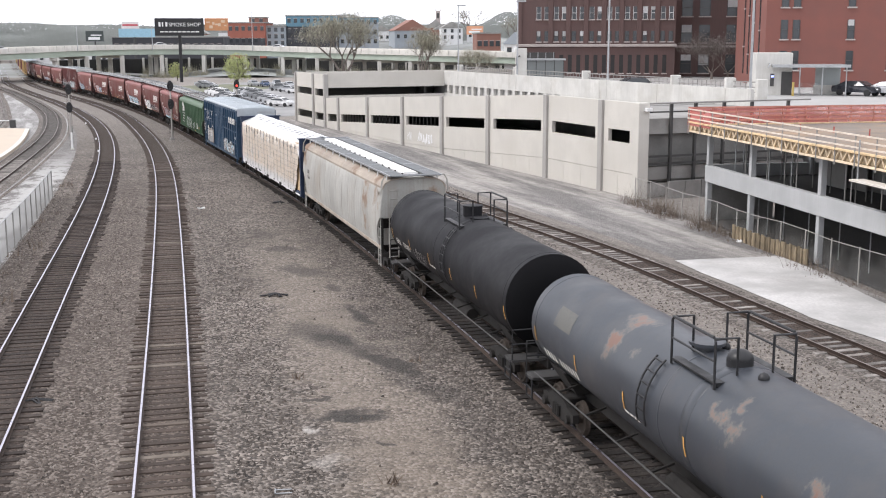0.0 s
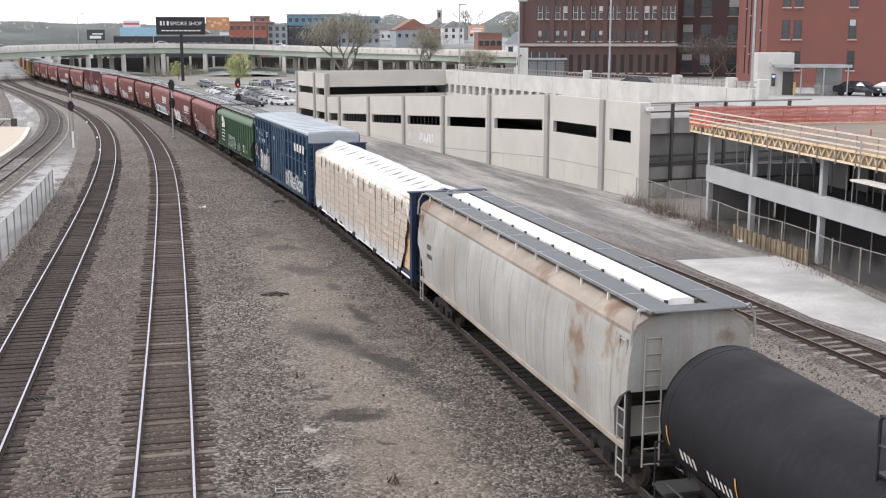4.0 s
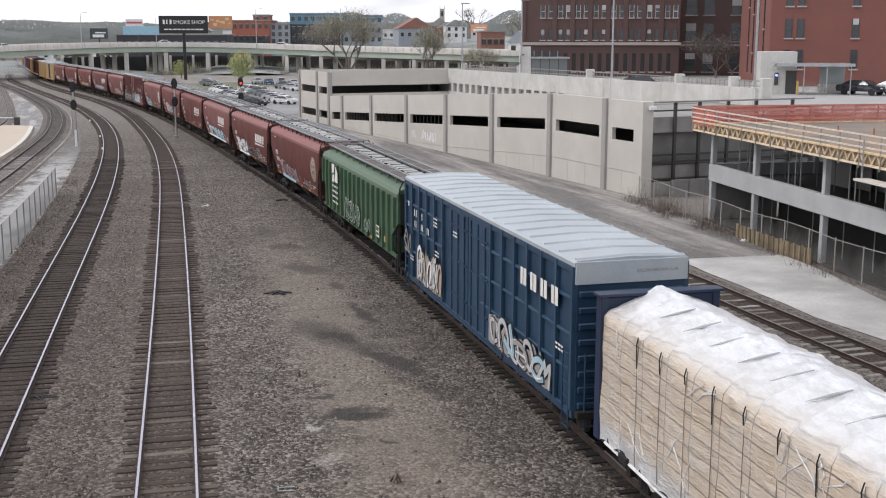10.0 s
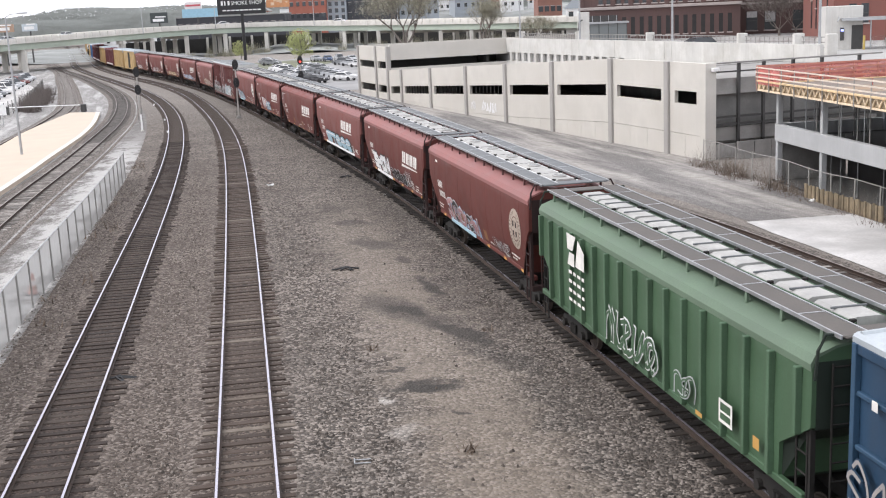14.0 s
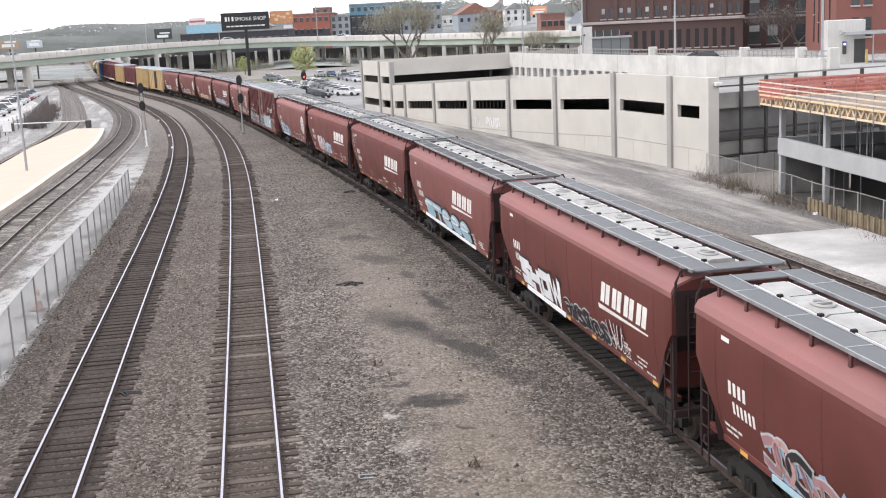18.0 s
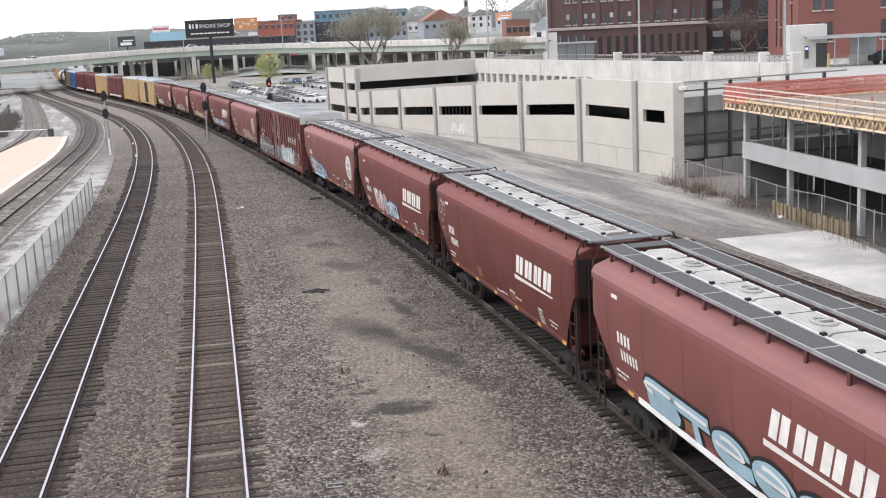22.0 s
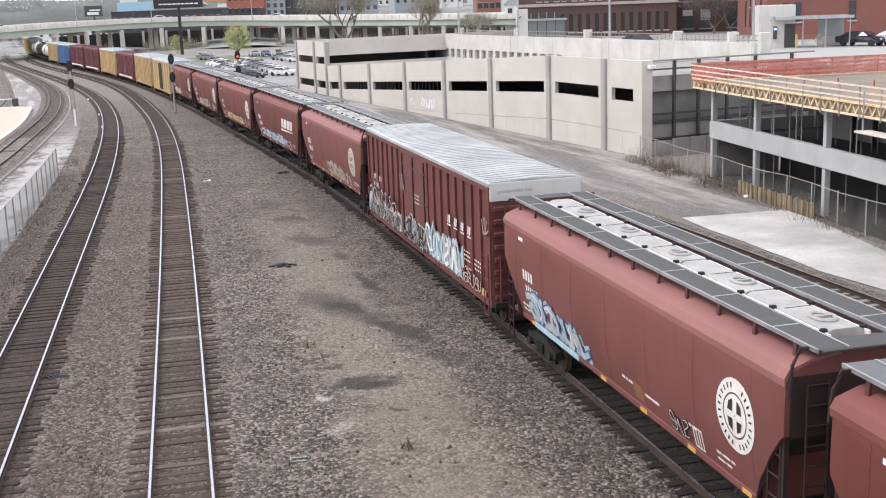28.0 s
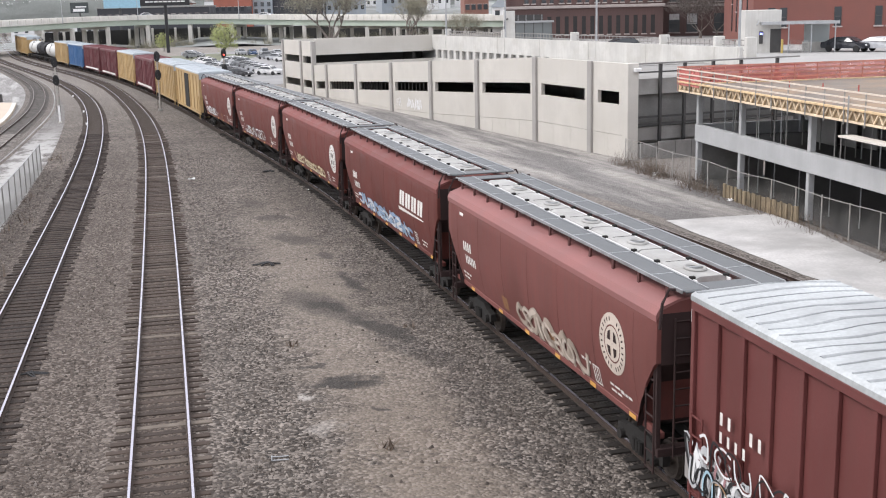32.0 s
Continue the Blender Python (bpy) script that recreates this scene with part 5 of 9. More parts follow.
stair = thing("stair_pavilion", "white concrete stair pavilion with a flat glass canopy", "pavilion", at=pose(30.6, 111.8, 5.3, 0, 0, -8))
part("tower", Shape().box(0, 3.4, 0, 3.2, -0.1, 4.1, 0.03), M_CONC_LIGHT, stair)
part("doorway", Shape().box(2.4, 3.42, -0.02, 1.2, -0.1, 2.3), M_STEEL_DK, stair, "dark doorway")
part("canopy", Shape().box(1.4, 8.4, -1.6, 2.0, 2.75, 3.0, 0.04), M_STEEL, stair, "flat grey canopy")
part("canopy_edge", Shape().box(1.3, 8.5, -1.7, -1.6, 2.74, 3.02), M_STEEL, stair)
for x in (3.9, 6.0, 8.2):
    part("canopy_post", Shape().tube([(x, -1.4, -0.1), (x, -1.4, 2.75)], 0.06, 8), M_STEEL, stair)
part("glass_wall", Shape().box(5.9, 8.3, 1.9, 1.95, 0.9, 2.75), glass("pale_glass", (0.35, 0.38, 0.38), 0.1), stair, "pale glass screen")
part("low_wall", Shape().box(5.8, 8.4, 1.8, 2.05, -0.1, 0.95), M_CONC_LIGHT, stair)
part("gate", Shape().box(3.9, 5.7, -1.45, -1.4, 0.0, 1.3), M_CHAIN, stair)
part("bollard", Shape().tube([(3.3, -1.6, -0.1), (3.3, -1.6, 1.35)], 0.11, 10), paint((0.45, 0.33, 0.1), 0.6, "bollard_yellow"), stair, "yellow bollard")
part("call_point", Shape().box(1.35, 1.7, -0.16, 0.0, 0.9, 2.1, 0.02), M_STEEL_DK, stair)
part("call_lamp", Shape().box(1.4, 1.65, -0.2, -0.16, 1.75, 1.95), M_BLUELAMP, stair, "small blue lamp")
part("camera_arm", Shape().tube([(1.2, 0, 3.1), (1.2, -0.5, 3.0), (1.0, -0.7, 2.7)], 0.06, 6), M_STEEL, stair)
kiosk = thing("entry_column", "white concrete entry column with a camera arm on the upper street", "column", at=pose(9.0, 139.75, 5.35))
part("column", Shape().box(0, 1.35, 0, 1.2, -0.1, 4.3, 0.03), M_CONC_LIGHT, kiosk)
part("camera_arm", Shape().tube([(0.5, 0, 3.4), (0.1, -0.4, 3.2), (0.0, -0.5, 2.2)], 0.08, 6), M_STEEL_DK, kiosk)
shelter = thing("glass_shelter", "low glazed stair shelter beside the warehouse", "shelter", at=pose(11.0, 148.69, 5.35))
part("glass_wall", Shape().box(0, 4.8, 0, 0.06, 0.0, 2.7), glass("shelter_glass", (0.2, 0.22, 0.22), 0.1), shelter)
part("roof", Shape().box(-0.2, 5.0, -0.4, 2.4, 2.7, 2.9), M_STEEL, shelter)
for i in range(5):
    part("mullion", Shape().box(i * 1.18, i * 1.18 + 0.08, -0.04, 0.0, 0.0, 2.7), M_STEEL_DK, shelter)

# railing on stone posts along the upper street, and lamp poles
railing = thing("street_railing", "grey steel railing between pale stone posts on the upper street", "railing")
rp = [along(83.0, 24), along(65.5, 24), along(48.1, 24), along(30.6, 24), along(21.9, 24), along(17.4, 24)]
for i, p in enumerate(rp):
    part("stone_post", Shape().box(p[0] - 0.45, p[0] + 0.45, p[1] - 0.45, p[1] + 0.45, 5.2, 7.2, 0.04), M_CONC_LIGHT, railing, "pale stone post")
    if i:
        o = rp[i - 1]
        part("kerb_wall", Shape().bar((o[0], o[1], 5.55), (p[0], p[1], 5.55), 0.3, 0.6), M_CONC_LIGHT, railing, "low pale kerb wall")
        for z in (6.0, 6.45, 6.9):
            part("rail", Shape().bar((o[0], o[1], z), (p[0], p[1], z), 0.06, 0.09), M_GREYPANEL, railing)
        nb = int(math.hypot(p[0] - o[0], p[1] - o[1]) / 0.7)
        for k in range(1, nb):
            x, y = o[0] + (p[0] - o[0]) * k / nb, o[1] + (p[1] - o[1]) * k / nb
            part("baluster", Shape().tube([(x, y, 5.8), (x, y, 6.9)], 0.035, 5), M_GREYPANEL, railing)
for u, r, h in ((66.2, 16.2, 9.5), (50, 16.2, 9.5), (30.7, 16.2, 12.5), (20.9, 25.5, 14), (9.1, 16.2, 12.5)):
    p = along(u, r)
    lp = thing("street_lamp", "tall slim grey lamp pole above the garage parapet", "street lamp", "lamp poles", pose(p[0], p[1], 5.35))
    part("pole", Shape().tube([(0, 0, -0.1), (0, 0, h)], [0.11, 0.07], 8), M_STEEL, lp)
    part("base", Shape().box(-0.2, 0.2, -0.2, 0.2, -0.1, 1.5, 0.03), M_CONC_LIGHT, lp)
    part("lamp_head", Shape().box(-0.2, 0.9, -0.15, 0.15, h - 0.05, h + 0.12, 0.03), M_STEEL, lp)
for x, y, h, z0 in ((-54.2, 330.93, 10.5, 7.9), (-29.5, 325.34, 11.5, 7.3), (-84.0, 335.4, 8, 8.2), (-41.2, 94.02, 11.4, 0.3), (-36.5, 69.32, 11.4, 0.3), (-98, 310.8, 9, 8.0), (-123, 266.08, 9, 7.2)):
    lp = thing("street_lamp", "tall grey street lamp with a short arm", "street lamp", "lamp poles", pose(x, y, z0))
    part("pole", Shape().tube([(0, 0, -0.4), (0, 0, h)], [0.12, 0.07], 8), M_STEEL, lp)
    part("arm", Shape().tube([(0, 0, h), (0.4, 0, h + 0.25), (1.5, 0, h + 0.3)], 0.05, 6), M_STEEL, lp)
    part("lamp_head", Shape().box(1.1, 1.9, -0.14, 0.14, h + 0.24, h + 0.38, 0.03), M_STEEL, lp)


# ---- signals ----
def signal(x, y, heads, h, turn, lit=False):
    sg = thing("rail_signal", "black two-headed railway signal on a grey mast" + (", red lamp lit" if lit else ""), "railway signal", "railway signals", pose(x, y, 0, 0, 0, turn))
    part("mast", Shape().tube([(0, 0, 0), (0, 0, h)], [0.085, 0.07], 8), M_CONC_PIL, sg)
    part("base", Shape().box(-0.24, 0.24, -0.24, 0.24, -0.1, 0.25, 0.03), M_GREYPANEL, sg)
    ld = Shape()
    for dx in (-0.2, 0.2):
        ld.tube([(dx, 0.3, 0.2), (dx, 0.3, h - 0.3)], 0.02, 5)
    for k in range(int(h / 0.4)):
        ld.tube([(-0.2, 0.3, 0.4 + k * 0.4), (0.2, 0.3, 0.4 + k * 0.4)], 0.015, 4)
    part("ladder", ld, M_STEEL_DK, sg)
    for i, z in enumerate(heads):
        n = 18
        tgt = part("signal_head", Shape().loft([[(0.33 * math.cos(2 * math.pi * j / n), yy, z + 0.56 * math.sin(2 * math.pi * j / n)) for j in range(n)] for yy in (-0.16, -0.1)], True, True), M_BLACK, sg, "black oval target board")
        for k in (0.32, 0.0, -0.32):
            part("hood", Shape().tube([(0, -0.16, z + k), (0, -0.42, z + k)], 0.13, 10), M_BLACK, tgt)
        if lit and i == 0:
            part("lamp", Shape().sphere((0, -0.43, z - 0.15), 0.12, 12, 6), M_REDLAMP, tgt, "lit red lamp")
        part("back_box", Shape().box(-0.2, 0.2, -0.1, 0.25, z - 0.45, z + 0.45, 0.03), M_BLACK, tgt)
    return sg


signal(-39.7, 121.9, (5.6, 3.7), 6.1, 20)
signal(-29.4, 124.1, (5.85, 3.9), 6.4, 20)
signal(-24.8, 138.6, (5.45, 3.65), 6.0, 15, True)
case = thing("marker_post", "slim white marker post beside the outer track", "marker post", at=pose(-36.9, 113.48, 0))
part("post", Shape().box(-0.08, 0.08, -0.08, 0.08, 0, 1.7, 0.02), M_WHITE, case)
part("foot", Shape().box(-0.14, 0.14, -0.14, 0.14, -0.05, 0.12, 0.02), M_CONC, case)
cone = thing("traffic_cone", "faded orange traffic cone against the fence", "traffic cone", at=pose(-19.85, 44.6, 0, 0, 4, 0))
part("cone_body", Shape().tube([(0, 0, 0.03), (0, 0, 0.9)], [0.2, 0.05], 14), paint((0.48, 0.22, 0.17), 0.75, "cone_orange"), cone)
part("cone_base", Shape().box(-0.26, 0.26, -0.26, 0.26, 0, 0.05, 0.01), M_BLACK, cone)
part("cone_band", Shape().tube([(0, 0, 0.45), (0, 0, 0.62)], [0.136, 0.104], 14), M_WHITE, cone)
box_sign = thing("yard_sign", "small white yard sign on a post", "sign", at=pose(-57, 126.33, 0))
part("post", Shape().tube([(0, 0, 0), (0, 0, 2.4)], 0.04, 6), M_STEEL, box_sign)
part("panel", Shape().box(-0.5, 0.5, -0.06, -0.03, 1.2, 2.4), M_WHITE, box_sign)
stop = thing("buffer_bar", "pale bar across the end of the platform track", "barrier", at=pose(0, 0, 0))
part("bar", Shape().tube([(-63.5, 142.5, 0.9), (-53.5, 142.2, 0.9)], 0.06, 8), M_WHITE, stop)
part("foot", Shape().box(-53.8, -53.2, 141.9, 142.5, 0, 0.98, 0.05), M_STEEL_DK, stop)
part("foot", Shape().box(-63.65, -63.35, 142.35, 142.65, 0, 1.0, 0.04), M_STEEL_DK, stop)

# small trackside things
for x, y in ((-46.06, 147.56), (-37.7, 124.0), (-33.3, 110.15)):
    lub = thing("rail_greaser", "small white rail greaser box beside the outer track", "trackside box", "rail greasers", pose(x, y, 0, 0, 0, 17))
    part("box", Shape().box(-0.09, 0.09, -0.16, 0.16, 0.05, 0.26, 0.02), M_WHITE, lub)
    part("foot", Shape().box(-0.06, 0.06, -0.1, 0.1, -0.05, 0.06), M_STEEL_DK, lub)
br = thing("metal_bracket", "pale grey metal bracket lying on the gravel", "bracket", "", pose(-3.83, 25.88, 0.02, 0, 0, 8))
part("arm", Shape().box(-0.2, 0.2, -0.02, 0.01, 0, 0.03, 0.008), M_STEEL, br)
part("arm", Shape().box(-0.2, 0.2, 0.2, 0.23, 0, 0.03, 0.008), M_STEEL, br)
part("web", Shape().box(-0.22, -0.19, -0.03, 0.25, 0, 0.05, 0.008), M_STEEL, br)

# ---- billboards and far buildings ----
def text_part(parent, words, size, loc, mat, turn=0, label="white capital lettering"):
    cu = bpy.data.curves.new("lettering", "FONT")
    cu.body, cu.size, cu.extrude, cu.align_x = words, size, 0.02 if size > 0.5 else 0.003, "LEFT"
    cu.materials.append(mat)
    ob = new("lettering", cu)
    ob.parent = parent
    ob.location, ob.rotation_euler = loc, (radians(90), 0, turn)
    ob["label"] = label
    return ob


bb = thing("billboard", "black shop billboard with white lettering on a tall black pole", "billboard", at=pose(-72.6, 292.92, 0, 0, 0, 8))
part("panel", Shape().box(0, 12.2, 0, 0.5, 11.7, 16.1, 0.05), M_BLACK, bb)
part("pole", Shape().tube([(6.1, 0.6, -0.2), (6.1, 0.6, 12)], 0.42, 12), M_BLACK, bb)
text_part(bb, "SMOKE SHOP", 1.32, (3.5, -0.06, 14.05), M_WHITE)
for i, w in enumerate((0.5, 0.32, 0.5)):
    part("name_bar", Shape().box(1.0 + i * 0.85, 1.0 + i * 0.85 + w, -0.05, 0.0, 14.0, 15.1), M_WHITE, bb, "white bar in place of the shop name")
for i in range(9):
    part("small_bar", Shape().box(1.3 + i * 1.1, 2.2 + i * 1.1, -0.04, 0.0, 12.55, 12.85), M_WHITE, bb)
bb2 = thing("billboard", "orange and brown picture billboard beside the black one", "billboard", at=pose(-60.4, 295.15, 0, 0, 0, 8))
part("panel", Shape().box(0, 5.9, 0.2, 0.7, 13.0, 16.1, 0.03), paint((0.55, 0.26, 0.12), 0.6, "billboard_orange"), bb2)
pp = Shape()
rb = random.Random(2)
for i in range(7):
    x, z = 0.4 + i * 0.75, 13.4 + rb.uniform(0, 1.6)
    pp.box(x, x + rb.uniform(0.4, 1.0), 0.17, 0.2, z, z + rb.uniform(0.3, 0.9))
part("picture_patch", pp, paint((0.66, 0.5, 0.36), 0.6, "billboard_tan"), bb2)
part("hanger", Shape().bar((-5.4, 0.55, 14.2), (5.4, 0.55, 14.2), 0.25, 0.3), M_STEEL_DK, bb2, "dark beam that carries it on the tall black pole")
bb3 = thing("billboard", "light blue and white billboard above dark roofs", "billboard", at=pose(-103, 368.94, 0))
part("panel", Shape().box(0, 11.5, 0, 0.5, 11.5, 14.2), paint((0.3, 0.5, 0.62), 0.6, "billboard_blue"), bb3)
part("panel", Shape().box(1.0, 6.5, 0, 0.5, 14.22, 16.4), paint((0.7, 0.66, 0.66), 0.6, "billboard_white"), bb3)
part("red_bar", Shape().box(1.3, 6.2, -0.04, 0.0, 15.0, 15.6), paint((0.5, 0.1, 0.12), 0.6, "bar_red"), bb3)
part("pole", Shape().tube([(5, 0.5, -0.2), (5, 0.5, 12)], 0.4, 10), M_STEEL_DK, bb3)
for x, y, w, z0, z1, c1, lb in ((-117, 380.12, 5.8, 10.2, 13.6, (0.05, 0.06, 0.06), "small dark billboard beyond the overpass"), (-150.5, 335.4, 6, 9.6, 11.9, (0.4, 0.27, 0.19), "dull orange sign beyond the overpass"), (-142, 335.4, 4.6, 9.6, 11.7, (0.5, 0.56, 0.6), "pale blue sign beyond the overpass"), (9.6, 444.96, 6.4, 12.4, 15.6, (0.7, 0.34, 0.2), "orange-pink sign among the houses")):
    s4 = thing("billboard", lb, "billboard", at=pose(x, y, 0))
    part("panel", Shape().box(0, w, 0, 0.4, z0, z1), paint(c1, 0.6, "sign_paint"), s4)
    part("pole", Shape().tube([(w / 2, 0.5, -0.2), (w / 2, 0.5, z0 + 0.5)], 0.25, 8), M_STEEL_DK, s4)
    part("picture_patch", Shape().box(w * 0.15, w * 0.8, -0.03, 0, z0 + 0.5, z0 + 1.4).box(w * 0.3, w * 0.9, -0.03, 0, z0 + 1.8, z0 + 2.2), M_WHITE, s4)


def far_building(label, x, y, w, d, z0, z1, mat, rows=2, cols=4, band=None, turn=0, ww=1.2, wh=1.5, gable=0.0, roof=None):
    b = thing("far_building", label, "building", at=pose(x, y, 0, 0, 0, turn))
    part("wall", Shape().box(0, w, 0, d, min(z0, 0) - 0.5, z1), mat, b)
    if gable:
        part("roof", Shape().prism([(-0.4, z1), (w / 2, z1 + gable), (w + 0.4, z1), (w / 2, z1 - 0.01)], "y", -0.3, d + 0.3), roof or M_GREYPANEL, b)
    else:
        part("roof", Shape().box(-0.2, w + 0.2, -0.2, d + 0.2, z1, z1 + 0.4), roof or M_GREYPANEL, b)
    if band:
        part("band", Shape().box(-0.05, w + 0.05, -0.06, 0, band[0], band[1]), band[2], b)
    for r in range(rows):
        for c in range(cols):
            cx = w * (c + 0.5) / cols
            cz = z0 + (z1 - z0) * (r + 0.55) / rows
            win = part("window", Shape().box(cx - ww / 2, cx + ww / 2, -0.1, 0.0, cz - wh / 2, cz + wh / 2), M_PANE, b)
            part("frame", Shape().box(cx - ww / 2 - 0.12, cx + ww / 2 + 0.12, -0.08, 0.0, cz + wh / 2, cz + wh / 2 + 0.15), M_STONE, win)
    return b


TEAL = surf("teal_cladding", (0.1, 0.21, 0.28), 0.6, 0, 0.1, 0.3, 4, 0.0)
CHAR = surf("charcoal_cladding", (0.045, 0.045, 0.052), 0.7, 0, 0.15, 0.3, 4, 0.0)
GREYC = surf("grey_cladding", (0.3, 0.33, 0.36), 0.7, 0, 0.1, 0.3, 4, 0.0)
REDC = surf("orange_red_cladding", (0.33, 0.11, 0.075), 0.7, 0, 0.15, 0.3, 4, 0.0)
HOUSE_W = surf("white_siding", (0.68, 0.68, 0.68), 0.7, 0, 0.08, 0.4, 6, 0.0)
HOUSE_R = surf("brown_brick", (0.26, 0.13, 0.1), 0.85, 0, 0.12, 0.4, 6, 0.0)
far_building("teal and charcoal apartment block", -57.8, 430, 19.4, 24, 8, 19.2, CHAR, 3, 8, (15.4, 19.25, TEAL), -2)
far_building("grey apartment block with teal top", -38.3, 432, 15, 24, 8, 18.6, GREYC, 3, 6, (17.0, 18.7, TEAL), 14)
far_building("orange-red apartment block behind the overpass", -78.6, 425, 13.8, 20, 8, 16.6, REDC, 2, 6, (8.5, 11.2, CHAR), 0)
far_building("small roof house on the red block", -71.3, 429, 6.0, 8, 16, 18.6, HOUSE_R, 1, 2)
far_building("pale grey apartment block behind the overpass", -64.9, 428, 7.2, 20, 8, 15.4, GREYC, 3, 3, None, 0)
far_building("long dark low building behind the overpass", -110, 386, 37, 12, 5, 11.4, CHAR, 1, 14)
far_building("long grey hall with a brown gabled roof on the slope", -19.5, 481, 15, 26, 9, 14.2, GREYC, 1, 5, None, 8, gable=4.6, roof=HOUSE_R)
far_building("white gabled house on the slope", 0.0, 517, 9.5, 12, 10, 15.5, HOUSE_W, 2, 3, None, 5, gable=3.0)
far_building("white house on the slope", 11.5, 525, 6, 9, 10, 14.2, HOUSE_W, 1, 2, None, -5, gable=2.4)
far_building("low brick shop beside the overpass", 10.2, 335, 7.0, 12, 6, 12.2, HOUSE_R, 1, 4, None, 4)
far_building("pale blue gabled house by the road", 15.8, 291, 5.4, 9, 6, 9.4, HOUSE_W, 1, 2, None, -20, gable=3.0, roof=GREYC)
far_building("red roofed house among trees", -8, 559, 10, 12, 10, 16, HOUSE_R, 1, 3, None, 0, gable=4)
far_building("low white store beyond the tracks", -150, 416, 30, 14, 0, 8, HOUSE_W, 1, 8)
for i in range(9):
    r9 = random.Random(40 + i)
    far_building("small house among trees on the slope", -140 + i * 17 + r9.uniform(-4, 4), 581 + r9.uniform(-40, 70), 9, 10, 8, 13 + r9.uniform(0, 3), r9.choice((HOUSE_W, HOUSE_R, GREYC)), 1, 3, None, r9.uniform(-15, 15), gable=2.8)
church = thing("church_tower", "grey stone church tower on the skyline", "church tower", at=pose(-2.9, 559, 0))
part("tower", Shape().box(0, 2.4, 0, 2.4, 0, 24.2), M_STONE, church)
for x in (0.15, 2.25):
    part("pinnacle", Shape().tube([(x, 0.2, 24.0), (x, 0.2, 26.6)], [0.22, 0.03], 6), M_STONE, church)
part("belfry_opening", Shape().box(0.7, 1.7, -0.05, 0.0, 20.6, 23.0), M_DARK_IN, church)

# rising ground and wooded hills behind
slope = Shape()
nx, ny = 50, 14
rings = []
for j in range(ny):
    v = j / (ny - 1)
    y = 335 + 257 * v
    rings.append([(-200 + 460 * i / nx, y + 8 * math.sin(i * 0.7), max(0.02, 10.5 * (v ** 0.8) * min(1, max(0.0, (i / nx - 0.08) * 4)) + 0.8 * math.sin(i * 1.3 + j))) for i in range(nx + 1)])
slope.loft(rings, closed=False)
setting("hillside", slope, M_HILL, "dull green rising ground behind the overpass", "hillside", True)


def wood(name, x0, x1, y, z0, ztop, n, seed, size, label):
    r = random.Random(seed)
    sh = Shape()
    for i in range(n):
        u = r.random()
        x = x0 + (x1 - x0) * u
        hgt = ztop(u)
        zz = z0 + (hgt - z0) * (r.random() ** 0.55)
        yy = y + r.uniform(-25, 25) + (hgt - zz) * -0.6
        s = size * r.uniform(0.5, 1.15)
        a, b, c = r.uniform(0, 6.28), r.uniform(-0.7, 0.7), r.uniform(0.6, 1.3)
        p = [(math.cos(a + k * 2.09) * s * (0.7 + 0.5 * r.random()), math.sin(a + k * 2.09) * s * 0.6, math.sin(b + k * 2.09) * s * c) for k in range(3)]
        t = (r.uniform(-0.4, 0.4) * s, r.uniform(-0.4, 0.4) * s, s * c)
        k0 = len(sh.v)
        sh.v.extend([(x + q[0], yy + q[1], zz + q[2]) for q in p] + [(x + t[0], yy + t[1], zz + t[2])])
        sh.f.extend([(k0, k0 + 1, k0 + 3), (k0 + 1, k0 + 2, k0 + 3), (k0 + 2, k0, k0 + 3), (k0, k0 + 2, k0 + 1)])
    me = bpy.data.meshes.new(name)
    me.from_pydata(sh.v, [], sh.f)
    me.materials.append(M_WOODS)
    me.shade_smooth()
    me.normals_split_custom_set_from_vertices([(0.1 * math.sin(i * 0.7), -0.6, 0.78) for i in range(len(sh.v))])
    return tagged(new(name, me), label, "woods", "", "stuff")


ridge = Shape()
rr = []
for i in range(81):
    x = -900 + 1500 * i / 80
    h = 12 + 5 * min(1, max(0, (x + 480) / 90)) + 1.5 * math.sin(i * 0.21 + 1) + 1.5 * noise.noise(Vector((i * 0.4, 0, 0)))
    rr.append([(x, 940, 0), (x, 975, h * 0.8), (x, 1040, h)])
ridge.loft(rr, closed=False)
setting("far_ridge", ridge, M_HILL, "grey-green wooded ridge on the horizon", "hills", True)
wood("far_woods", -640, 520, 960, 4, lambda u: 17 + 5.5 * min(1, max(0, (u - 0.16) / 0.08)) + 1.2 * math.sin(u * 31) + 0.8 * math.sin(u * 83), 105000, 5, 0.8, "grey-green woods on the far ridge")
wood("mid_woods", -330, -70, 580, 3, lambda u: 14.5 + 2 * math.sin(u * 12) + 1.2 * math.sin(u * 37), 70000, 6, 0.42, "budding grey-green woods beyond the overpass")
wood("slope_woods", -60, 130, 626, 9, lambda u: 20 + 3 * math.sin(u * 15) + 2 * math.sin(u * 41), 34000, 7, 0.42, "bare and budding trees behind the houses")


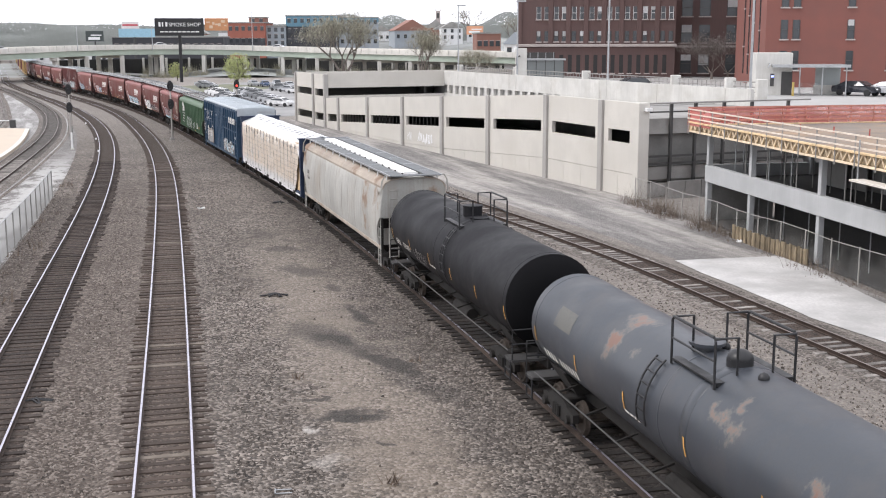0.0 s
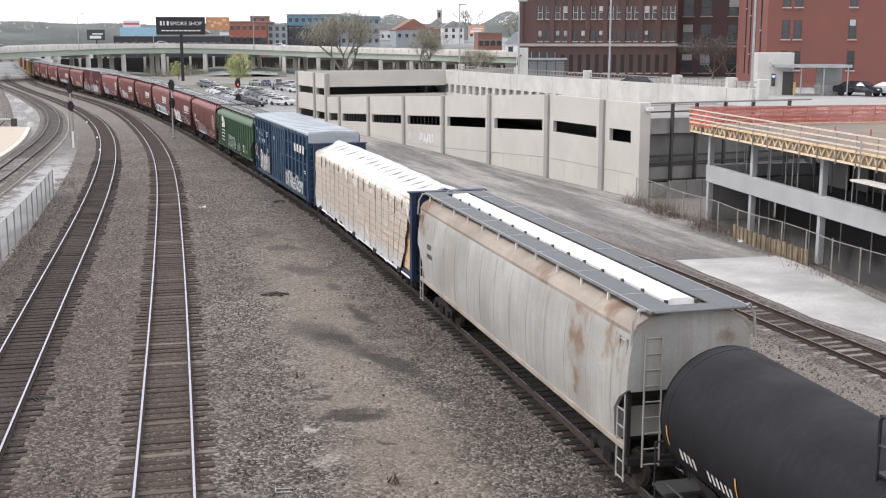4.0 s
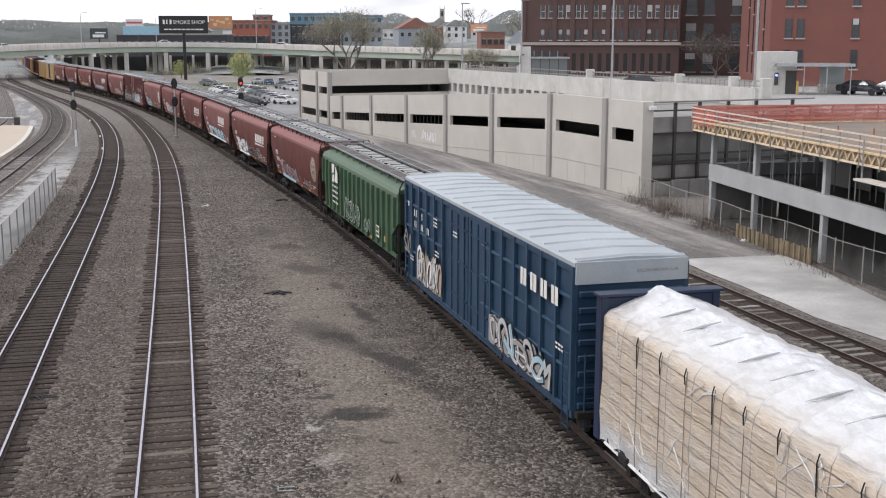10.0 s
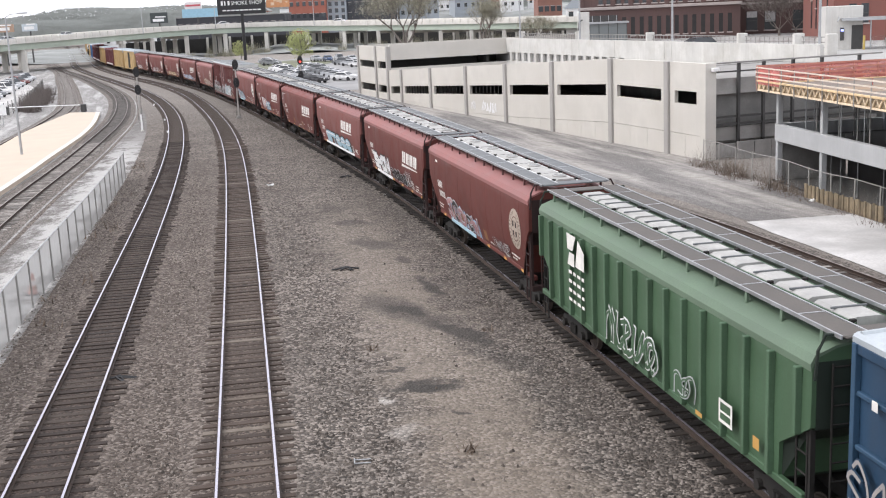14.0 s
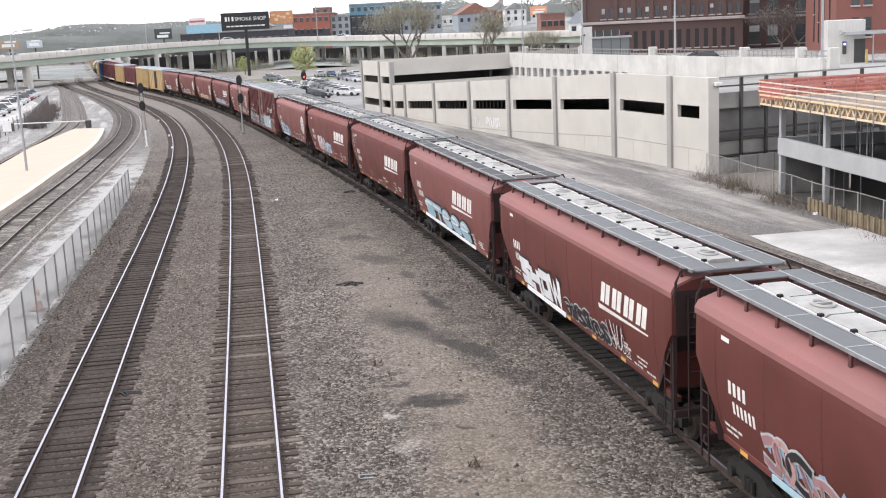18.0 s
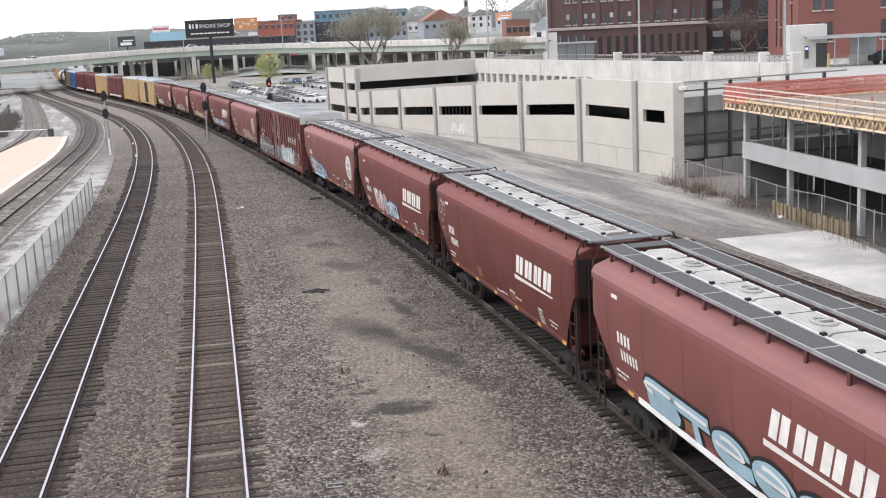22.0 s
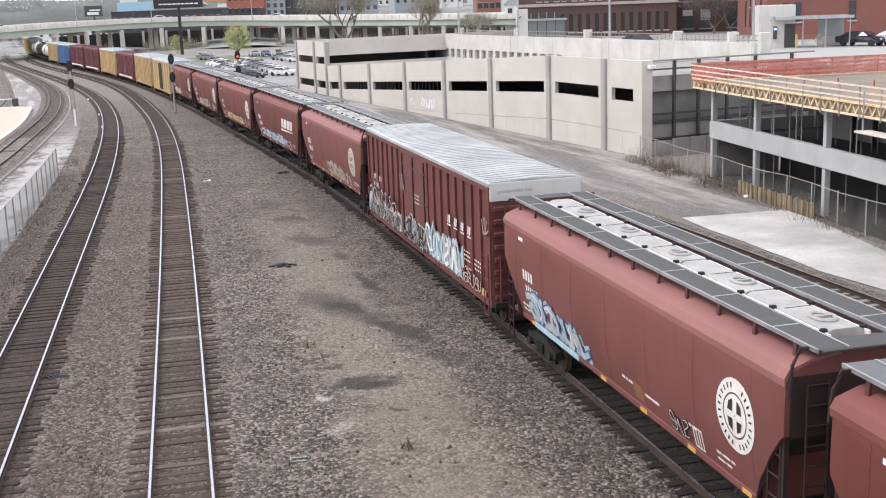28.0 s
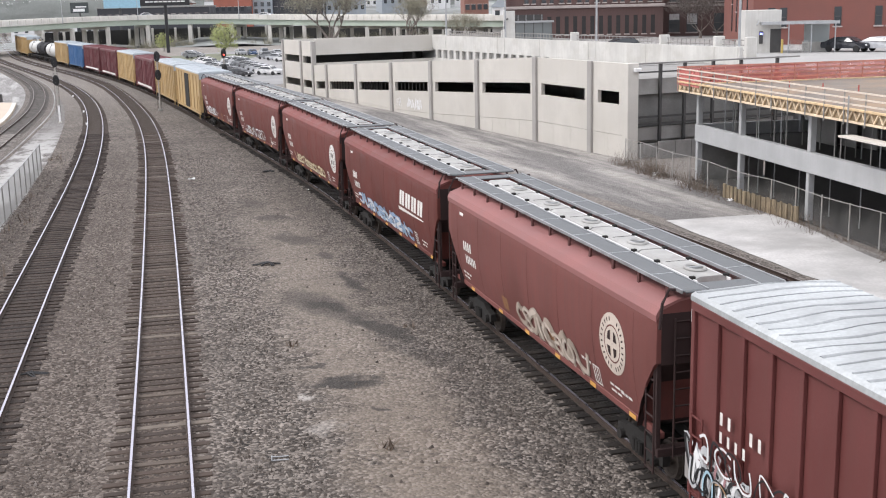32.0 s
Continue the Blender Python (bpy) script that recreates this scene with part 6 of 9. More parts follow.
# ---- trees near the garage ----
def tree(label, at, height, spread, crown_mat, seed, leaf=0.3, leaves=900, levels=4, fork=0.22, limb=0.021):
    r = random.Random(seed)
    t = thing("tree", label, "tree", "", at)
    limbs, tips = Shape(), []

    def grow(p, d, ln, rad, lev):
        pts, rs_ = [p], [rad]
        q, dd = Vector(p), Vector(d)
        for k in range(3):
            dd = (dd + Vector((r.uniform(-0.25, 0.25), r.uniform(-0.25, 0.25), r.uniform(-0.05, 0.15)))).normalized()
            q = q + dd * (ln / 3)
            pts.append(tuple(q))
            rs_.append(rad * (1 - 0.2 * (k + 1)))
        limbs.tube(pts, rs_, 6 if lev < 2 else 4, False)
        if lev >= levels:
            tips.append(q)
            return
        if lev >= levels - 2:
            tips.extend((q, Vector(pts[2])))
        for k in range(r.choice((3, 3, 4))):
            a = r.uniform(0, 6.28)
            side = Vector((math.cos(a), math.sin(a), r.uniform(0.0, 0.5))) * spread
            grow(tuple(q), (dd + side).normalized(), ln * r.uniform(0.55, 0.8), rad * 0.5, lev + 1)

    trunk = Shape().tube([(0, 0, -0.2), (0.05, 0, height * fork * 0.5), (0, 0.05, height * fork)], [height * 0.03, height * 0.024, height * 0.02], 8)
    part("trunk", trunk, M_BARK, t)
    for k in range(4):
        a = k * 1.57 + r.uniform(-0.4, 0.4)
        grow((0, 0.05, height * fork * 0.95), (math.cos(a) * spread, math.sin(a) * spread, 0.8), height * 0.3, height * limb, 1)
    part("branching", limbs, M_BARK, t, "grey branching limbs")
    cr = Shape()
    leafy = crown_mat is M_SPRING
    for _ in range(leaves):
        if leafy:                          # hanging sprays through an uneven, upright crown
            v = Vector((r.gauss(0, 1), r.gauss(0, 1), r.gauss(0, 1))).normalized() * r.random() ** 0.45
            k = 0.8 + 0.35 * noise.noise(v * 2.2 + Vector((seed, 0, 0)))
            c = Vector((v.x * height * 0.5 * k, v.y * height * 0.5 * k, height * (0.53 + 0.48 * v.z * k)))
            if noise.noise(c * (9.0 / height)) < -0.02:
                continue
        else:
            c = r.choice(tips) + Vector((r.gauss(0, 0.6), r.gauss(0, 0.6), r.gauss(0, 0.5))) * (height * 0.1)
        a, b = r.uniform(0, 6.28), r.uniform(-1, 1)
        u = Vector((math.cos(a), math.sin(a), b * 0.5)) * leaf * r.uniform(0.3, 0.8)
        w = Vector((-math.sin(a) * b * 0.5, math.cos(a) * b * 0.5, 1)) * leaf * r.uniform(0.6, 1.6)
        if not leafy:                      # bare twigs with a few buds
            w = Vector((math.cos(a) * 0.6, math.sin(a) * 0.6, r.uniform(-1.0, 0.8))) * r.uniform(0.4, 1.2) * height * 0.06
            u = Vector((-math.sin(a), math.cos(a), 0)) * r.uniform(0.02, 0.05)
        k0 = len(cr.v)
        cr.v.extend([tuple(c - u), tuple(c + w * 0.6), tuple(c + u), tuple(c - w * 0.6)])
        cr.f.append((k0, k0 + 1, k0 + 2, k0 + 3))
    part("crown", cr, crown_mat, t, "loose crown of small fresh leaves")
    return t


tree("rounded tree in fresh yellow-green leaf beside the lot", pose(-47, 263.85, 0), 8.4, 0.6, M_SPRING, 3, 0.17, 9000, 3, 0.16)
tree("small yellow-green shrubby tree by the overpass", pose(-70, 304.1, 0), 5.2, 0.6, M_SPRING, 4, 0.2, 3500, 3, 0.25)
tree("large bare spreading tree with first buds", pose(-22.6, 263.85, 0), 17.5, 0.72, M_BUD, 8, 0.12, 13000, 5, 0.16)
tree("bare spreading tree behind the garage", pose(-4.5, 279.5, 0), 13.5, 0.7, M_BUD, 9, 0.13, 9000, 5, 0.16)
tree("bare street tree beside the garage", pose(8.0, 275.03, 0), 9.0, 0.8, M_BUD, 10, 0.12, 7000, 4, 0.22)
tree("thin bare tree before the brick wing", pose(36.5, 155.4, 5.3), 7.0, 0.8, M_TWIG, 11, 0.1, 3500, 5, 0.12, 0.01)
tree("small bare tree before the brick wing", pose(39.5, 158.76, 5.3), 6.5, 0.8, M_TWIG, 12, 0.1, 3000, 5, 0.12, 0.01)
tree("budding tree among the houses", pose(24, 368.94, 6), 13, 0.7, M_BUD, 14, 0.3, 1500, 4, 0.22)
tree("pale budding tree on the slope", pose(14, 581.36, 9), 19, 0.7, M_BUD, 15, 0.5, 1500, 4, 0.2)
gr = Shape()
gr.prism([(-40, 239.25), (-58, 234.78), (-66, 263.85), (-52, 279.5), (-38, 263.85)], "z", -0.2, 0.05)
setting("grass_island", gr, M_GRASS, "green grass island at the edge of the lot", "grass")

# scrub under and beyond the overpass
scrub = Shape()
r7 = random.Random(17)
for i in range(420):
    k = r7.randrange(len(ol))
    o = r7.choice((r7.uniform(-20, -16), r7.uniform(-20, -16), r7.uniform(2, 9)))
    p = beside(ol, o)[k]
    if not (-92 < p[0] < 20) or min(np.min(np.hypot(q[:, 0] - p[0], q[:, 1] - p[1])) for q in tr_lines) < 6:
        continue
    s7 = tuft_shape(r7, 90, r7.uniform(0.8, 1.6), r7.uniform(1.5, 4.2), (p[0], p[1], 0.0), 0.35, 1.4)
    scrub.add(s7.v, s7.f)
setting("scrub_thicket", scrub, M_BUD, "grey-brown budding scrub along the overpass", "bushes", kind="stuff")

# ---- freight train ----
M_UNDER = surf("underframe_grime", (0.016, 0.014, 0.0125), 0.9, 0, 0.3, 2, 20, 0.2)
M_WHEEL = surf("wheel_steel", (0.075, 0.06, 0.05), 0.7, 0.4, 0.3, 4, 30, 0.1)
M_GRATE = surf("roof_grating", (0.135, 0.143, 0.148), 0.7, 0.1, 0.12, 2, 50, 0.3)
M_GRATE_DK = surf("dark_roof_grating", (0.07, 0.071, 0.072), 0.75, 0.1, 0.2, 2, 50, 0.4)
M_HATCH = surf("hatch_covers", (0.37, 0.365, 0.35), 0.65, 0, 0.18, 1.5, 15, 0.1, stain=((0.24, 0.23, 0.215), 0.6, 1.2))
M_RED = surf("mineral_red_paint", (0.138, 0.041, 0.034), 0.6, 0, 0.16, 0.45, 20, 0.06, 0.004, stain=((0.13, 0.042, 0.036), 0.6, 0.4), streak=((0.1, 0.04, 0.034), 0.6), rand=0.14)
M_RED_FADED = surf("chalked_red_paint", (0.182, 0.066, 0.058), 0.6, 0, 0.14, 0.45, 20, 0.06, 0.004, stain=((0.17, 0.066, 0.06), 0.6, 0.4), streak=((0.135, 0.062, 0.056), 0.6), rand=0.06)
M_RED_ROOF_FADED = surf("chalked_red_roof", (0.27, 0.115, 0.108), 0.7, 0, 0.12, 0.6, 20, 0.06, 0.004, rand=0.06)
M_RED_ROOF = surf("faded_red_roof", (0.205, 0.074, 0.067), 0.65, 0, 0.12, 0.6, 20, 0.06, 0.004, rand=0.08)
for m in (M_RED, M_RED_FADED, M_RED_ROOF):          # old paint with little gloss left
    m.node_tree.nodes["Principled BSDF"].inputs["Specular IOR Level"].default_value = 0.22
M_RED_POST = surf("walkway_post_red", (0.09, 0.03, 0.027), 0.7, 0, 0.2, 1, 20, 0.05)
# shade in the gaps between cars is put into this end colour
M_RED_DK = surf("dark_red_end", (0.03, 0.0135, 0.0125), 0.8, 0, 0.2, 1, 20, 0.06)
M_GRAYHOP = surf("weathered_grey_paint", (0.39, 0.385, 0.36), 0.65, 0, 0.18, 0.5, 20, 0.06, 0.004, stain=((0.29, 0.25, 0.205), 0.6, 0.35), streak=((0.23, 0.185, 0.145), 0.4))
M_GRAYROOF = surf("dusty_tan_shoulder", (0.36, 0.31, 0.26), 0.8, 0, 0.2, 0.8, 20, 0.06, 0.004, stain=((0.22, 0.15, 0.11), 0.6, 0.6))
M_GREEN = surf("hopper_green_paint", (0.052, 0.105, 0.055), 0.6, 0, 0.14, 0.6, 20, 0.06, 0.004, streak=((0.05, 0.09, 0.045), 0.5))
M_GREEN_POST = surf("chalked_green_paint", (0.07, 0.132, 0.075), 0.65, 0, 0.16, 0.6, 20, 0.06, 0.004, streak=((0.05, 0.06, 0.04), 0.4))
# green car ends, darkened in colour for that same shade
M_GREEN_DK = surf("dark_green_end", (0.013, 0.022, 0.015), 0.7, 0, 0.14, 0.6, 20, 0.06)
M_GREEN_LT = surf("faded_green_paint", (0.12, 0.175, 0.12), 0.7, 0, 0.14, 0.6, 20, 0.06, 0.004)
M_BLUE = surf("boxcar_blue_paint", (0.015, 0.046, 0.092), 0.5, 0, 0.15, 0.6, 20, 0.06, 0.004, streak=((0.03, 0.045, 0.07), 0.45))
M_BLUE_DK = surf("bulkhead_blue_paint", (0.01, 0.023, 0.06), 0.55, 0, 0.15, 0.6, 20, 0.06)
M_BROWN = surf("boxcar_red_paint", (0.132, 0.036, 0.033), 0.6, 0, 0.12, 0.6, 20, 0.06, 0.004, streak=((0.12, 0.045, 0.038), 0.5))
M_ROOFWAVE = surf("grimy_zinc_roof", (0.44, 0.46, 0.465), 0.5, 0.15, 0.25, 0.5, 12, 0.1, stain=((0.29, 0.3, 0.31), 0.7, 0.7))
M_ROOFLINE = surf("dirty_roof_corrugation", (0.28, 0.295, 0.3), 0.6, 0.1, 0.35, 0.5, 12, 0.1)
M_ROOFZINC = surf("zinc_roof", (0.415, 0.455, 0.485), 0.45, 0.1, 0.14, 0.5, 12, 0.1, stain=((0.42, 0.44, 0.46), 0.5, 0.7))
M_ROOFRIB = surf("weathered_roof_seam", (0.4, 0.44, 0.47), 0.55, 0.1, 0.2, 0.5, 12, 0.1)
M_YELLOW = surf("boxcar_yellow_paint", (0.43, 0.3, 0.14), 0.6, 0, 0.14, 0.5, 15, 0.05, streak=((0.3, 0.18, 0.07), 0.6), rand=0.1)
M_MAROON = surf("boxcar_maroon_paint", (0.13, 0.03, 0.035), 0.6, 0, 0.14, 0.5, 15, 0.05, streak=((0.08, 0.03, 0.03), 0.5))
M_BLUE_LT = surf("boxcar_bright_blue_paint", (0.04, 0.12, 0.27), 0.6, 0, 0.14, 0.5, 15, 0.05)
M_TANKGREY = surf("tank_slate_paint", (0.043, 0.049, 0.06), 0.45, 0, 0.14, 0.4, 18, 0.05, 0.004, stain=((0.085, 0.075, 0.07), 0.4, 0.45), streak=((0.045, 0.047, 0.052), 0.7))
def rusted(m, col, pale, scale, lo, hi, spots):
    """Breaks of rust with a pale burnt rim, where the paint has failed: spots of (place, reach)."""
    n, l = m.node_tree.nodes, m.node_tree.links
    bsdf = n["Principled BSDF"]
    was = bsdf.inputs["Base Color"].links[0].from_socket
    vec = n.new("ShaderNodeTexCoord").outputs["Object"]
    near = None
    for at, reach in spots:
        d = n.new("ShaderNodeVectorMath")
        d.operation = "DISTANCE"
        d.inputs[1].default_value = at
        l.new(vec, d.inputs[0])
        k = n.new("ShaderNodeMapRange")
        k.inputs[1].default_value, k.inputs[2].default_value, k.inputs[3].default_value, k.inputs[4].default_value = 0.0, reach, 0.22, -0.12
        k.clamp = False
        l.new(d.outputs["Value"], k.inputs[0])
        if near is None:
            near = k.outputs[0]
        else:
            x = n.new("ShaderNodeMath")
            x.operation = "MAXIMUM"
            l.new(near, x.inputs[0])
            l.new(k.outputs[0], x.inputs[1])
            near = x.outputs[0]
    _, raw = noise_fac(n, l, vec, scale, 9, 0.62)
    add = n.new("ShaderNodeMath")
    add.operation = "ADD"
    l.new(raw, add.inputs[0])
    l.new(near, add.inputs[1])
    out = []
    for a, b in ((lo, hi), (lo - 0.07, hi - 0.04)):
        r = n.new("ShaderNodeMapRange")
        r.inputs[1].default_value, r.inputs[2].default_value = a, b
        l.new(add.outputs[0], r.inputs[0])
        out.append(r.outputs[0])
    c1 = mix(n, l, times(n, l, out[1], 0.6), was, (*pale, 1))
    l.new(mix(n, l, times(n, l, out[0], 0.85), c1, (*col, 1)), bsdf.inputs["Base Color"])


rusted(M_TANKGREY, (0.16, 0.075, 0.05), (0.2, 0.175, 0.145), 1.6, 0.56, 0.64, (((-1.1, 2.85, 3.62), 0.75), ((-0.5, 2.7, 4.05), 0.7), ((-1.2, 1.6, 3.55), 0.4), ((-1.15, -2.95, 3.55), 0.8), ((0.9, 4.5, 3.7), 0.9), ((-1.4, -6.3, 3.0), 0.6)))
rusted(M_GRAYHOP, (0.2, 0.125, 0.08), (0.29, 0.225, 0.165), 1.3, 0.55, 0.72, (((-1.55, -6.9, 3.3), 1.3), ((-1.6, -7.0, 2.2), 0.9), ((-1.5, -8.9, 3.5), 1.0), ((-1.5, 9.3, 3.7), 1.1), ((-1.6, -6.8, 4.0), 0.8), ((0.8, -9.8, 3.9), 0.7)))
rusted(M_GRAYROOF, (0.2, 0.125, 0.085), (0.31, 0.25, 0.195), 1.1, 0.54, 0.7, (((-1.3, 9.2, 4.3), 1.6), ((-1.3, -8.6, 4.3), 1.6), ((-1.3, -4.0, 4.3), 1.2)))
M_TANKBLACK = surf("tank_black_paint", (0.0098, 0.0098, 0.0125), 0.62, 0, 0.2, 0.5, 18, 0.05, 0.004, streak=((0.022, 0.021, 0.02), 0.5))
M_TANKBLACK.node_tree.nodes["Principled BSDF"].inputs["Specular IOR Level"].default_value = 0.22
# darker black for tank ends: the shade on them, put into the colour
M_HEAD = surf("head_shade_black", (0.006, 0.006, 0.007), 0.75, 0, 0.2, 0.8, 18, 0.05)
M_HEAD.node_tree.nodes["Principled BSDF"].inputs["Specular IOR Level"].default_value = 0.1
M_TANKWHITE = surf("tank_pale_paint", (0.55, 0.55, 0.53), 0.5, 0, 0.1, 0.5, 18, 0.05)
M_DECAL = surf("stencil_white", (0.72, 0.7, 0.66), 0.7, 0, 0.1, 3, 30, 0.0)
M_REFLECT = surf("yellow_reflector", (0.62, 0.33, 0.08), 0.5, 0, 0.1, 3, 30, 0.0)
G_WHITE, G_BLACK = paint((0.74, 0.74, 0.74), 0.6, "spray_white"), paint((0.02, 0.02, 0.022), 0.6, "spray_black")
G_NAVY, G_FADE = paint((0.07, 0.13, 0.27), 0.6, "spray_navy"), paint((0.4, 0.33, 0.27), 0.7, "faded_emblem")
G_PALE = paint((0.56, 0.48, 0.41), 0.7, "pale_faded_spray")
G_GREY = paint((0.3, 0.28, 0.27), 0.6, "spray_grey")
G_SILVER, G_ICE, G_MAUVE = paint((0.5, 0.51, 0.52), 0.5, "spray_silver"), paint((0.34, 0.5, 0.58), 0.55, "spray_ice_blue"), paint((0.36, 0.2, 0.21), 0.6, "spray_mauve")
G_TEAL, G_PINK, G_BLUE, G_TAN, G_CREAM = paint((0.36, 0.52, 0.56), 0.6, "spray_teal"), paint((0.5, 0.3, 0.29), 0.6, "spray_pink"), paint((0.3, 0.42, 0.58), 0.6, "spray_blue"), paint((0.36, 0.23, 0.12), 0.6, "spray_tan"), paint((0.72, 0.64, 0.45), 0.6, "spray_cream")
WR = 0.457


def wheelset_mesh():
    sh = Shape()
    n = 20
    ring = lambda x, r: [(x, r * math.cos(2 * math.pi * j / n), r * math.sin(2 * math.pi * j / n)) for j in range(n)]
    for sgn in (-1, 1):
        sh.loft([ring(sgn * x, r) for x, r in ((0.61, 0.2), (0.63, 0.36), (0.625, WR + 0.025), (0.655, WR + 0.025), (0.66, WR), (0.76, WR - 0.01), (0.76, 0.38), (0.72, 0.34), (0.72, 0.14), (0.84, 0.12))], True, True)
    sh.loft([ring(-1.08, 0.085), ring(1.08, 0.085)], True, True)
    return sh.mesh("wheelset", M_WHEEL)


WHEELSET = wheelset_mesh()
FRAME_MESH = Shape().prism([(-1.2, 0.42), (-1.2, 0.66), (-0.75, 0.72), (-0.45, 0.86), (0.45, 0.86), (0.75, 0.72), (1.2, 0.66), (1.2, 0.42), (0.95, 0.38), (0.66, 0.46), (0.38, 0.24), (-0.38, 0.24), (-0.66, 0.46), (-0.95, 0.38)], "x", -0.09, 0.09)
for sy in (-0.16, 0.0, 0.16):
    FRAME_MESH.tube([(-0.13, sy, 0.32), (-0.13, sy, 0.62)], 0.07, 8)
for sy in (-0.89, 0.89):
    FRAME_MESH.tube([(-0.2, sy, WR), (0.0, sy, WR)], 0.13, 10)
FRAME_MESH = FRAME_MESH.mesh("side_frame", M_UNDER)
BOLSTER = Shape().box(-0.95, 0.95, -0.2, 0.2, 0.45, 0.82, 0.04).mesh("truck", M_UNDER)


def mesh_part(name, me, parent, loc=(0, 0, 0)):
    ob = new(name, me)
    ob.parent = parent
    ob.location = loc
    return ob


def trucks(car, centre):
    for y in (-centre, centre):
        t = mesh_part("truck", BOLSTER, car, (0, y, 0))
        mesh_part("side_frame", FRAME_MESH, t, (-0.98, 0, 0))
        o = mesh_part("side_frame", FRAME_MESH, t, (0.98, 0, 0))
        o.rotation_euler = (0, 0, math.pi)
        for wy in (-0.89, 0.89):
            mesh_part("wheelset", WHEELSET, t, (0, wy, WR))


def couplers(car, half):
    for sgn in (-1, 1):
        sh = Shape().box(-0.1, 0.1, min(sgn * (half - 1.0), sgn * half), max(sgn * (half - 1.0), sgn * half), 0.72, 0.92, 0.02)
        sh.box(-0.16, 0.16, min(sgn * (half - 0.28), sgn * (half - 0.005)), max(sgn * (half - 0.28), sgn * (half - 0.005)), 0.64, 0.98, 0.04)
        sh.tube([(0.35, sgn * (half - 0.9), 0.75), (0.4, sgn * (half - 0.4), 0.5), (0.25, sgn * (half - 0.02), 0.42)], 0.03, 5)
        part("coupler", sh, M_UNDER, car)


def ladder(car, x, y, z0, z1, w, mat, along_y=True, name="ladder"):
    sh = Shape()
    ends = [(x, y - w / 2), (x, y + w / 2)] if along_y else [(x - w / 2, y), (x + w / 2, y)]
    for a, b in ends:
        sh.tube([(a, b, z0), (a, b, z1)], 0.025, 5)
    k = max(2, int((z1 - z0) / 0.38))
    for i in range(k + 1):
        z = z0 + 0.06 + (z1 - z0 - 0.12) * i / k
        sh.tube([(*ends[0], z), (*ends[1], z)], 0.02, 5)
    part(name, sh, mat, car)


def side_mark(name, car, polys, mat, x, label="", kind=""):
    """Flat painted marks on the side that faces left, each a part; each polygon in (along, height)."""
    groups = [polys] if kind else [[p] for p in polys]
    for g in groups:
        sh = Shape()
        for p in g:
            xs = [x(z) if callable(x) else x for _, z in p]
            sh.add([(-xs[i], y, z) for i, (y, z) in enumerate(p)], [tuple(range(len(p)))])
        ob = part(name, sh, mat, car, label)
        if kind:
            ob["kind"] = kind
    return ob


def bars(y0, z0, widths, h, gap=0.05, lean=0.0):
    """Letter-like bars in a row; y falls along the way the words are read."""
    out, y = [], y0
    for w in widths:
        out.append([(y, z0), (y - w, z0), (y - w - lean, z0 + h), (y - lean, z0 + h)])
        y -= w + gap
    return out


def block_mark(car, y0, z0, x, h=0.6, wide=0.9):
    """A large slanted four-block mark with a tapering rule below it, as on the sides of these cars."""
    lean = 0.16
    for i in range(4):
        y = y0 - wide * i
        side_mark("mark_block", car, bars(y, z0, [wide * 0.34, wide * 0.34], h, wide * 0.08, lean), M_DECAL, x)
    y = y0 - wide * 4
    side_mark("mark_rule", car, [[(y0 + 0.2, z0 - 0.1), (y0 + 0.2, z0 - 0.24), (y + 0.1, z0 - 0.15), (y + 0.05, z0 - 0.1)]], M_DECAL, x, "white tapering rule")


def round_mark(car, y, z, r, x, mat=None):
    mat = mat or M_DECAL
    k = 28
    at = lambda q, i: (y + q * math.cos(2 * math.pi * i / k), z + q * math.sin(2 * math.pi * i / k))
    put = lambda q, d: (-x(q[1]) - d, *q)
    em = part("round_mark", Shape().loft([[put(at(r, i), 0) for i in range(k)], [put(at(r * 0.62, i), 0) for i in range(k)]]), mat, car, "round white painted emblem")
    part("mark_hub", Shape().loft([[put(at(r * 0.57, i), 0) for i in range(k)], [put(at(r * 0.02, i), 0) for i in range(k)]]), mat, em)
    for a in (-1, 1):
        for b in (-1, 1):
            side_mark("mark_field", em, [[(y + a * r * 0.12, z + b * r * 0.1), (y + a * r * 0.36, z + b * r * 0.1), (y + a * r * 0.3, z + b * r * 0.34), (y + a * r * 0.12, z + b * r * 0.44)]], M_RED_DK, lambda zz: x(zz) + 0.012)
    ticks = []
    for j in range(26):
        if j in (6, 7, 19):
            continue
        c, q = 2 * math.pi * (j + 0.5) / 26, 0.028 * r
        ticks.append([(y + (r * m) * math.cos(c) - o * q * math.sin(c), z + (r * m) * math.sin(c) + o * q * math.cos(c)) for m, o in ((0.74, -1), (0.74, 1), (0.88, 1), (0.88, -1))])
    side_mark("ring_lettering", em, ticks, M_RED_DK, lambda zz: x(zz) + 0.008, "dark bars in place of the lettering round it", "stuff")


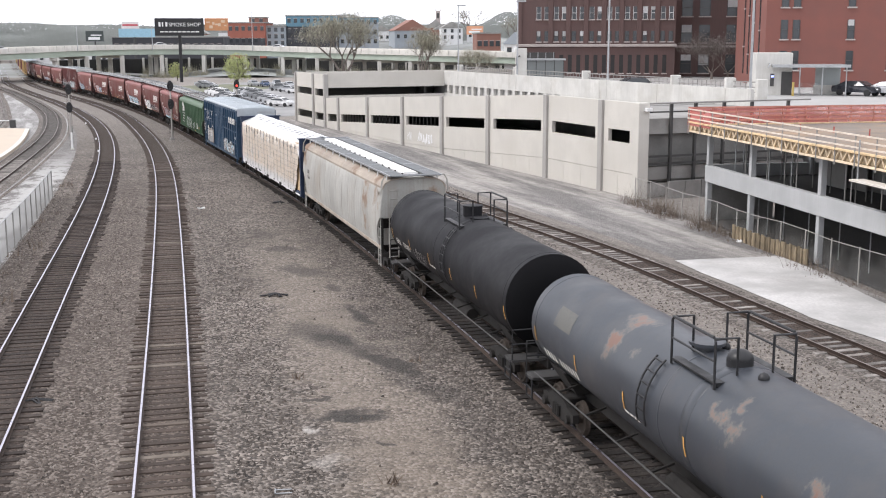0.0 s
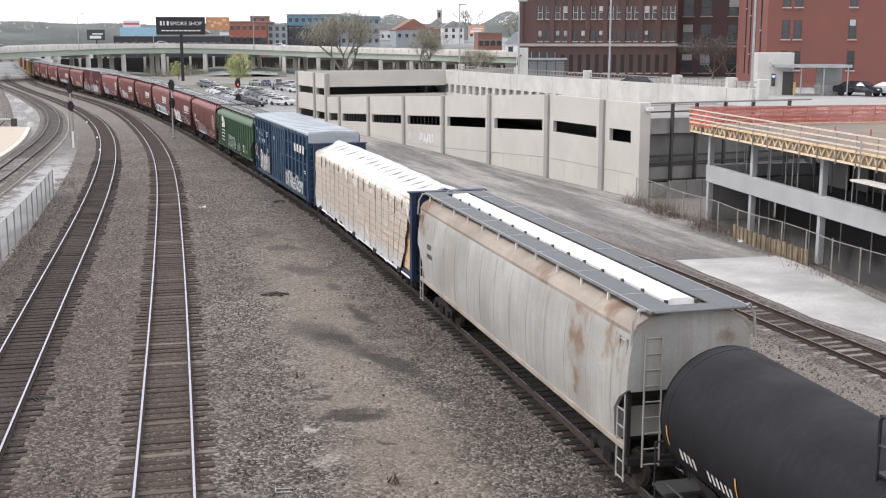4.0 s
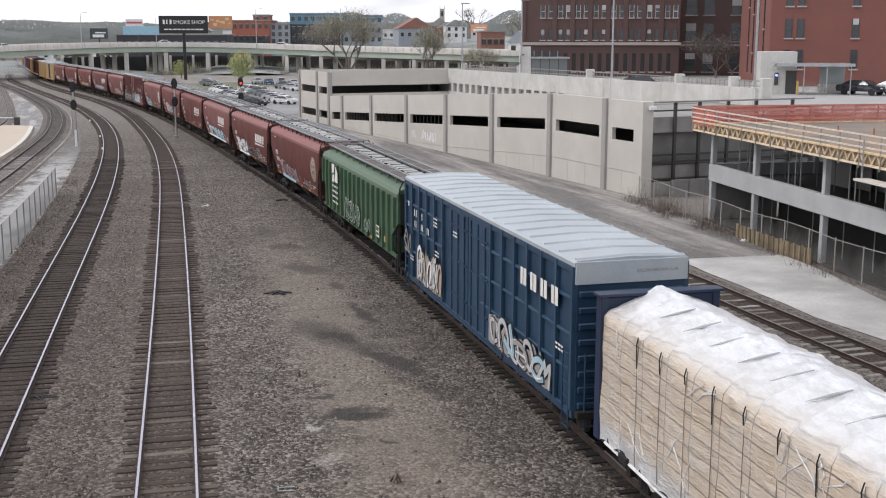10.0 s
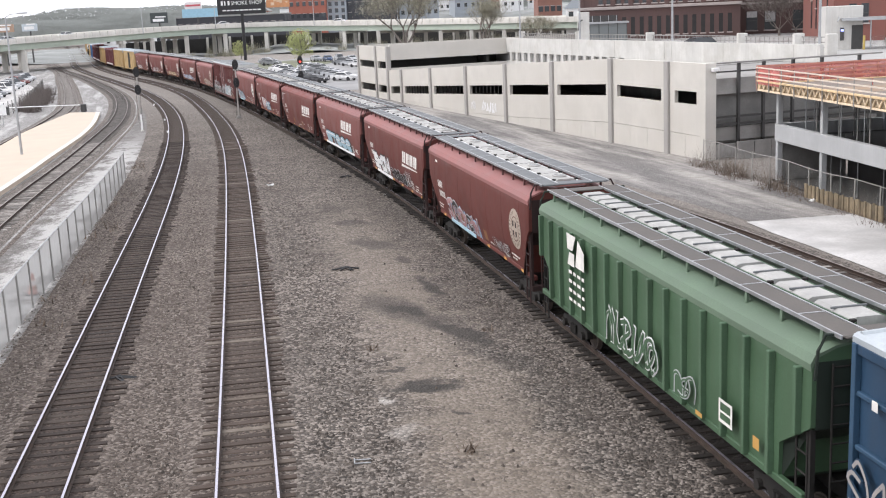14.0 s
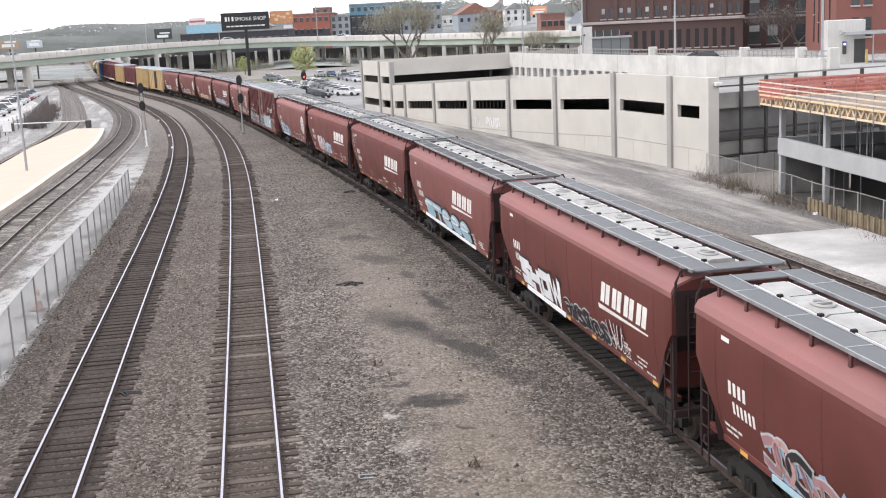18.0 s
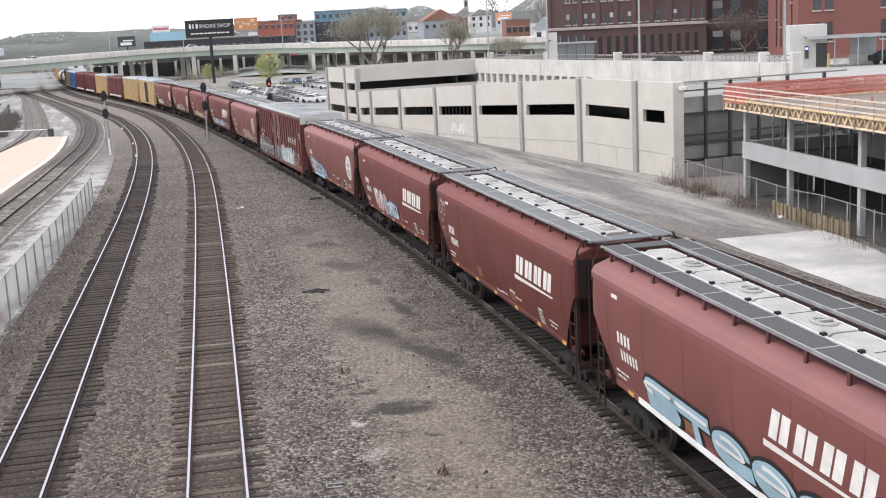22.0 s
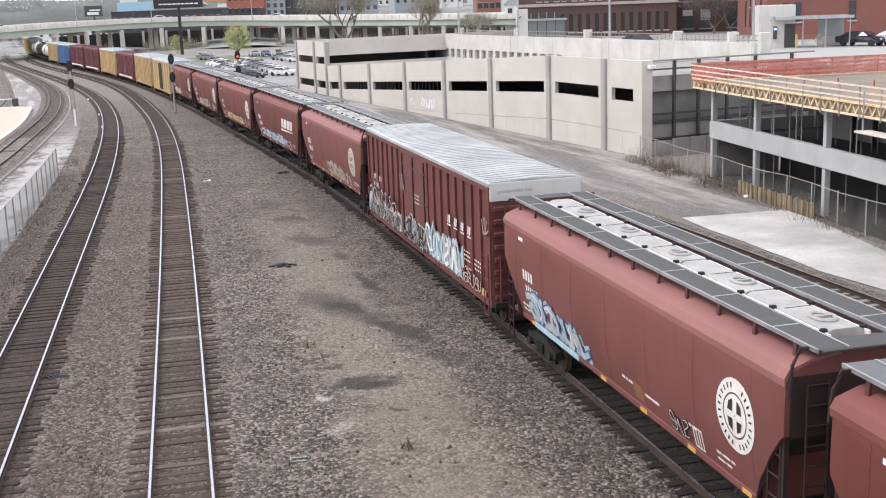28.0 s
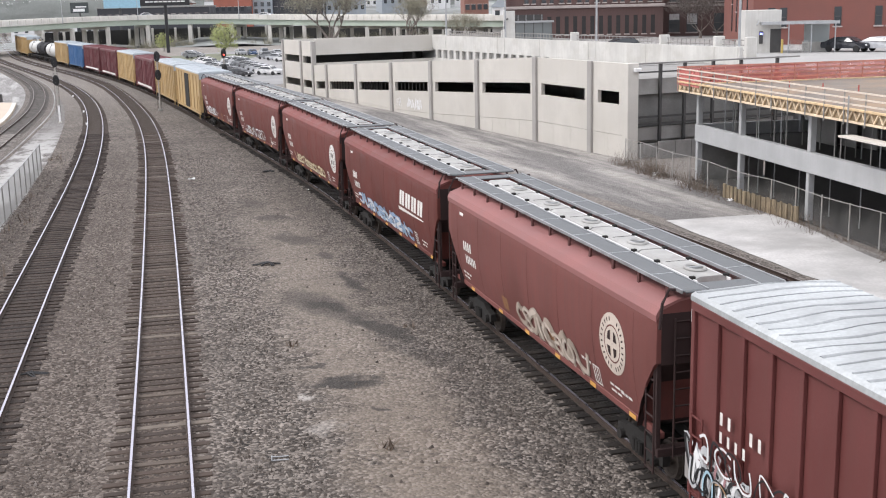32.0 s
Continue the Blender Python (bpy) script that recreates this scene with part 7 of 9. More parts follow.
def data_marks(car, yback, x, seed):
    """Small stencilled data that nobody could read: plain bars."""
    r = random.Random(seed)
    side_mark("stencil", car, bars(yback - 0.45, 2.62, [0.14] * 4, 0.3, 0.09) + bars(yback - 0.6, 2.2, [0.11] * 6, 0.28, 0.08), M_DECAL, x)
    polys = bars(yback - 0.1, 3.72, [0.4], 0.1) + bars(yback, 1.75, [0.25, 0.3, 0.2], 0.07) + bars(yback, 1.6, [0.3, 0.25], 0.07)
    for k in range(4):
        yy = r.uniform(-6, 1)
        polys += bars(yy, r.uniform(1.4, 1.9), [0.18, 0.12, 0.2], 0.07)
    polys += bars(-5.4, 1.6, [0.3, 0.22], 0.06) + bars(-5.4, 1.75, [0.2, 0.3, 0.15], 0.06) + bars(-4.4, 1.5, [0.04, 0.04, 0.04, 0.04], 0.42, 0.08) + bars(-4.4, 1.48, [0.42], 0.035) + bars(-4.4, 1.92, [0.42], 0.035)
    side_mark("small_stencil", car, polys, M_DECAL, x, "small white stencilled bars", "stuff")
    side_mark("reflector", car, [[(yy, ZB - 0.08), (yy - 0.36, ZB - 0.08), (yy - 0.36, ZB + 0.03), (yy, ZB + 0.03)] for yy in (6.1, 3.2, 0.8, -1.6, -4.0, -6.3)], M_REFLECT, hopper_width("round")(ZB) + 0.045, "yellow reflector strip")
    side_mark("notice", car, [[(yy, 1.55), (yy - 0.5, 1.55), (yy - 0.5, 1.95), (yy, 1.95)] for yy in (2.6, -1.4)], paint((0.24, 0.115, 0.05), 0.7, "faded_notice"), x, "faded yellow notice")


def bent(pts, n=4):
    """A smooth line through a few points of a flat drawing."""
    p = [Vector(q) for q in pts]
    out = []
    for i in range(len(p) - 1):
        a, b, c, d = p[max(i - 1, 0)], p[i], p[i + 1], p[min(i + 2, len(p) - 1)]
        for k in range(n):
            t = k / n
            out.append(0.5 * (2 * b + (c - a) * t + (2 * a - 5 * b + 4 * c - d) * t * t + (3 * b - a - 3 * c + d) * t ** 3))
    return [tuple(q) for q in out + [p[-1]]]


# pieces of sprayed letter forms, in a unit square
FORMS = [
    [(0.9, 0.85), (0.5, 1.0), (0.1, 0.7), (0.1, 0.3), (0.5, 0.0), (0.9, 0.15)],
    [(0.9, 0.9), (0.4, 1.0), (0.1, 0.75), (0.5, 0.5), (0.9, 0.25), (0.6, 0.0), (0.1, 0.1)],
    [(0.1, 0.0), (0.12, 0.7), (0.4, 1.0), (0.75, 0.85), (0.85, 0.4), (0.9, 0.0)],
    [(0.1, 1.0), (0.1, 0.4), (0.4, 0.0), (0.8, 0.15), (0.9, 0.6), (0.9, 1.0)],
    [(0.15, 0.45), (0.85, 0.5), (0.8, 0.85), (0.4, 1.0), (0.1, 0.6), (0.2, 0.15), (0.6, 0.0), (0.95, 0.1)],
    [(0.1, 0.9), (0.55, 1.0), (0.6, 0.4), (0.4, 0.0), (0.1, 0.15)],
    [(0.1, 0.0), (0.3, 1.0), (0.5, 0.5), (0.7, 1.0), (0.95, 0.05)],
    [(0.2, 1.0), (0.15, 0.5), (0.2, 0.0), (0.55, 0.05), (0.95, 0.3)],
    [(0.5, 0.95), (0.12, 0.6), (0.25, 0.1), (0.7, 0.05), (0.92, 0.5), (0.6, 0.95), (0.45, 0.9)],
]


def sprayed_letter(car, form, y, w, z0, hgt, th, xf, lift, fill, outline, lean=0.0, shine=None):
    pts = [(y - w * a - lean * b * hgt, z0 + th * 0.55 + (hgt - th * 1.1) * b) for a, b in form]
    let = part("sprayed_stroke", stroke_shape(pts, th, lambda z: xf(z) + lift + 0.016), fill, car, "sprayed graffiti stroke")
    part("outline", stroke_shape(pts, th * 1.42 + 0.03, lambda z: xf(z) + lift), outline, let)
    if shine:
        k = len(pts) // 2
        part("shine", stroke_shape([(a + th * 0.16, b + th * 0.12) for a, b in pts[:k]], th * 0.3, lambda z: xf(z) + lift + 0.05), shine, let)


def graffiti(car, y0, y1, z0, z1, x, fills, seed, outline=None, letters=6, weight=0.3, haze=None, shine=None, taper=0.0):
    """A sprayed piece: a row of swollen, overlapping forms that spell nothing, each over a wider stroke of the outline's colour."""
    r = random.Random(seed)
    outline = outline or G_BLACK
    xf = x if callable(x) else (lambda z: x)
    if haze:
        k = 26
        top = [(y0 + 0.2 - (y0 - y1 + 0.4) * i / k, z0 + (z1 - z0) * (1 - taper * i / k) * r.uniform(0.6, 1.0)) for i in range(k + 1)]
        bot = [(a, z0 + r.uniform(-0.02, 0.06)) for a, _ in top]
        part("spray_ground", Shape().loft([[(-xf(a[1]) - 0.001, *a), (-xf(b[1]) - 0.001, *b)] for a, b in zip(top, bot)], closed=False), haze, car, "sprayed ground under the strokes")
    count = int(letters * 1.6)
    w = (y0 - y1) / count
    for i in range(count):
        form = r.choice(FORMS)
        if r.random() < 0.5:
            form = [(1 - a, b) for a, b in form]
        if r.random() < 0.4:
            form = [(a, 1 - b) for a, b in form]
        hgt = (z1 - z0) * r.uniform(0.7, 1.0) * (1 - taper * i / count)
        th = weight * 0.8 * min(hgt, w * 2.4) * r.uniform(0.7, 1.15)
        wide = w * r.uniform(1.5, 2.1)
        sprayed_letter(car, bent(form, 3), y0 - w * (i + 0.5) + wide / 2, wide, z0 + r.uniform(0, 0.14) * hgt, hgt, th, xf, 0.004 + 0.0016 * (i % 5), fills[i % len(fills)], outline, r.uniform(-0.35, 0.35), shine if i % 2 else None)


LETTERS = {
    "S": [(0.92, 0.95), (0.12, 0.95), (0.1, 0.62), (0.88, 0.42), (0.88, 0.05), (0.06, 0.05)],
    "H": [(0.08, 0.0), (0.1, 1.0), (0.1, 0.5), (0.9, 0.5), (0.9, 1.0), (0.92, 0.0)],
    "O": [(0.15, 0.95), (0.12, 0.05), (0.88, 0.05), (0.88, 0.95), (0.15, 0.95)],
    "W": [(0.05, 1.0), (0.25, 0.03), (0.5, 0.75), (0.72, 0.03), (0.95, 1.0)],
    "T": [(0.02, 0.95), (0.98, 0.95), (0.5, 0.95), (0.5, 0.0)],
    "e": [(0.15, 0.48), (0.86, 0.5), (0.8, 0.85), (0.45, 1.0), (0.12, 0.7), (0.12, 0.25), (0.5, 0.02), (0.95, 0.12)],
}


def sprayed_word(car, word, y0, y1, z0, z1, x, fill, outline, weight, shine=None, round_it=False):
    """A sprayed word whose letters can be read."""
    w = (y0 - y1) / len(word)
    for i, ch in enumerate(word):
        form = bent(LETTERS[ch]) if round_it and ch not in "T" else LETTERS[ch]
        sprayed_letter(car, form, y0 - w * i, w * 0.92, z0, z1 - z0, weight * min(z1 - z0, w), x, 0.004 + 0.0016 * (i % 3), fill, outline, 0.0, shine)


def sill_paint(car, y0, y1, mat):
    """Overspray on the rounded side sill below a sprayed piece."""
    part("sill_paint", Shape().box(-hopper_width("round")(ZB) - 0.06, -hopper_width("round")(ZB) - 0.03, y1, y0, ZB - 0.095, ZB + 0.055, 0.006), mat, car, "sill painted over with spray")


# covered hopper ----------------------------------------------------------
def hopper_width(kind):
    def w(z):
        if kind == "bulge":
            t = (z - 2.55) / 1.7
            return 1.6 - 0.2 * t * t - (0.05 if z < 1.3 else 0)
        if kind == "round":
            return 1.6 - 0.088 * max(0.0, 3.1 - z) ** 2 - 0.05 * max(0.0, z - 3.4) ** 2
        return 1.57 + 0.02 * math.sin(max(0.0, min(1.0, (z - 1.1) / 2.9)) * math.pi)
    return w


ZB = 1.36          # lower edge of the hopper sides


def covered_hopper(name, pitch, body_mat, roof_mat, end_mat, label, kind="round", hatch="round", walk_mat=None, ribs=0):
    car = thing(name, label, "hopper car")
    half = pitch / 2
    e = half - (0.74 if kind == "round" else 0.6)      # body end at the top
    wf = hopper_width(kind)
    top = 4.12 if kind != "ribbed" else 4.05
    # body: sections along the car, with slope sheets at the ends
    zs = [0.0, 0.14, 0.3, 0.5, 0.7, 0.86, 1.0]
    def section(y, zb, inset=0.0):
        pts = [(wf(zb + (top - zb) * k) - inset, zb + (top - zb) * k) for k in zs]
        pts += [(wf(top) - 0.1 - inset, top + 0.13), (1.12, top + 0.27), (0.55, top + 0.36)]
        right = [(a, y, b) for a, b in pts]
        left = [(-a, y, b) for a, b in reversed(pts)]
        return right + left
    under = {"round": ((0, 3.05), (0.05, 3.0), (0.45, 2.5), (0.8, 2.0), (1.0, ZB)), "bulge": ((0, 2.75), (0.05, 2.7), (0.35, 2.5), (0.65, 2.15), (0.75, ZB)), "ribbed": ((0, 2.8), (0.05, 2.75), (0.6, 2.42), (1.1, 2.12), (1.15, ZB))}[kind]
    cut, zend = under[-1][0], under[1][1]
    yy = [(-e + a, z) for a, z in under] + [(-e + cut + 1.2, ZB), (0, ZB), (e - cut - 1.2, ZB)] + [(e - a, z) for a, z in reversed(under)]
    sh = Shape()
    sh.loft([section(y, zb, 0.03 if abs(abs(y) - e) < 0.01 else 0.0) for y, zb in yy], True, True)
    part("body", sh, body_mat, car, smooth=True)
    # roof edge: sloping plate over the shoulder
    prof = [(wf(top) + 0.02, top - 0.16), (wf(top) + 0.03, top - 0.02), (wf(top) - 0.06, top + 0.14), (1.1, top + 0.29), (0.52, top + 0.38), (0.52, top + 0.33), (1.08, top + 0.24), (wf(top) - 0.1, top + 0.08)]
    for sgn in (-1, 1):
        part("roof_plate", Shape().loft([[(sgn * a, y, b) for a, b in prof] for y in (-e - 0.02, e + 0.02)], True, True), roof_mat, car, "faded sloping roof edge")
    if ribs:
        for i in range(ribs):
            y = -e + 0.35 + (2 * e - 0.7) * i / (ribs - 1)
            d = e - abs(y)
            zb = ZB if d > cut else float(np.interp(d, [a for a, _ in under], [z for _, z in under]))
            for sgn in (-1, 1):
                part("side_post", Shape().box(min(sgn * (wf(2.5) - 0.02), sgn * (wf(2.5) + 0.13)), max(sgn * (wf(2.5) - 0.02), sgn * (wf(2.5) + 0.13)), y - 0.06, y + 0.06, zb, top - 0.15, 0.015), M_GREEN_POST, car)
    for sgn in (-1, 1):
        part("side_sill", Shape().box(*sorted((sgn * (wf(ZB) - 0.1), sgn * (wf(ZB) + 0.035))), -e + 0.2, e - 0.2, ZB - 0.1, ZB + 0.06, 0.02), (roof_mat if kind == "bulge" else body_mat), car)
    # walkways with brackets, hatch trough
    wz = top + (0.47 if kind == "bulge" else 0.52)
    wm = walk_mat or M_GRATE
    for sgn in (-1, 1):
        sx0, sx1 = sorted((sgn * (0.5 if kind == "bulge" else 0.62), sgn * 1.17))
        part("walkway", Shape().box(sx0, sx1, -e - 0.35, e + 0.35, wz, wz + 0.04, 0.01), wm, car, "grey roof walkway grating")
        part("walkway", Shape().box(sgn * 1.19 - 0.018, sgn * 1.19 + 0.018, -e - 0.35, e + 0.35, wz - 0.02, wz + 0.055), M_STEEL, car, "pale walkway edge")
        if kind != "bulge":
            part("walkway", Shape().box(sgn * 0.6 - 0.018, sgn * 0.6 + 0.018, -e - 0.35, e + 0.35, wz - 0.02, wz + 0.055), M_STEEL, car, "pale walkway edge")
        for i in range(12):
            y = -e + 0.35 + (2 * e - 0.7) * i / 11
            part("bracket", Shape().bar((sgn * 1.16, y, wz + 0.02), (sgn * 1.18, y, top + 0.18), *((0.05, 0.05) if kind == "bulge" else (0.05, 0.1))), {"bulge": M_WHITE, "ribbed": roof_mat}.get(kind, M_RED_POST), car)
        for i in range(7):
            y = -e + (2 * e) * (i + 0.5) / 7
            part("walkway_joint", Shape().box(min(sgn * 0.62, sgn * 1.17), max(sgn * 0.62, sgn * 1.17), y - 0.02, y + 0.02, wz + 0.04, wz + 0.05), M_STEEL, car)
    for y in (-e - 0.1, e + 0.1):
        part("end_walkway", Shape().box(-1.12, 1.12, y - 0.3, y + 0.3, wz - 0.012, wz + 0.03, 0.01), wm, car, "grey end walkway grating")
        for sgn in (-1, 1):
            part("grab_iron", Shape().tube([(sgn * 1.1, y, wz), (sgn * 1.36, y, wz + 0.02), (sgn * 1.5, y, top + 0.25), (sgn * 1.55, y, top - 0.3)], 0.035, 5), end_mat, car)
    nh = {"long": 5, "flat": 10}.get(hatch, 5)
    hl = (2 * e - 1.2) / nh
    for i in range(nh):
        y = -e + 0.6 + hl * (i + 0.5)
        gap = {"long": 0.012, "flat": 0.11}.get(hatch, 0.04)
        hz = top + 0.55
        pr = [(-0.36, top + 0.34), (-0.36, hz - 0.05), (-0.26, hz), (0.26, hz), (0.36, hz - 0.05), (0.36, top + 0.34)]
        lid = part("hatch_cover", Shape().prism(pr, "y", y - hl / 2 + gap, y + hl / 2 - gap), M_WHITE if hatch == "long" else M_HATCH, car, "long white hatch cover" if hatch == "long" else "pale weathered hatch cover")
        if hatch == "round":
            ry = y - hl * 0.24
            pts = [(0.21 * math.cos(2 * math.pi * j / 16), ry + 0.3 * math.sin(2 * math.pi * j / 16), hz + 0.02) for j in range(17)]
            part("ring_lid", Shape().tube(pts, 0.04, 6), M_HATCH, lid, "pale round loading lid", True)
            part("lid_bar", Shape().bar((-0.2, ry, hz + 0.03), (0.2, ry, hz + 0.03), 0.06, 0.04), M_STEEL, lid)
            part("lid_seam", Shape().box(-0.3, 0.3, y + 0.1, y + 0.125, hz, hz + 0.006), M_UNDER, lid)
        if hatch == "flat":
            part("lid_strap", Shape().box(-0.39, 0.39, y - 0.025, y + 0.025, hz - 0.01, hz + 0.035, 0.008), M_GRATE, lid)
            if i % 2:
                continue
        for cy in {"long": (y - hl * 0.5, y - hl * 0.16, y + hl * 0.16), "flat": (y - hl * 0.5,)}.get(hatch, (y - hl * 0.46, y + hl * 0.12)):
            for sgn in (-1, 1):
                x0, x1 = sorted((sgn * 0.34, sgn * (0.42 if hatch == "long" else 0.47)))
                part("hatch_clamp", Shape().box(x0, x1, cy - 0.05, cy + 0.05, top + 0.4, hz - (0.03 if hatch == "long" else -0.01), 0.015), M_STEEL_DK if hatch == "long" else M_UNDER, lid)
    if hatch != "long":
        for sgn in (-1, 1):
            part("hatch_coaming", Shape().box(*sorted((sgn * 0.38, sgn * 0.41)), -e + 0.5, e - 0.5, top + 0.36, top + 0.5), M_WHITE if hatch == "round" else body_mat, car)
    if kind != "ribbed":
        ns, seam = (13, 0.02) if kind == "bulge" else (7, 0.012)
        for i in range(ns):
            y = -e + cut + 0.1 + (2 * e - 2 * cut - 0.2) * i / (ns - 1)
            zz = np.linspace(ZB + 0.02, top - 0.2, 9)
            for sgn in (-1, 1):
                part("panel_seam", Shape().loft([[(sgn * (wf(z) + 0.002), y - seam, z), (sgn * (wf(z) + seam * 0.5), y, z), (sgn * (wf(z) + 0.002), y + seam, z)] for z in zz], closed=False), body_mat, car)
    # bays below, centre sill, ends
    for i in range(3 if kind != "bulge" else 4):
        nb = 3 if kind != "bulge" else 4
        y = (i - (nb - 1) / 2) * (2 * (e - cut) / nb)
        hw = (e - cut) / nb * 0.9
        part("discharge_bay", Shape().loft([[(-1.35, y - hw, ZB + 0.02), (1.35, y - hw, ZB + 0.02), (1.35, y + hw, ZB + 0.02), (-1.35, y + hw, ZB + 0.02)], [(-0.5, y - hw * 0.35, 0.42), (0.5, y - hw * 0.35, 0.42), (0.5, y + hw * 0.35, 0.42), (-0.5, y + hw * 0.35, 0.42)]], True, True), M_UNDER, car)
    part("centre_sill", Shape().box(-0.24, 0.24, -half + 0.5, half - 0.5, 0.78, 1.08), M_UNDER, car)
    for sgn in (-1, 1):
        y0 = sgn * (e - 0.02)
        es = Shape().box(-1.5, 1.5, min(y0, y0 - sgn * 0.25), max(y0, y0 - sgn * 0.25), 0.92, 1.12, 0.02)
        for x in (-1.46, -0.5, 0.5, 1.46):
            es.bar((x, y0 - sgn * 0.12, 1.1), (x, y0 - sgn * 0.12, zend), 0.1, 0.14)
        # frame and slope sheet take dark colours that hold the open end's shade
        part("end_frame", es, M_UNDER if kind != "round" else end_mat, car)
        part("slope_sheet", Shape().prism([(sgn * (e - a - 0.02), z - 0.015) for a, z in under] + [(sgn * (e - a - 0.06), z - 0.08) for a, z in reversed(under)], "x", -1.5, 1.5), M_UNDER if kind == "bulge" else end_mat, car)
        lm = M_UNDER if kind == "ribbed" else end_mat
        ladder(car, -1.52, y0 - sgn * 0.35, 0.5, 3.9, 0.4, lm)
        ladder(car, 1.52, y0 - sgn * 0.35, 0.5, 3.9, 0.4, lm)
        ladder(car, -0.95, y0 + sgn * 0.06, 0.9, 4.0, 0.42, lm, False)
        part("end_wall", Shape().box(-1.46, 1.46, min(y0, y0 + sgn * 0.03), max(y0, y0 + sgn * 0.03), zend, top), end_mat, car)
    bw = Shape().tube([(0.5, half - 0.52, 2.6), (0.5, half - 0.46, 2.6)], 0.28, 14)
    part("brake_wheel", bw, M_UNDER, car)
    trucks(car, half - 2.55)
    couplers(car, half)
    return car


# boxcar ------------------------------------------------------------------
def boxcar(name, pitch, mat, label, ribs, doors, height=4.75, roof_ribs=16, end_mat=None, roof_mat=None, post=0.07, far=False, beads=(), post_mat=None):
    car = thing(name, label, "boxcar")
    half = pitch / 2
    e = half - 0.85
    hw, z0 = 1.5, 0.98
    end_mat, roof_mat = end_mat or mat, roof_mat or M_ROOFZINC
    part("body", Shape().box(-hw, hw, -e, e, z0, height - 0.1, 0.02), mat, car)
    rf = Shape().prism([(-hw - 0.08, height - 0.16), (-hw - 0.08, height - 0.06), (-hw, height), (0, height + (0.05 if roof_ribs > 30 else 0.065)), (hw, height), (hw + 0.08, height - 0.06), (hw + 0.08, height - 0.16)], "y", -e - 0.03, e + 0.03)
    part("roof", rf, roof_mat, car, "pale zinc roof")
    nr = roof_ribs
    ribs_joined, posts_joined = Shape(), Shape()
    for i in range(nr):
        y = -e + 0.12 + (2 * e - 0.24) * i / (nr - 1)
        wv = 0.085 if nr > 30 else 0.0
        rh = 0.016 if nr > 30 else 0.04
        ph = y * 0.9
        sec = []
        for k in range(9):
            xx = -hw + 2 * hw * k / 8
            zz = height + (0.05 if nr > 30 else 0.065) * (1 - abs(xx) / hw)
            yo = y + wv * math.sin(xx * 1.3 + ph) + wv * 0.6 * math.sin(xx * 2.9 + 2.3 * ph)
            bw = 0.07 if nr < 30 else 0.045 + 0.036 * math.sin(y * 5.9 + xx * 1.3)
            sec.append([(xx, yo - bw, zz - 0.01), (xx, yo - bw * 0.4, zz + rh), (xx, yo + bw * 0.4, zz + rh), (xx, yo + bw, zz - 0.01)])
        if far:
            ribs_joined.loft(sec, True, True)
            continue
        part("roof_rib", Shape().loft(sec, True, True), M_ROOFLINE if roof_mat is M_ROOFWAVE else (M_ROOFRIB if roof_mat is M_ROOFZINC else roof_mat), car)
    if far:
        part("roof_ribbing", ribs_joined, M_ROOFRIB if roof_mat is M_ROOFZINC else roof_mat, car)["kind"] = "stuff"
    dl = sorted(doors)
    for i in range(ribs):
        y = -e + 0.08 + (2 * e - 0.16) * i / (ribs - 1)
        if any(a - 0.05 < y < b + 0.05 for a, b in dl):
            continue
        for sgn in (-1, 1):
            for zb in beads:
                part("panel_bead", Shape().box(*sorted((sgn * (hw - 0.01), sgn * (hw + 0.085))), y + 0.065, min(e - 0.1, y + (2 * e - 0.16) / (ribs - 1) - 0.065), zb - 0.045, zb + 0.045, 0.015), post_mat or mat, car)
            if far:
                posts_joined.box(min(sgn * hw, sgn * (hw + post)), max(sgn * hw, sgn * (hw + post)), y - 0.065, y + 0.065, z0 + 0.1, height - 0.16, 0.01)
                continue
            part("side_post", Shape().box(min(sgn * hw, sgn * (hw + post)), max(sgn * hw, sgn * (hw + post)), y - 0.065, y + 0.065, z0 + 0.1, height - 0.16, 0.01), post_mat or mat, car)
    if far:
        part("side_ribbing", posts_joined, post_mat or mat, car)["kind"] = "stuff"
    for sgn in (-1, 1):
        x0, x1 = sorted((sgn * (hw - 0.02), sgn * (hw + 0.085)))
        part("side_sill", Shape().box(x0, x1, -e, e, z0 - 0.12, z0 + 0.1, 0.015), mat, car)
        part("top_chord", Shape().box(x0, x1, -e, e, height - 0.34, height - 0.16, 0.015), mat, car)
        for a, b in dl:
            xd0, xd1 = sorted((sgn * hw, sgn * (hw + 0.06)))
            door = part("door", Shape().box(xd0, xd1, a, b, z0 + 0.06, height - 0.34, 0.015), mat, car)
            xr = sgn * (hw + 0.085)
            for k in range(0 if far else 3):
                z = z0 + 0.75 + (height - 1.6 - z0) * k / 2
                part("door_rib", Shape().box(*sorted((sgn * (hw + 0.055), sgn * (hw + 0.09))), a + 0.06, b - 0.06, z - 0.03, z + 0.03), mat, door)
            for y in (a + 0.35, (a + b) / 2, b - 0.35):
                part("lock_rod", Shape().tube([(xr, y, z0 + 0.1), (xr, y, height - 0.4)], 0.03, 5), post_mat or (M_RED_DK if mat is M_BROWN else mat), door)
        part("door_track", Shape().box(*sorted((sgn * (hw + 0.02), sgn * (hw + 0.13))), dl[0][0] - 1.6, dl[-1][1] + 1.6, z0 - 0.05, z0 + 0.04), mat, car)
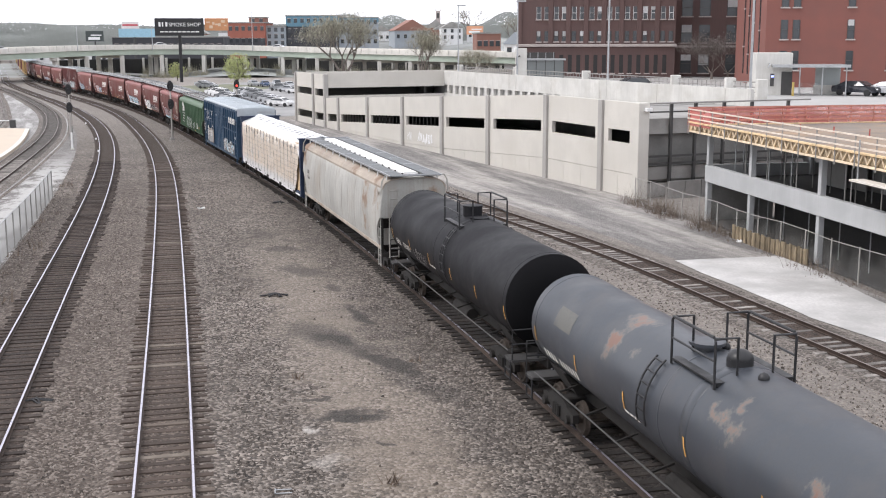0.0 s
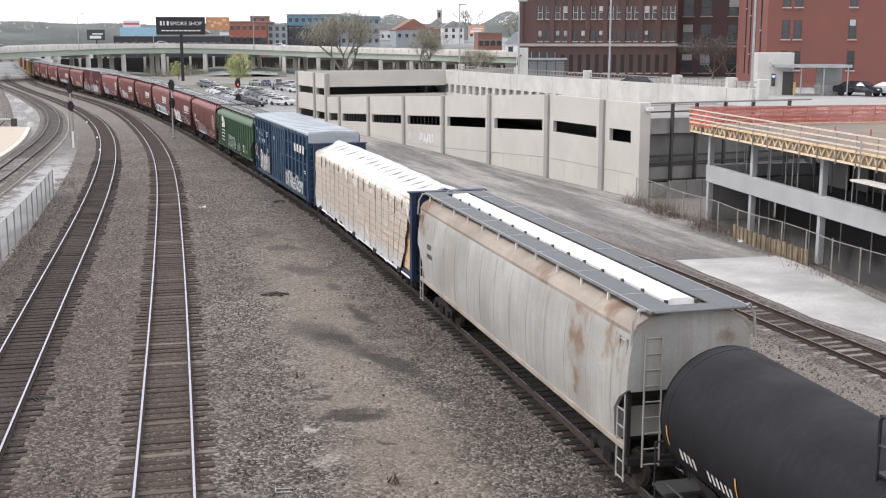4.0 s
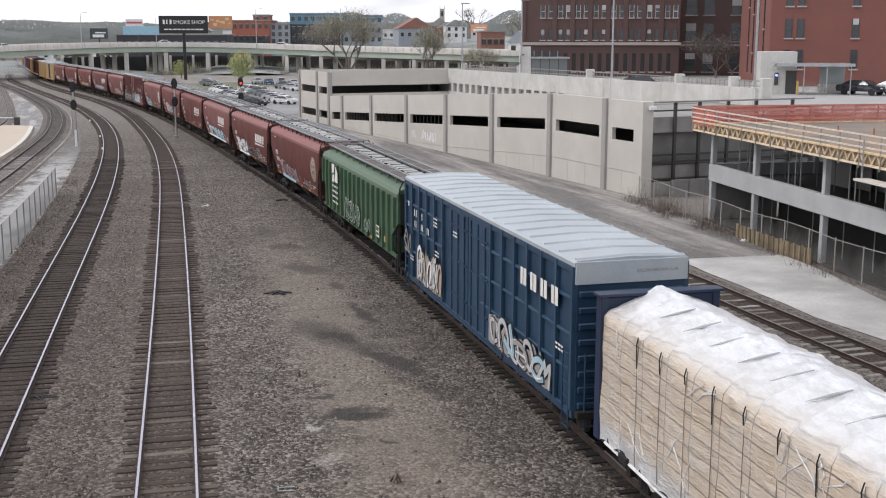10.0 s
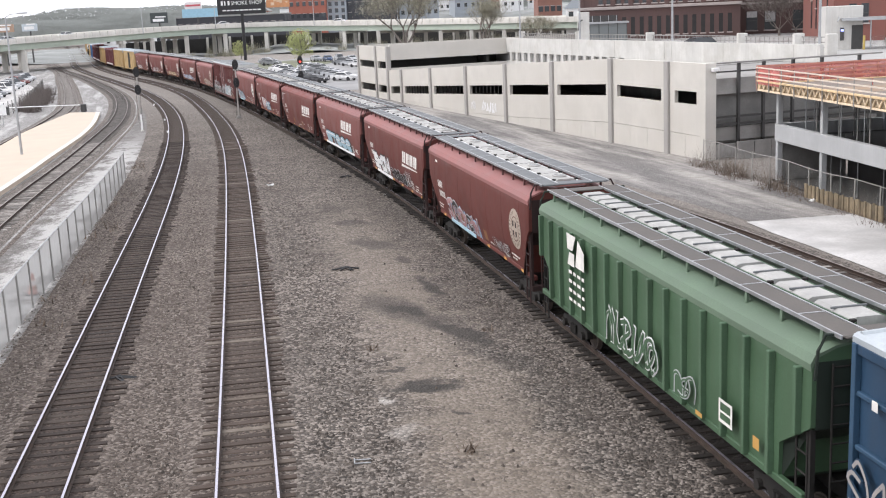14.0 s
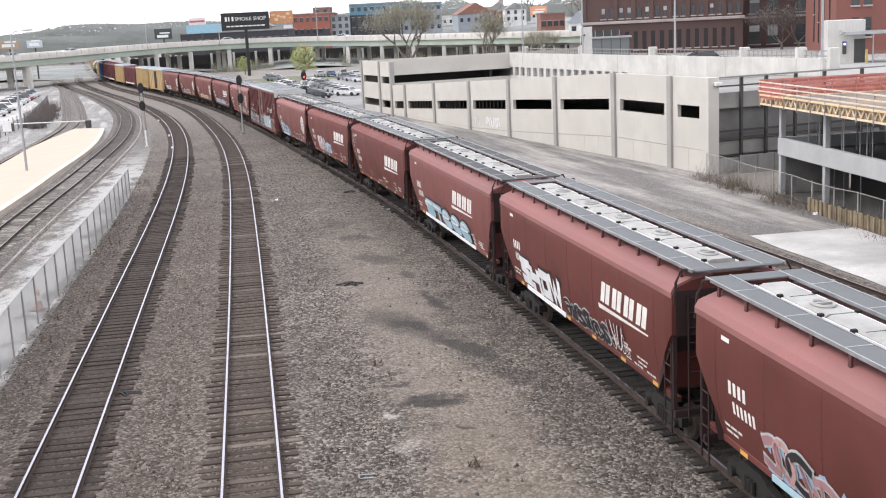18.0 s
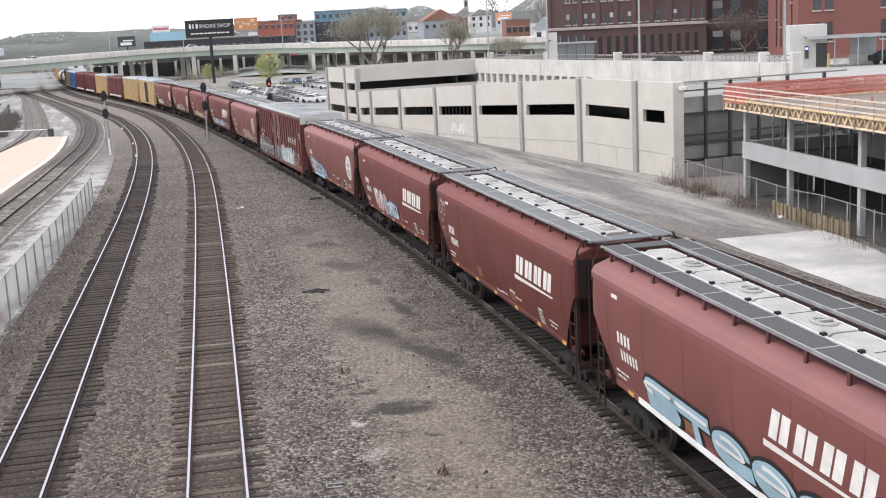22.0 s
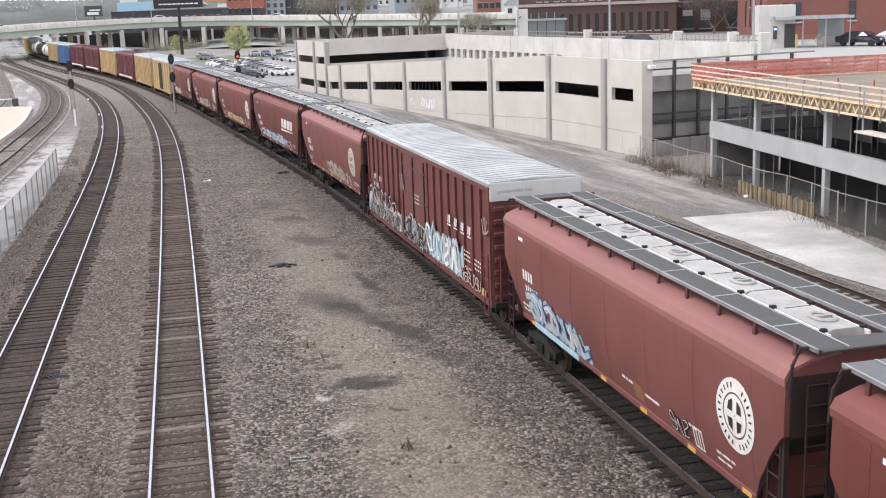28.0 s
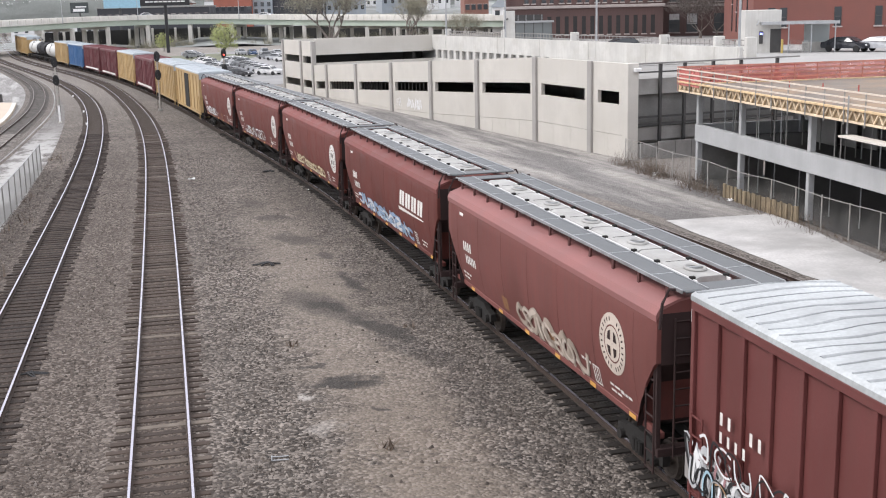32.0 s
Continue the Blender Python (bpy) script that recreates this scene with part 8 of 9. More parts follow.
    for sgn in (-1, 1):
        for k in range(8):
            z = z0 + 0.22 + (height - 1.1 - z0) * k / 7
            part("end_rib", Shape().box(-hw + 0.06, hw - 0.06, *sorted((sgn * e, sgn * (e + 0.07))), z - 0.09, z + 0.09, 0.03), end_mat, car)
        part("end_cap", Shape().box(-hw - 0.05, hw + 0.05, *sorted((sgn * e, sgn * (e + 0.06))), height - 0.62, height - 0.03, 0.01), M_TANKWHITE if roof_mat is M_ROOFWAVE else roof_mat, car, "pale painted end cap")
        part("end_sill", Shape().box(-hw, hw, *sorted((sgn * e, sgn * (e + 0.2))), z0 - 0.1, z0 + 0.1, 0.02), M_UNDER, car)
        ladder(car, -hw - 0.1, sgn * (e - 0.4), 0.5, 2.6, 0.44, mat)
        ladder(car, hw + 0.1, sgn * (e - 0.4), 0.5, 2.6, 0.44, mat)
        ladder(car, -1.05, sgn * (e + 0.12), 0.6, 2.6, 0.44, end_mat, False)
    part("centre_sill", Shape().box(-0.3, 0.3, -half + 0.45, half - 0.45, 0.7, 1.0), M_UNDER, car)
    part("cross_bearers", Shape().box(-1.3, 1.3, -e + 3.5, e - 3.5, 0.72, 0.9), M_UNDER, car)
    trucks(car, half - 3.1 if pitch > 19 else half - 2.6)
    couplers(car, half)
    return car


# tank car ----------------------------------------------------------------
def tank_car(name, pitch, mat, label, radius=1.47, marks=0, platform_y=0.0, low=False, ladder_dy=0.0, zc=2.66):
    car = thing(name, label, "tank car")
    half = pitch / 2
    e, n = half - 1.15, 40
    ring = lambda y, r: [(r * math.sin(2 * math.pi * j / n), y, zc + r * math.cos(2 * math.pi * j / n)) for j in range(n)]
    prof = [(-e - 0.42, 0.12), (-e - 0.38, 0.5), (-e - 0.27, 0.86), (-e - 0.1, 1.0), (-e + 0.2, 1.0)]
    rings = [ring(y, radius * (k if k < 1 else 1)) for y, k in prof] + [ring(y, radius) for y in np.linspace(-e + 1.5, e - 1.5, 7)] + [ring(-y, radius * (k if k < 1 else 1)) for y, k in reversed(prof)]
    part("tank", Shape().loft(rings, True, True), mat, car, smooth=True)
    for y, wb in ((-e + 0.22, 0.02), (platform_y - 0.6, 0.16), (platform_y + 0.6, 0.02), (e - 0.22, 0.02)):
        part("weld_band", Shape().loft([ring(y - wb - 0.01, radius + 0.002), ring(y - wb, radius + 0.008), ring(y + wb, radius + 0.008), ring(y + wb + 0.01, radius + 0.002)], True, True), mat, car, smooth=True)
    if mat is M_TANKBLACK:
        for sgn in (-1, 1):
            part("tank_head", Shape().loft([ring(sgn * (e + a), radius * k + 0.004) for a, k in ((0.06, 1.0), (0.1, 1.0), (0.28, 0.86), (0.39, 0.5), (0.43, 0.12))], False, True), M_HEAD, car, "dished end, its shade put into a dead-black colour", True)
    # platform, railings, manway, valves
    py, pz = platform_y, zc + radius - 0.12
    st = M_BLACK
    sh = Shape()
    for y in (py - 0.95, py + 0.95):
        sh.bar((-0.85, y, pz - 0.12), (0.85, y, pz - 0.12), 0.1, 0.08)
    for x in (-0.76, 0.76):
        sh.box(x - 0.14, x + 0.14, py - 1.0, py + 1.0, pz - 0.1, pz - 0.06)
    part("platform", sh, M_BLACK, car, "black grated valve platform")
    for x in (-0.9, 0.9):
        g = Shape()
        g.tube([(x, py - 0.98, pz - 0.2), (x, py - 0.98, pz + 0.78), (x, py - 0.9, pz + 0.86), (x, py + 0.9, pz + 0.86), (x, py + 0.98, pz + 0.78), (x, py + 0.98, pz - 0.2)], 0.032, 6)
        g.tube([(x, py - 0.98, pz + 0.38), (x, py + 0.98, pz + 0.38)], 0.025, 6)
        part("railing", g, st, car, "black pipe railing")
    for y in (py - 0.98, py + 0.98):
        for x0, x1 in ((-0.9, -0.4), (0.9, 0.4)):
            part("railing", Shape().tube([(x0, y, pz + 0.84), (x1, y, pz + 0.84), (x1, y, pz - 0.05)], 0.03, 6), st, car, "black pipe railing")
    fittings = M_BLACK if mat is M_TANKGREY else mat
    if low:                                # flat hinged cover on a short neck, a small domed bonnet, a vent
        mw = Shape().tube([(-0.1, py + 0.9, pz - 0.1), (-0.1, py + 0.9, pz + 0.2)], 0.3, 18)
        mw.tube([(-0.1, py + 0.9, pz + 0.2), (-0.1, py + 0.9, pz + 0.27)], 0.4, 18)
        part("manway", mw, mat, car, "flat hinged manway cover", True)
        vb = Shape().tube([(-0.05, py - 0.45, pz - 0.1), (-0.05, py - 0.45, pz + 0.24)], 0.28, 18)
        vb.sphere((-0.05, py - 0.45, pz + 0.24), 0.28, 14, 6, sz=0.75)
        part("valve_bonnet", vb, M_BLACK, car, "black domed valve bonnet", True)
        part("vent", Shape().tube([(-0.1, py - 1.5, pz - 0.1), (-0.1, py - 1.5, pz + 0.12)], 0.1, 12).sphere((-0.1, py - 1.5, pz + 0.13), 0.12, 10, 5), M_BLACK, car, "small black vent", True)
    else:
        mw = Shape().tube([(0, py + 0.35, pz - 0.12), (0, py + 0.35, pz + 0.42)], 0.36, 20)
        mw.tube([(0, py + 0.35, pz + 0.42), (0, py + 0.35, pz + 0.48)], 0.38, 20)
        part("manway", mw, fittings, car, "round bolted manway cover", True)
        vb = Shape().tube([(0, py - 0.5, pz - 0.1), (0, py - 0.5, pz + 0.1)], 0.27, 18)
        vb.tube([(0, py - 0.5, pz + 0.1), (0, py - 0.5, pz + 0.15)], 0.36, 18)
        part("valve_bonnet", vb, fittings, car, "low round valve cover", True)
    for x, y in ((0.3, py + 0.8), (0.35, py - 0.1)):
        vs = Shape().tube([(x, y, pz - 0.15), (x, y, pz + 0.12)], 0.07, 10)
        vs.sphere((x, y, pz + 0.13), 0.1, 8, 5)
        part("valve", vs, M_BLACK, car, smooth=True)
    # ladders follow the shell
    for sgn in (-1, 1):
        lad = Shape()
        ly, lr = py + ladder_dy, radius + 0.07
        for dy in (-0.21, 0.21):
            lad.tube([(sgn * lr * math.sin(a), ly + dy, zc + lr * math.cos(a)) for a in np.linspace(0.72, 1.85, 10)], 0.026, 5)
        for a in np.linspace(0.78, 1.82, 6):
            lad.tube([(sgn * lr * math.sin(a), ly - 0.21, zc + lr * math.cos(a)), (sgn * lr * math.sin(a), ly + 0.21, zc + lr * math.cos(a))], 0.022, 5)
        part("ladder", lad, st, car, "black side ladder")
    part("centre_sill", Shape().box(-0.3, 0.3, -half + 0.45, half - 0.45, 0.72, 1.15), M_UNDER, car)
    for sgn in (-1, 1):
        y = sgn * (half - 2.5)
        part("saddle", Shape().prism([(-1.15, 1.7), (-0.7, 1.0), (0.7, 1.0), (1.15, 1.7), (0.9, 1.35), (0, 1.15), (-0.9, 1.35)], "y", y - 0.5, y + 0.5), M_UNDER, car)
        part("side_rail", Shape().tube([(sgn * 1.32, -half + 1.2, 1.18), (sgn * 1.32, half - 1.2, 1.18)], 0.024, 6), M_STEEL_DK, car, "long thin handrail")
        part("end_platform", Shape().box(-1.4, 1.4, *sorted((sgn * (half - 0.6), sgn * (half - 1.3))), 0.95, 1.02), M_STEEL_DK, car)
        for a, b in ((-1.38, -0.55), (0.55, 1.38)):
            yy = sgn * (half - 0.66)
            part("end_railing", Shape().tube([(a, yy, 0.98), (a, yy, 1.95), (b, yy, 1.95), (b, yy, 0.98)], 0.03, 5), M_BLACK, car)
            part("end_rail", Shape().tube([(a, yy, 1.5), (b, yy, 1.5)], 0.028, 5), M_BLACK, car)
        ladder(car, -1.4, sgn * (half - 1.0), 0.35, 1.0, 0.5, M_BLACK, name="step")
    for sgn in (-1, 1):
        hr = Shape()
        for i in range(7):
            y = -half + 3.2 + (pitch - 6.4) * i / 6
            hr.bar((sgn * 1.3, y, 1.18), (sgn * 0.75, y, 1.34), 0.05, 0.05)
        part("rail_bracket", hr, M_UNDER, car)
    br = Shape().tube([(-0.6, -1.5, 0.8), (-0.6, 0.3, 0.8)], 0.22, 10)
    part("brake_cylinder", br, M_UNDER, car)
    xs = lambda z: math.sqrt(max(0.05, (radius + 0.006) ** 2 - (z - zc) ** 2))
    side_mark("reflector", car, [[(y, 2.15), (y - 0.06, 2.15), (y - 0.06, 2.37), (y - 0.06, 2.58), (y, 2.58), (y, 2.37)] for y in np.linspace(-e + 0.12, e - 0.2, 6)], M_REFLECT, lambda z: xs(z) + 0.012, "upright yellow reflector strips")
    if marks:
        for i, w in enumerate([0.05] * 4 + [0.0] + [0.045] * 6):
            if w:
                part("end_stencil", Shape().box(-0.42 + i * 0.068, -0.42 + i * 0.068 + w, -e - 0.43, -e - 0.3, zc + 0.17, zc + 0.27), M_DECAL, car)
        fine = Shape()
        for k, z in enumerate((zc + 0.08, zc - 0.01)):
            for i in range(6 - k):
                fine.box(-0.3 + i * 0.09, -0.24 + i * 0.09, -e - 0.43, -e - 0.3, z, z + 0.045)
        part("small_stencil", fine, M_DECAL, car, "small white stencilled bars")["kind"] = "stuff"
        zm, sw = (1.86, 0.16) if mat is M_TANKGREY else (2.02, 0.1)
        side_mark("stencil", car, bars(e - 0.75, zm, [sw] * 4, 0.24, 0.1) + bars(e - 2.0, zm, [sw * 0.85] * 6, 0.24, 0.1) + bars(1.5, 2.1, [0.25, 0.2, 0.3], 0.06), M_DECAL, lambda z: xs(z) + 0.012)
        if mat is M_TANKBLACK:
            graffiti(car, 3.7, 2.0, 1.85, 2.4, lambda z: xs(z) + 0.01, [G_GREY], 15, mat, 5, 0.09)
    trucks(car, half - 2.5)
    couplers(car, half)
    return car


# centre-beam flat car with wrapped lumber -------------------------------
def wrap_material():
    m, n, l, bsdf = node_mat("plastic_wrap_over_lumber")
    vec = n.new("ShaderNodeTexCoord").outputs["Object"]
    xyz = n.new("ShaderNodeSeparateXYZ")
    l.new(vec, xyz.inputs[0])

    def span(a, b, sock):
        k = n.new("ShaderNodeMapRange")
        k.inputs[1].default_value, k.inputs[2].default_value = a, b
        l.new(sock, k.inputs[0])
        return k.outputs[0]
    wrap = (0.84, 0.86, 0.9, 1)
    brick = n.new("ShaderNodeTexBrick")
    brick.inputs["Scale"].default_value = 1.0
    brick.offset = 0.0
    brick.inputs["Brick Width"].default_value, brick.inputs["Row Height"].default_value = 1.22, 0.345
    brick.inputs["Mortar Size"].default_value = 0.018
    brick.inputs["Color1"].default_value, brick.inputs["Color2"].default_value, brick.inputs["Mortar"].default_value = (0.82, 0.68, 0.53, 1), (0.74, 0.61, 0.47, 1), (0.27, 0.21, 0.16, 1)
    comb = n.new("ShaderNodeCombineXYZ")
    l.new(xyz.outputs[1], comb.inputs[0])
    l.new(xyz.outputs[2], comb.inputs[1])
    l.new(comb.outputs[0], brick.inputs["Vector"])
    fine = n.new("ShaderNodeTexBrick")
    fine.inputs["Scale"].default_value = 1.0
    fine.inputs["Brick Width"].default_value, fine.inputs["Row Height"].default_value, fine.inputs["Mortar Size"].default_value = 2.4, 0.0431, 0.003
    fine.inputs["Color1"].default_value, fine.inputs["Color2"].default_value, fine.inputs["Mortar"].default_value = (1, 1, 1, 1), (0.86, 0.85, 0.83, 1), (0.62, 0.6, 0.56, 1)
    l.new(comb.outputs[0], fine.inputs["Vector"])
    mm = n.new("ShaderNodeMix")
    mm.data_type, mm.blend_type = "RGBA", "MULTIPLY"
    mm.inputs[0].default_value = 0.5
    l.new(brick.outputs["Color"], mm.inputs[6])
    l.new(fine.outputs["Color"], mm.inputs[7])
    # film clings to the lumber on the sides, hangs white at the hem and over the top
    side = times(n, l, span(4.25, 3.95, xyz.outputs[2]), span(1.25, 1.65, xyz.outputs[2]))
    film, _ = noise_fac(n, l, scaled(n, l, vec, (1.0, 0.55, 0.8)), 1.3, 7, 0.66, 0.62, 0.4)
    soft = n.new("ShaderNodeMapRange")
    soft.inputs[3].default_value, soft.inputs[4].default_value = 0.74, 1.0
    l.new(film, soft.inputs[0])
    fac = times(n, l, side, soft.outputs[0])
    near_top = times(n, l, span(4.6, 4.2, xyz.outputs[2]), 0.3)
    # shade in the creases of the film is painted in as grey
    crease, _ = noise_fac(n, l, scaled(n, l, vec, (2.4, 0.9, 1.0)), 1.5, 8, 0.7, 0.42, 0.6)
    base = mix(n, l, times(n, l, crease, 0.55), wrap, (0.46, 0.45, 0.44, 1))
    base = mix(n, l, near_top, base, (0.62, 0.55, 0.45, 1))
    col = mix(n, l, fac, base, mm.outputs[2])
    # pale folds, drawn out along slanting lines
    rot = n.new("ShaderNodeMapping")
    rot.inputs["Rotation"].default_value = (0.5, 0.0, 0.25)
    rot.inputs["Scale"].default_value = (1.0, 0.5, 3.2)
    l.new(vec, rot.inputs["Vector"])
    f2, r2 = noise_fac(n, l, rot.outputs["Vector"], 1.7, 8, 0.68, 0.58, 0.72)
    col = mix(n, l, times(n, l, f2, 0.6), col, (0.84, 0.84, 0.85, 1))
    l.new(col, bsdf.inputs["Base Color"])
    bsdf.inputs["Roughness"].default_value = 0.3
    bsdf.inputs["Coat Weight"].default_value, bsdf.inputs["Coat Roughness"].default_value, bsdf.inputs["Coat IOR"].default_value = 1.0, 0.33, 1.5
    b = n.new("ShaderNodeBump")
    b.inputs["Strength"].default_value, b.inputs["Distance"].default_value = 1.0, 0.16
    l.new(r2, b.inputs["Height"])
    l.new(b.outputs["Normal"], bsdf.inputs["Normal"])
    return m


def lumber_car(pitch):
    car = thing("lumber_flat_car", "blue centre-beam flat car loaded with lumber wrapped in white plastic", "flat car")
    half = pitch / 2
    e = half - 0.6
    part("deck", Shape().box(-1.45, 1.45, -e, e, 0.85, 1.12, 0.03), M_BLUE_DK, car)
    part("centre_sill", Shape().box(-0.3, 0.3, -half + 0.45, half - 0.45, 0.6, 0.88), M_UNDER, car)
    for sgn in (-1, 1):
        bh = part("bulkhead", Shape().box(-1.5, 1.5, *sorted((sgn * (e - 0.16), sgn * (e - 0.3))), 1.1, 4.45, 0.02), M_BLUE_DK, car, "blue steel end bulkhead")
        fr = Shape()
        for x in (-1.45, -0.5, 0.5, 1.45):
            fr.box(x - 0.09, x + 0.09, *sorted((sgn * e, sgn * (e - 0.34))), 0.9, 4.5, 0.015)
        for z in (1.4, 2.2, 3.0, 3.8, 4.42):
            fr.box(-1.5, 1.5, *sorted((sgn * (e - 0.04), sgn * (e - 0.2))), z - 0.07, z + 0.07, 0.015)
        part("bulkhead_frame", fr, M_BLUE_DK, bh)
        if sgn < 0:
            text_part(bh, "CAUTION", 0.15, (-0.1, -e - 0.028, 4.425), M_DECAL)
        part("cap_plate", Shape().box(-1.62, 1.62, *sorted((sgn * (e + 0.02), sgn * (e - 0.4))), 4.47, 4.54, 0.01), M_BLUE_DK, bh)
    part("centre_beam", Shape().box(-0.12, 0.12, -e + 0.3, e - 0.3, 4.2, 4.36, 0.02), M_BLUE_DK, car)
    # bare lumber at the leading end, then the wrapped load
    y_bare = -e + 2.3
    for r in range(9):
        z0 = 1.14 + r * 0.336
        for sgn in (-1, 1):
            part("timber_pack", Shape().box(*sorted((sgn * 0.14, sgn * 1.36)), -e + 0.34, y_bare, z0, z0 + 0.315, 0.008), M_LUMBER, car, "pale yellow sawn timber pack")
    r = random.Random(9)
    ny, y0, y1 = 260, -e + 0.5, e - 0.34
    prof = [(-1.44, 1.0), (-1.46, 1.25), (-1.46, 1.65), (-1.46, 2.05), (-1.46, 2.45), (-1.46, 2.85), (-1.46, 3.25), (-1.45, 3.65), (-1.42, 3.95), (-1.3, 4.12), (-1.0, 4.28), (-0.55, 4.45), (-0.15, 4.6), (0, 4.63), (0.15, 4.6), (0.55, 4.45), (1.0, 4.28), (1.3, 4.12), (1.42, 3.95), (1.46, 3.2), (1.46, 2.2), (1.44, 1.0)]
    sh = Shape()
    rings = []
    for i in range(ny):
        y = y0 + (y1 - y0) * i / (ny - 1)
        strap = abs(((y - y0) / 1.22) % 1.0 - 0.5) * 2          # 1 at a strap, 0 between
        pinch = 0.07 * max(0.0, strap - 0.7) * 3.3
        sag = 0.09 * math.sin(y * 2.1) + 0.07 * math.sin(y * 5.3 + 1)
        ring = []
        for j, (x, z) in enumerate(prof):
            k = 1.0 if 1 <= j <= len(prof) - 2 else 2.2
            nz = noise.noise(Vector((x * 2.1, y * 1.6, z * 1.4))) * 0.06 * k + noise.noise(Vector((x * 5, y * 4.5, z * 4))) * 0.035
            px = x + math.copysign(nz + 0.015 - pinch * 0.5, x) if abs(x) > 0.7 else x
            pz = z + (nz * 1.7 - pinch if z > 3.9 else 0) + (sag - 0.05 if z < 1.1 else 0)
            lift = max(0.0, 1 - (y - y0) / 3.5) * max(0.0, min(1.0, (4.0 - z) / 3.0))      # the hem is drawn back at the leading end
            ring.append((px, y + 1.45 * lift * (1 + 0.25 * noise.noise(Vector((3.0, z * 2.2, x)))), pz))
        rings.append(ring)
    sh.loft(rings, closed=False)
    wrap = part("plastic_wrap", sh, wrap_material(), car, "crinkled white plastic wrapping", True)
    for y, low in ((y0, 8), (y1, 0)):
        face = prof[low:len(prof) - low] if low else prof
        part("wrap_end", Shape().add([(x, y, max(z, 1.02)) for x, z in face], [tuple(range(len(face)))]), wrap.data.materials[0], car)
    film = paint((0.82, 0.82, 0.83), 0.25, "folded_film")
    for i in range(34):
        fy, fz = r.uniform(y0 + 0.5, y1 - 0.5), r.choice((3.95, 3.95, 2.6, 1.9))
        dy, dz = r.uniform(-1.1, 1.1), -r.uniform(0.4, 1.1)
        pts = [(-1.485 + 0.012 * math.sin(q * 2.2 + i), fy + dy * q / 5 + 0.06 * math.sin(q * 1.7 + i), fz + dz * q / 5) for q in range(6)]
        part("film_fold", Shape().tube(pts, [0.002, 0.011, 0.015, 0.012, 0.008, 0.002], 5), film, car, "", True)
    # ridge_film is grey to carry the shade of the folds on top
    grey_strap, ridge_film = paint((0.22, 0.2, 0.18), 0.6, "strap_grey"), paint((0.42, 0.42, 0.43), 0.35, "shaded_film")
    ns = int((y1 - y0) / 1.22)
    for i in range(ns):
        y = y0 + (i + 0.02) * 1.22 + 0.02
        if y < y0 + 0.1 or y > y1 - 0.1:
            continue
        fall = max(0.0, 1 - (y - y0) / 3.5) * 1.45
        pts = [(x * 1.02, y + fall * max(0.0, min(1.0, (4.0 - z) / 3.0)), z) for x, z in prof[:9]]
        part("strap", Shape().tube(pts, 0.009, 4), grey_strap, car)
        part("strap_tail", Shape().tube([(-1.475, y, 4.02), (-1.5, y + 0.03, 3.85), (-1.49, y + 0.02, 3.5 + 0.25 * math.sin(i * 2.3))], 0.016, 4), G_BLACK, car, "short dark loose strap end")
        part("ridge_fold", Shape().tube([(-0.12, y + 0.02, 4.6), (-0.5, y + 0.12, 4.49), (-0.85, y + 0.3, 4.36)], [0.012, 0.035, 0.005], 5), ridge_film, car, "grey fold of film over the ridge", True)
    for i in range(5):
        part("stake_pocket", Shape().box(-1.54, -1.42, -e + 2 + i * 4.6, -e + 2.5 + i * 4.6, 0.86, 1.06, 0.02), M_UNDER, car)
    part("winch_bar", Shape().tube([(-1.46, -e + 0.6, 0.93), (-1.46, e - 0.6, 0.93)], 0.04, 6), M_WHITE, car)
    trucks(car, half - 2.9)
    couplers(car, half)
    return car


CARS = []          # (thing, place of its leading coupler at the start, pitch, truck distance)
SIDE = 1.598


def enlist(car, pitch, inset):
    lead = CARS[-1][1] + CARS[-1][2] if CARS else 61.6
    CARS.append((car, lead, pitch, pitch / 2 - inset))


a = tank_car("tank_car", 18.3, M_TANKGREY, "slate-grey tank car with rust patches and a railed valve platform", 1.37, marks=1, platform_y=-0.95, low=True, ladder_dy=1.35, zc=2.58)
rp = random.Random(41)
M_PATCH = surf("pale_repaint", (0.11, 0.108, 0.098), 0.6, 0, 0.2, 1.5, 20, 0.05, stain=((0.07, 0.075, 0.08), 0.6, 2.0))
for ya, yb, a0, a1, mp, lb in ((5.2, 6.4, -50, -74, M_PATCH, "pale repainted square"),):
    rows_ = []
    for k in range(13):
        v = k / 12
        ang = radians(a0 + (a1 - a0) * v)
        half_w = (yb - ya) / 2 + rp.uniform(-0.02, 0.02)
        mid_y = (ya + yb) / 2
        rows_.append([(1.375 * math.sin(ang), mid_y + half_w * q, 2.58 + 1.375 * math.cos(ang)) for q in (-1, -0.5, 0, 0.5, 1)])
    part("surface_patch", Shape().loft(rows_, closed=False), mp, a, lb, True)
enlist(a, 18.3, 2.5)
b = tank_car("tank_car", 17.65, M_TANKBLACK, "matt black tank car with a railed valve platform", marks=1, platform_y=0.1, ladder_dy=-0.8)
enlist(b, 17.65, 2.5)
c = covered_hopper("covered_hopper", 20.95, M_GRAYHOP, M_GRAYROOF, M_GRAYHOP, "weathered pale grey covered hopper with rust streaks and white hatches", "bulge", "long")
side_mark("stencil", c, bars(8.3, 2.75, [0.07] * 4, 0.2, 0.09) + bars(8.3, 2.42, [0.06] * 6, 0.17, 0.08), G_BLACK, lambda z: hopper_width("bulge")(z) + 0.01, "black stencilled bars")
enlist(c, 20.95, 2.55)
enlist(lumber_car(23.7), 23.7, 2.9)
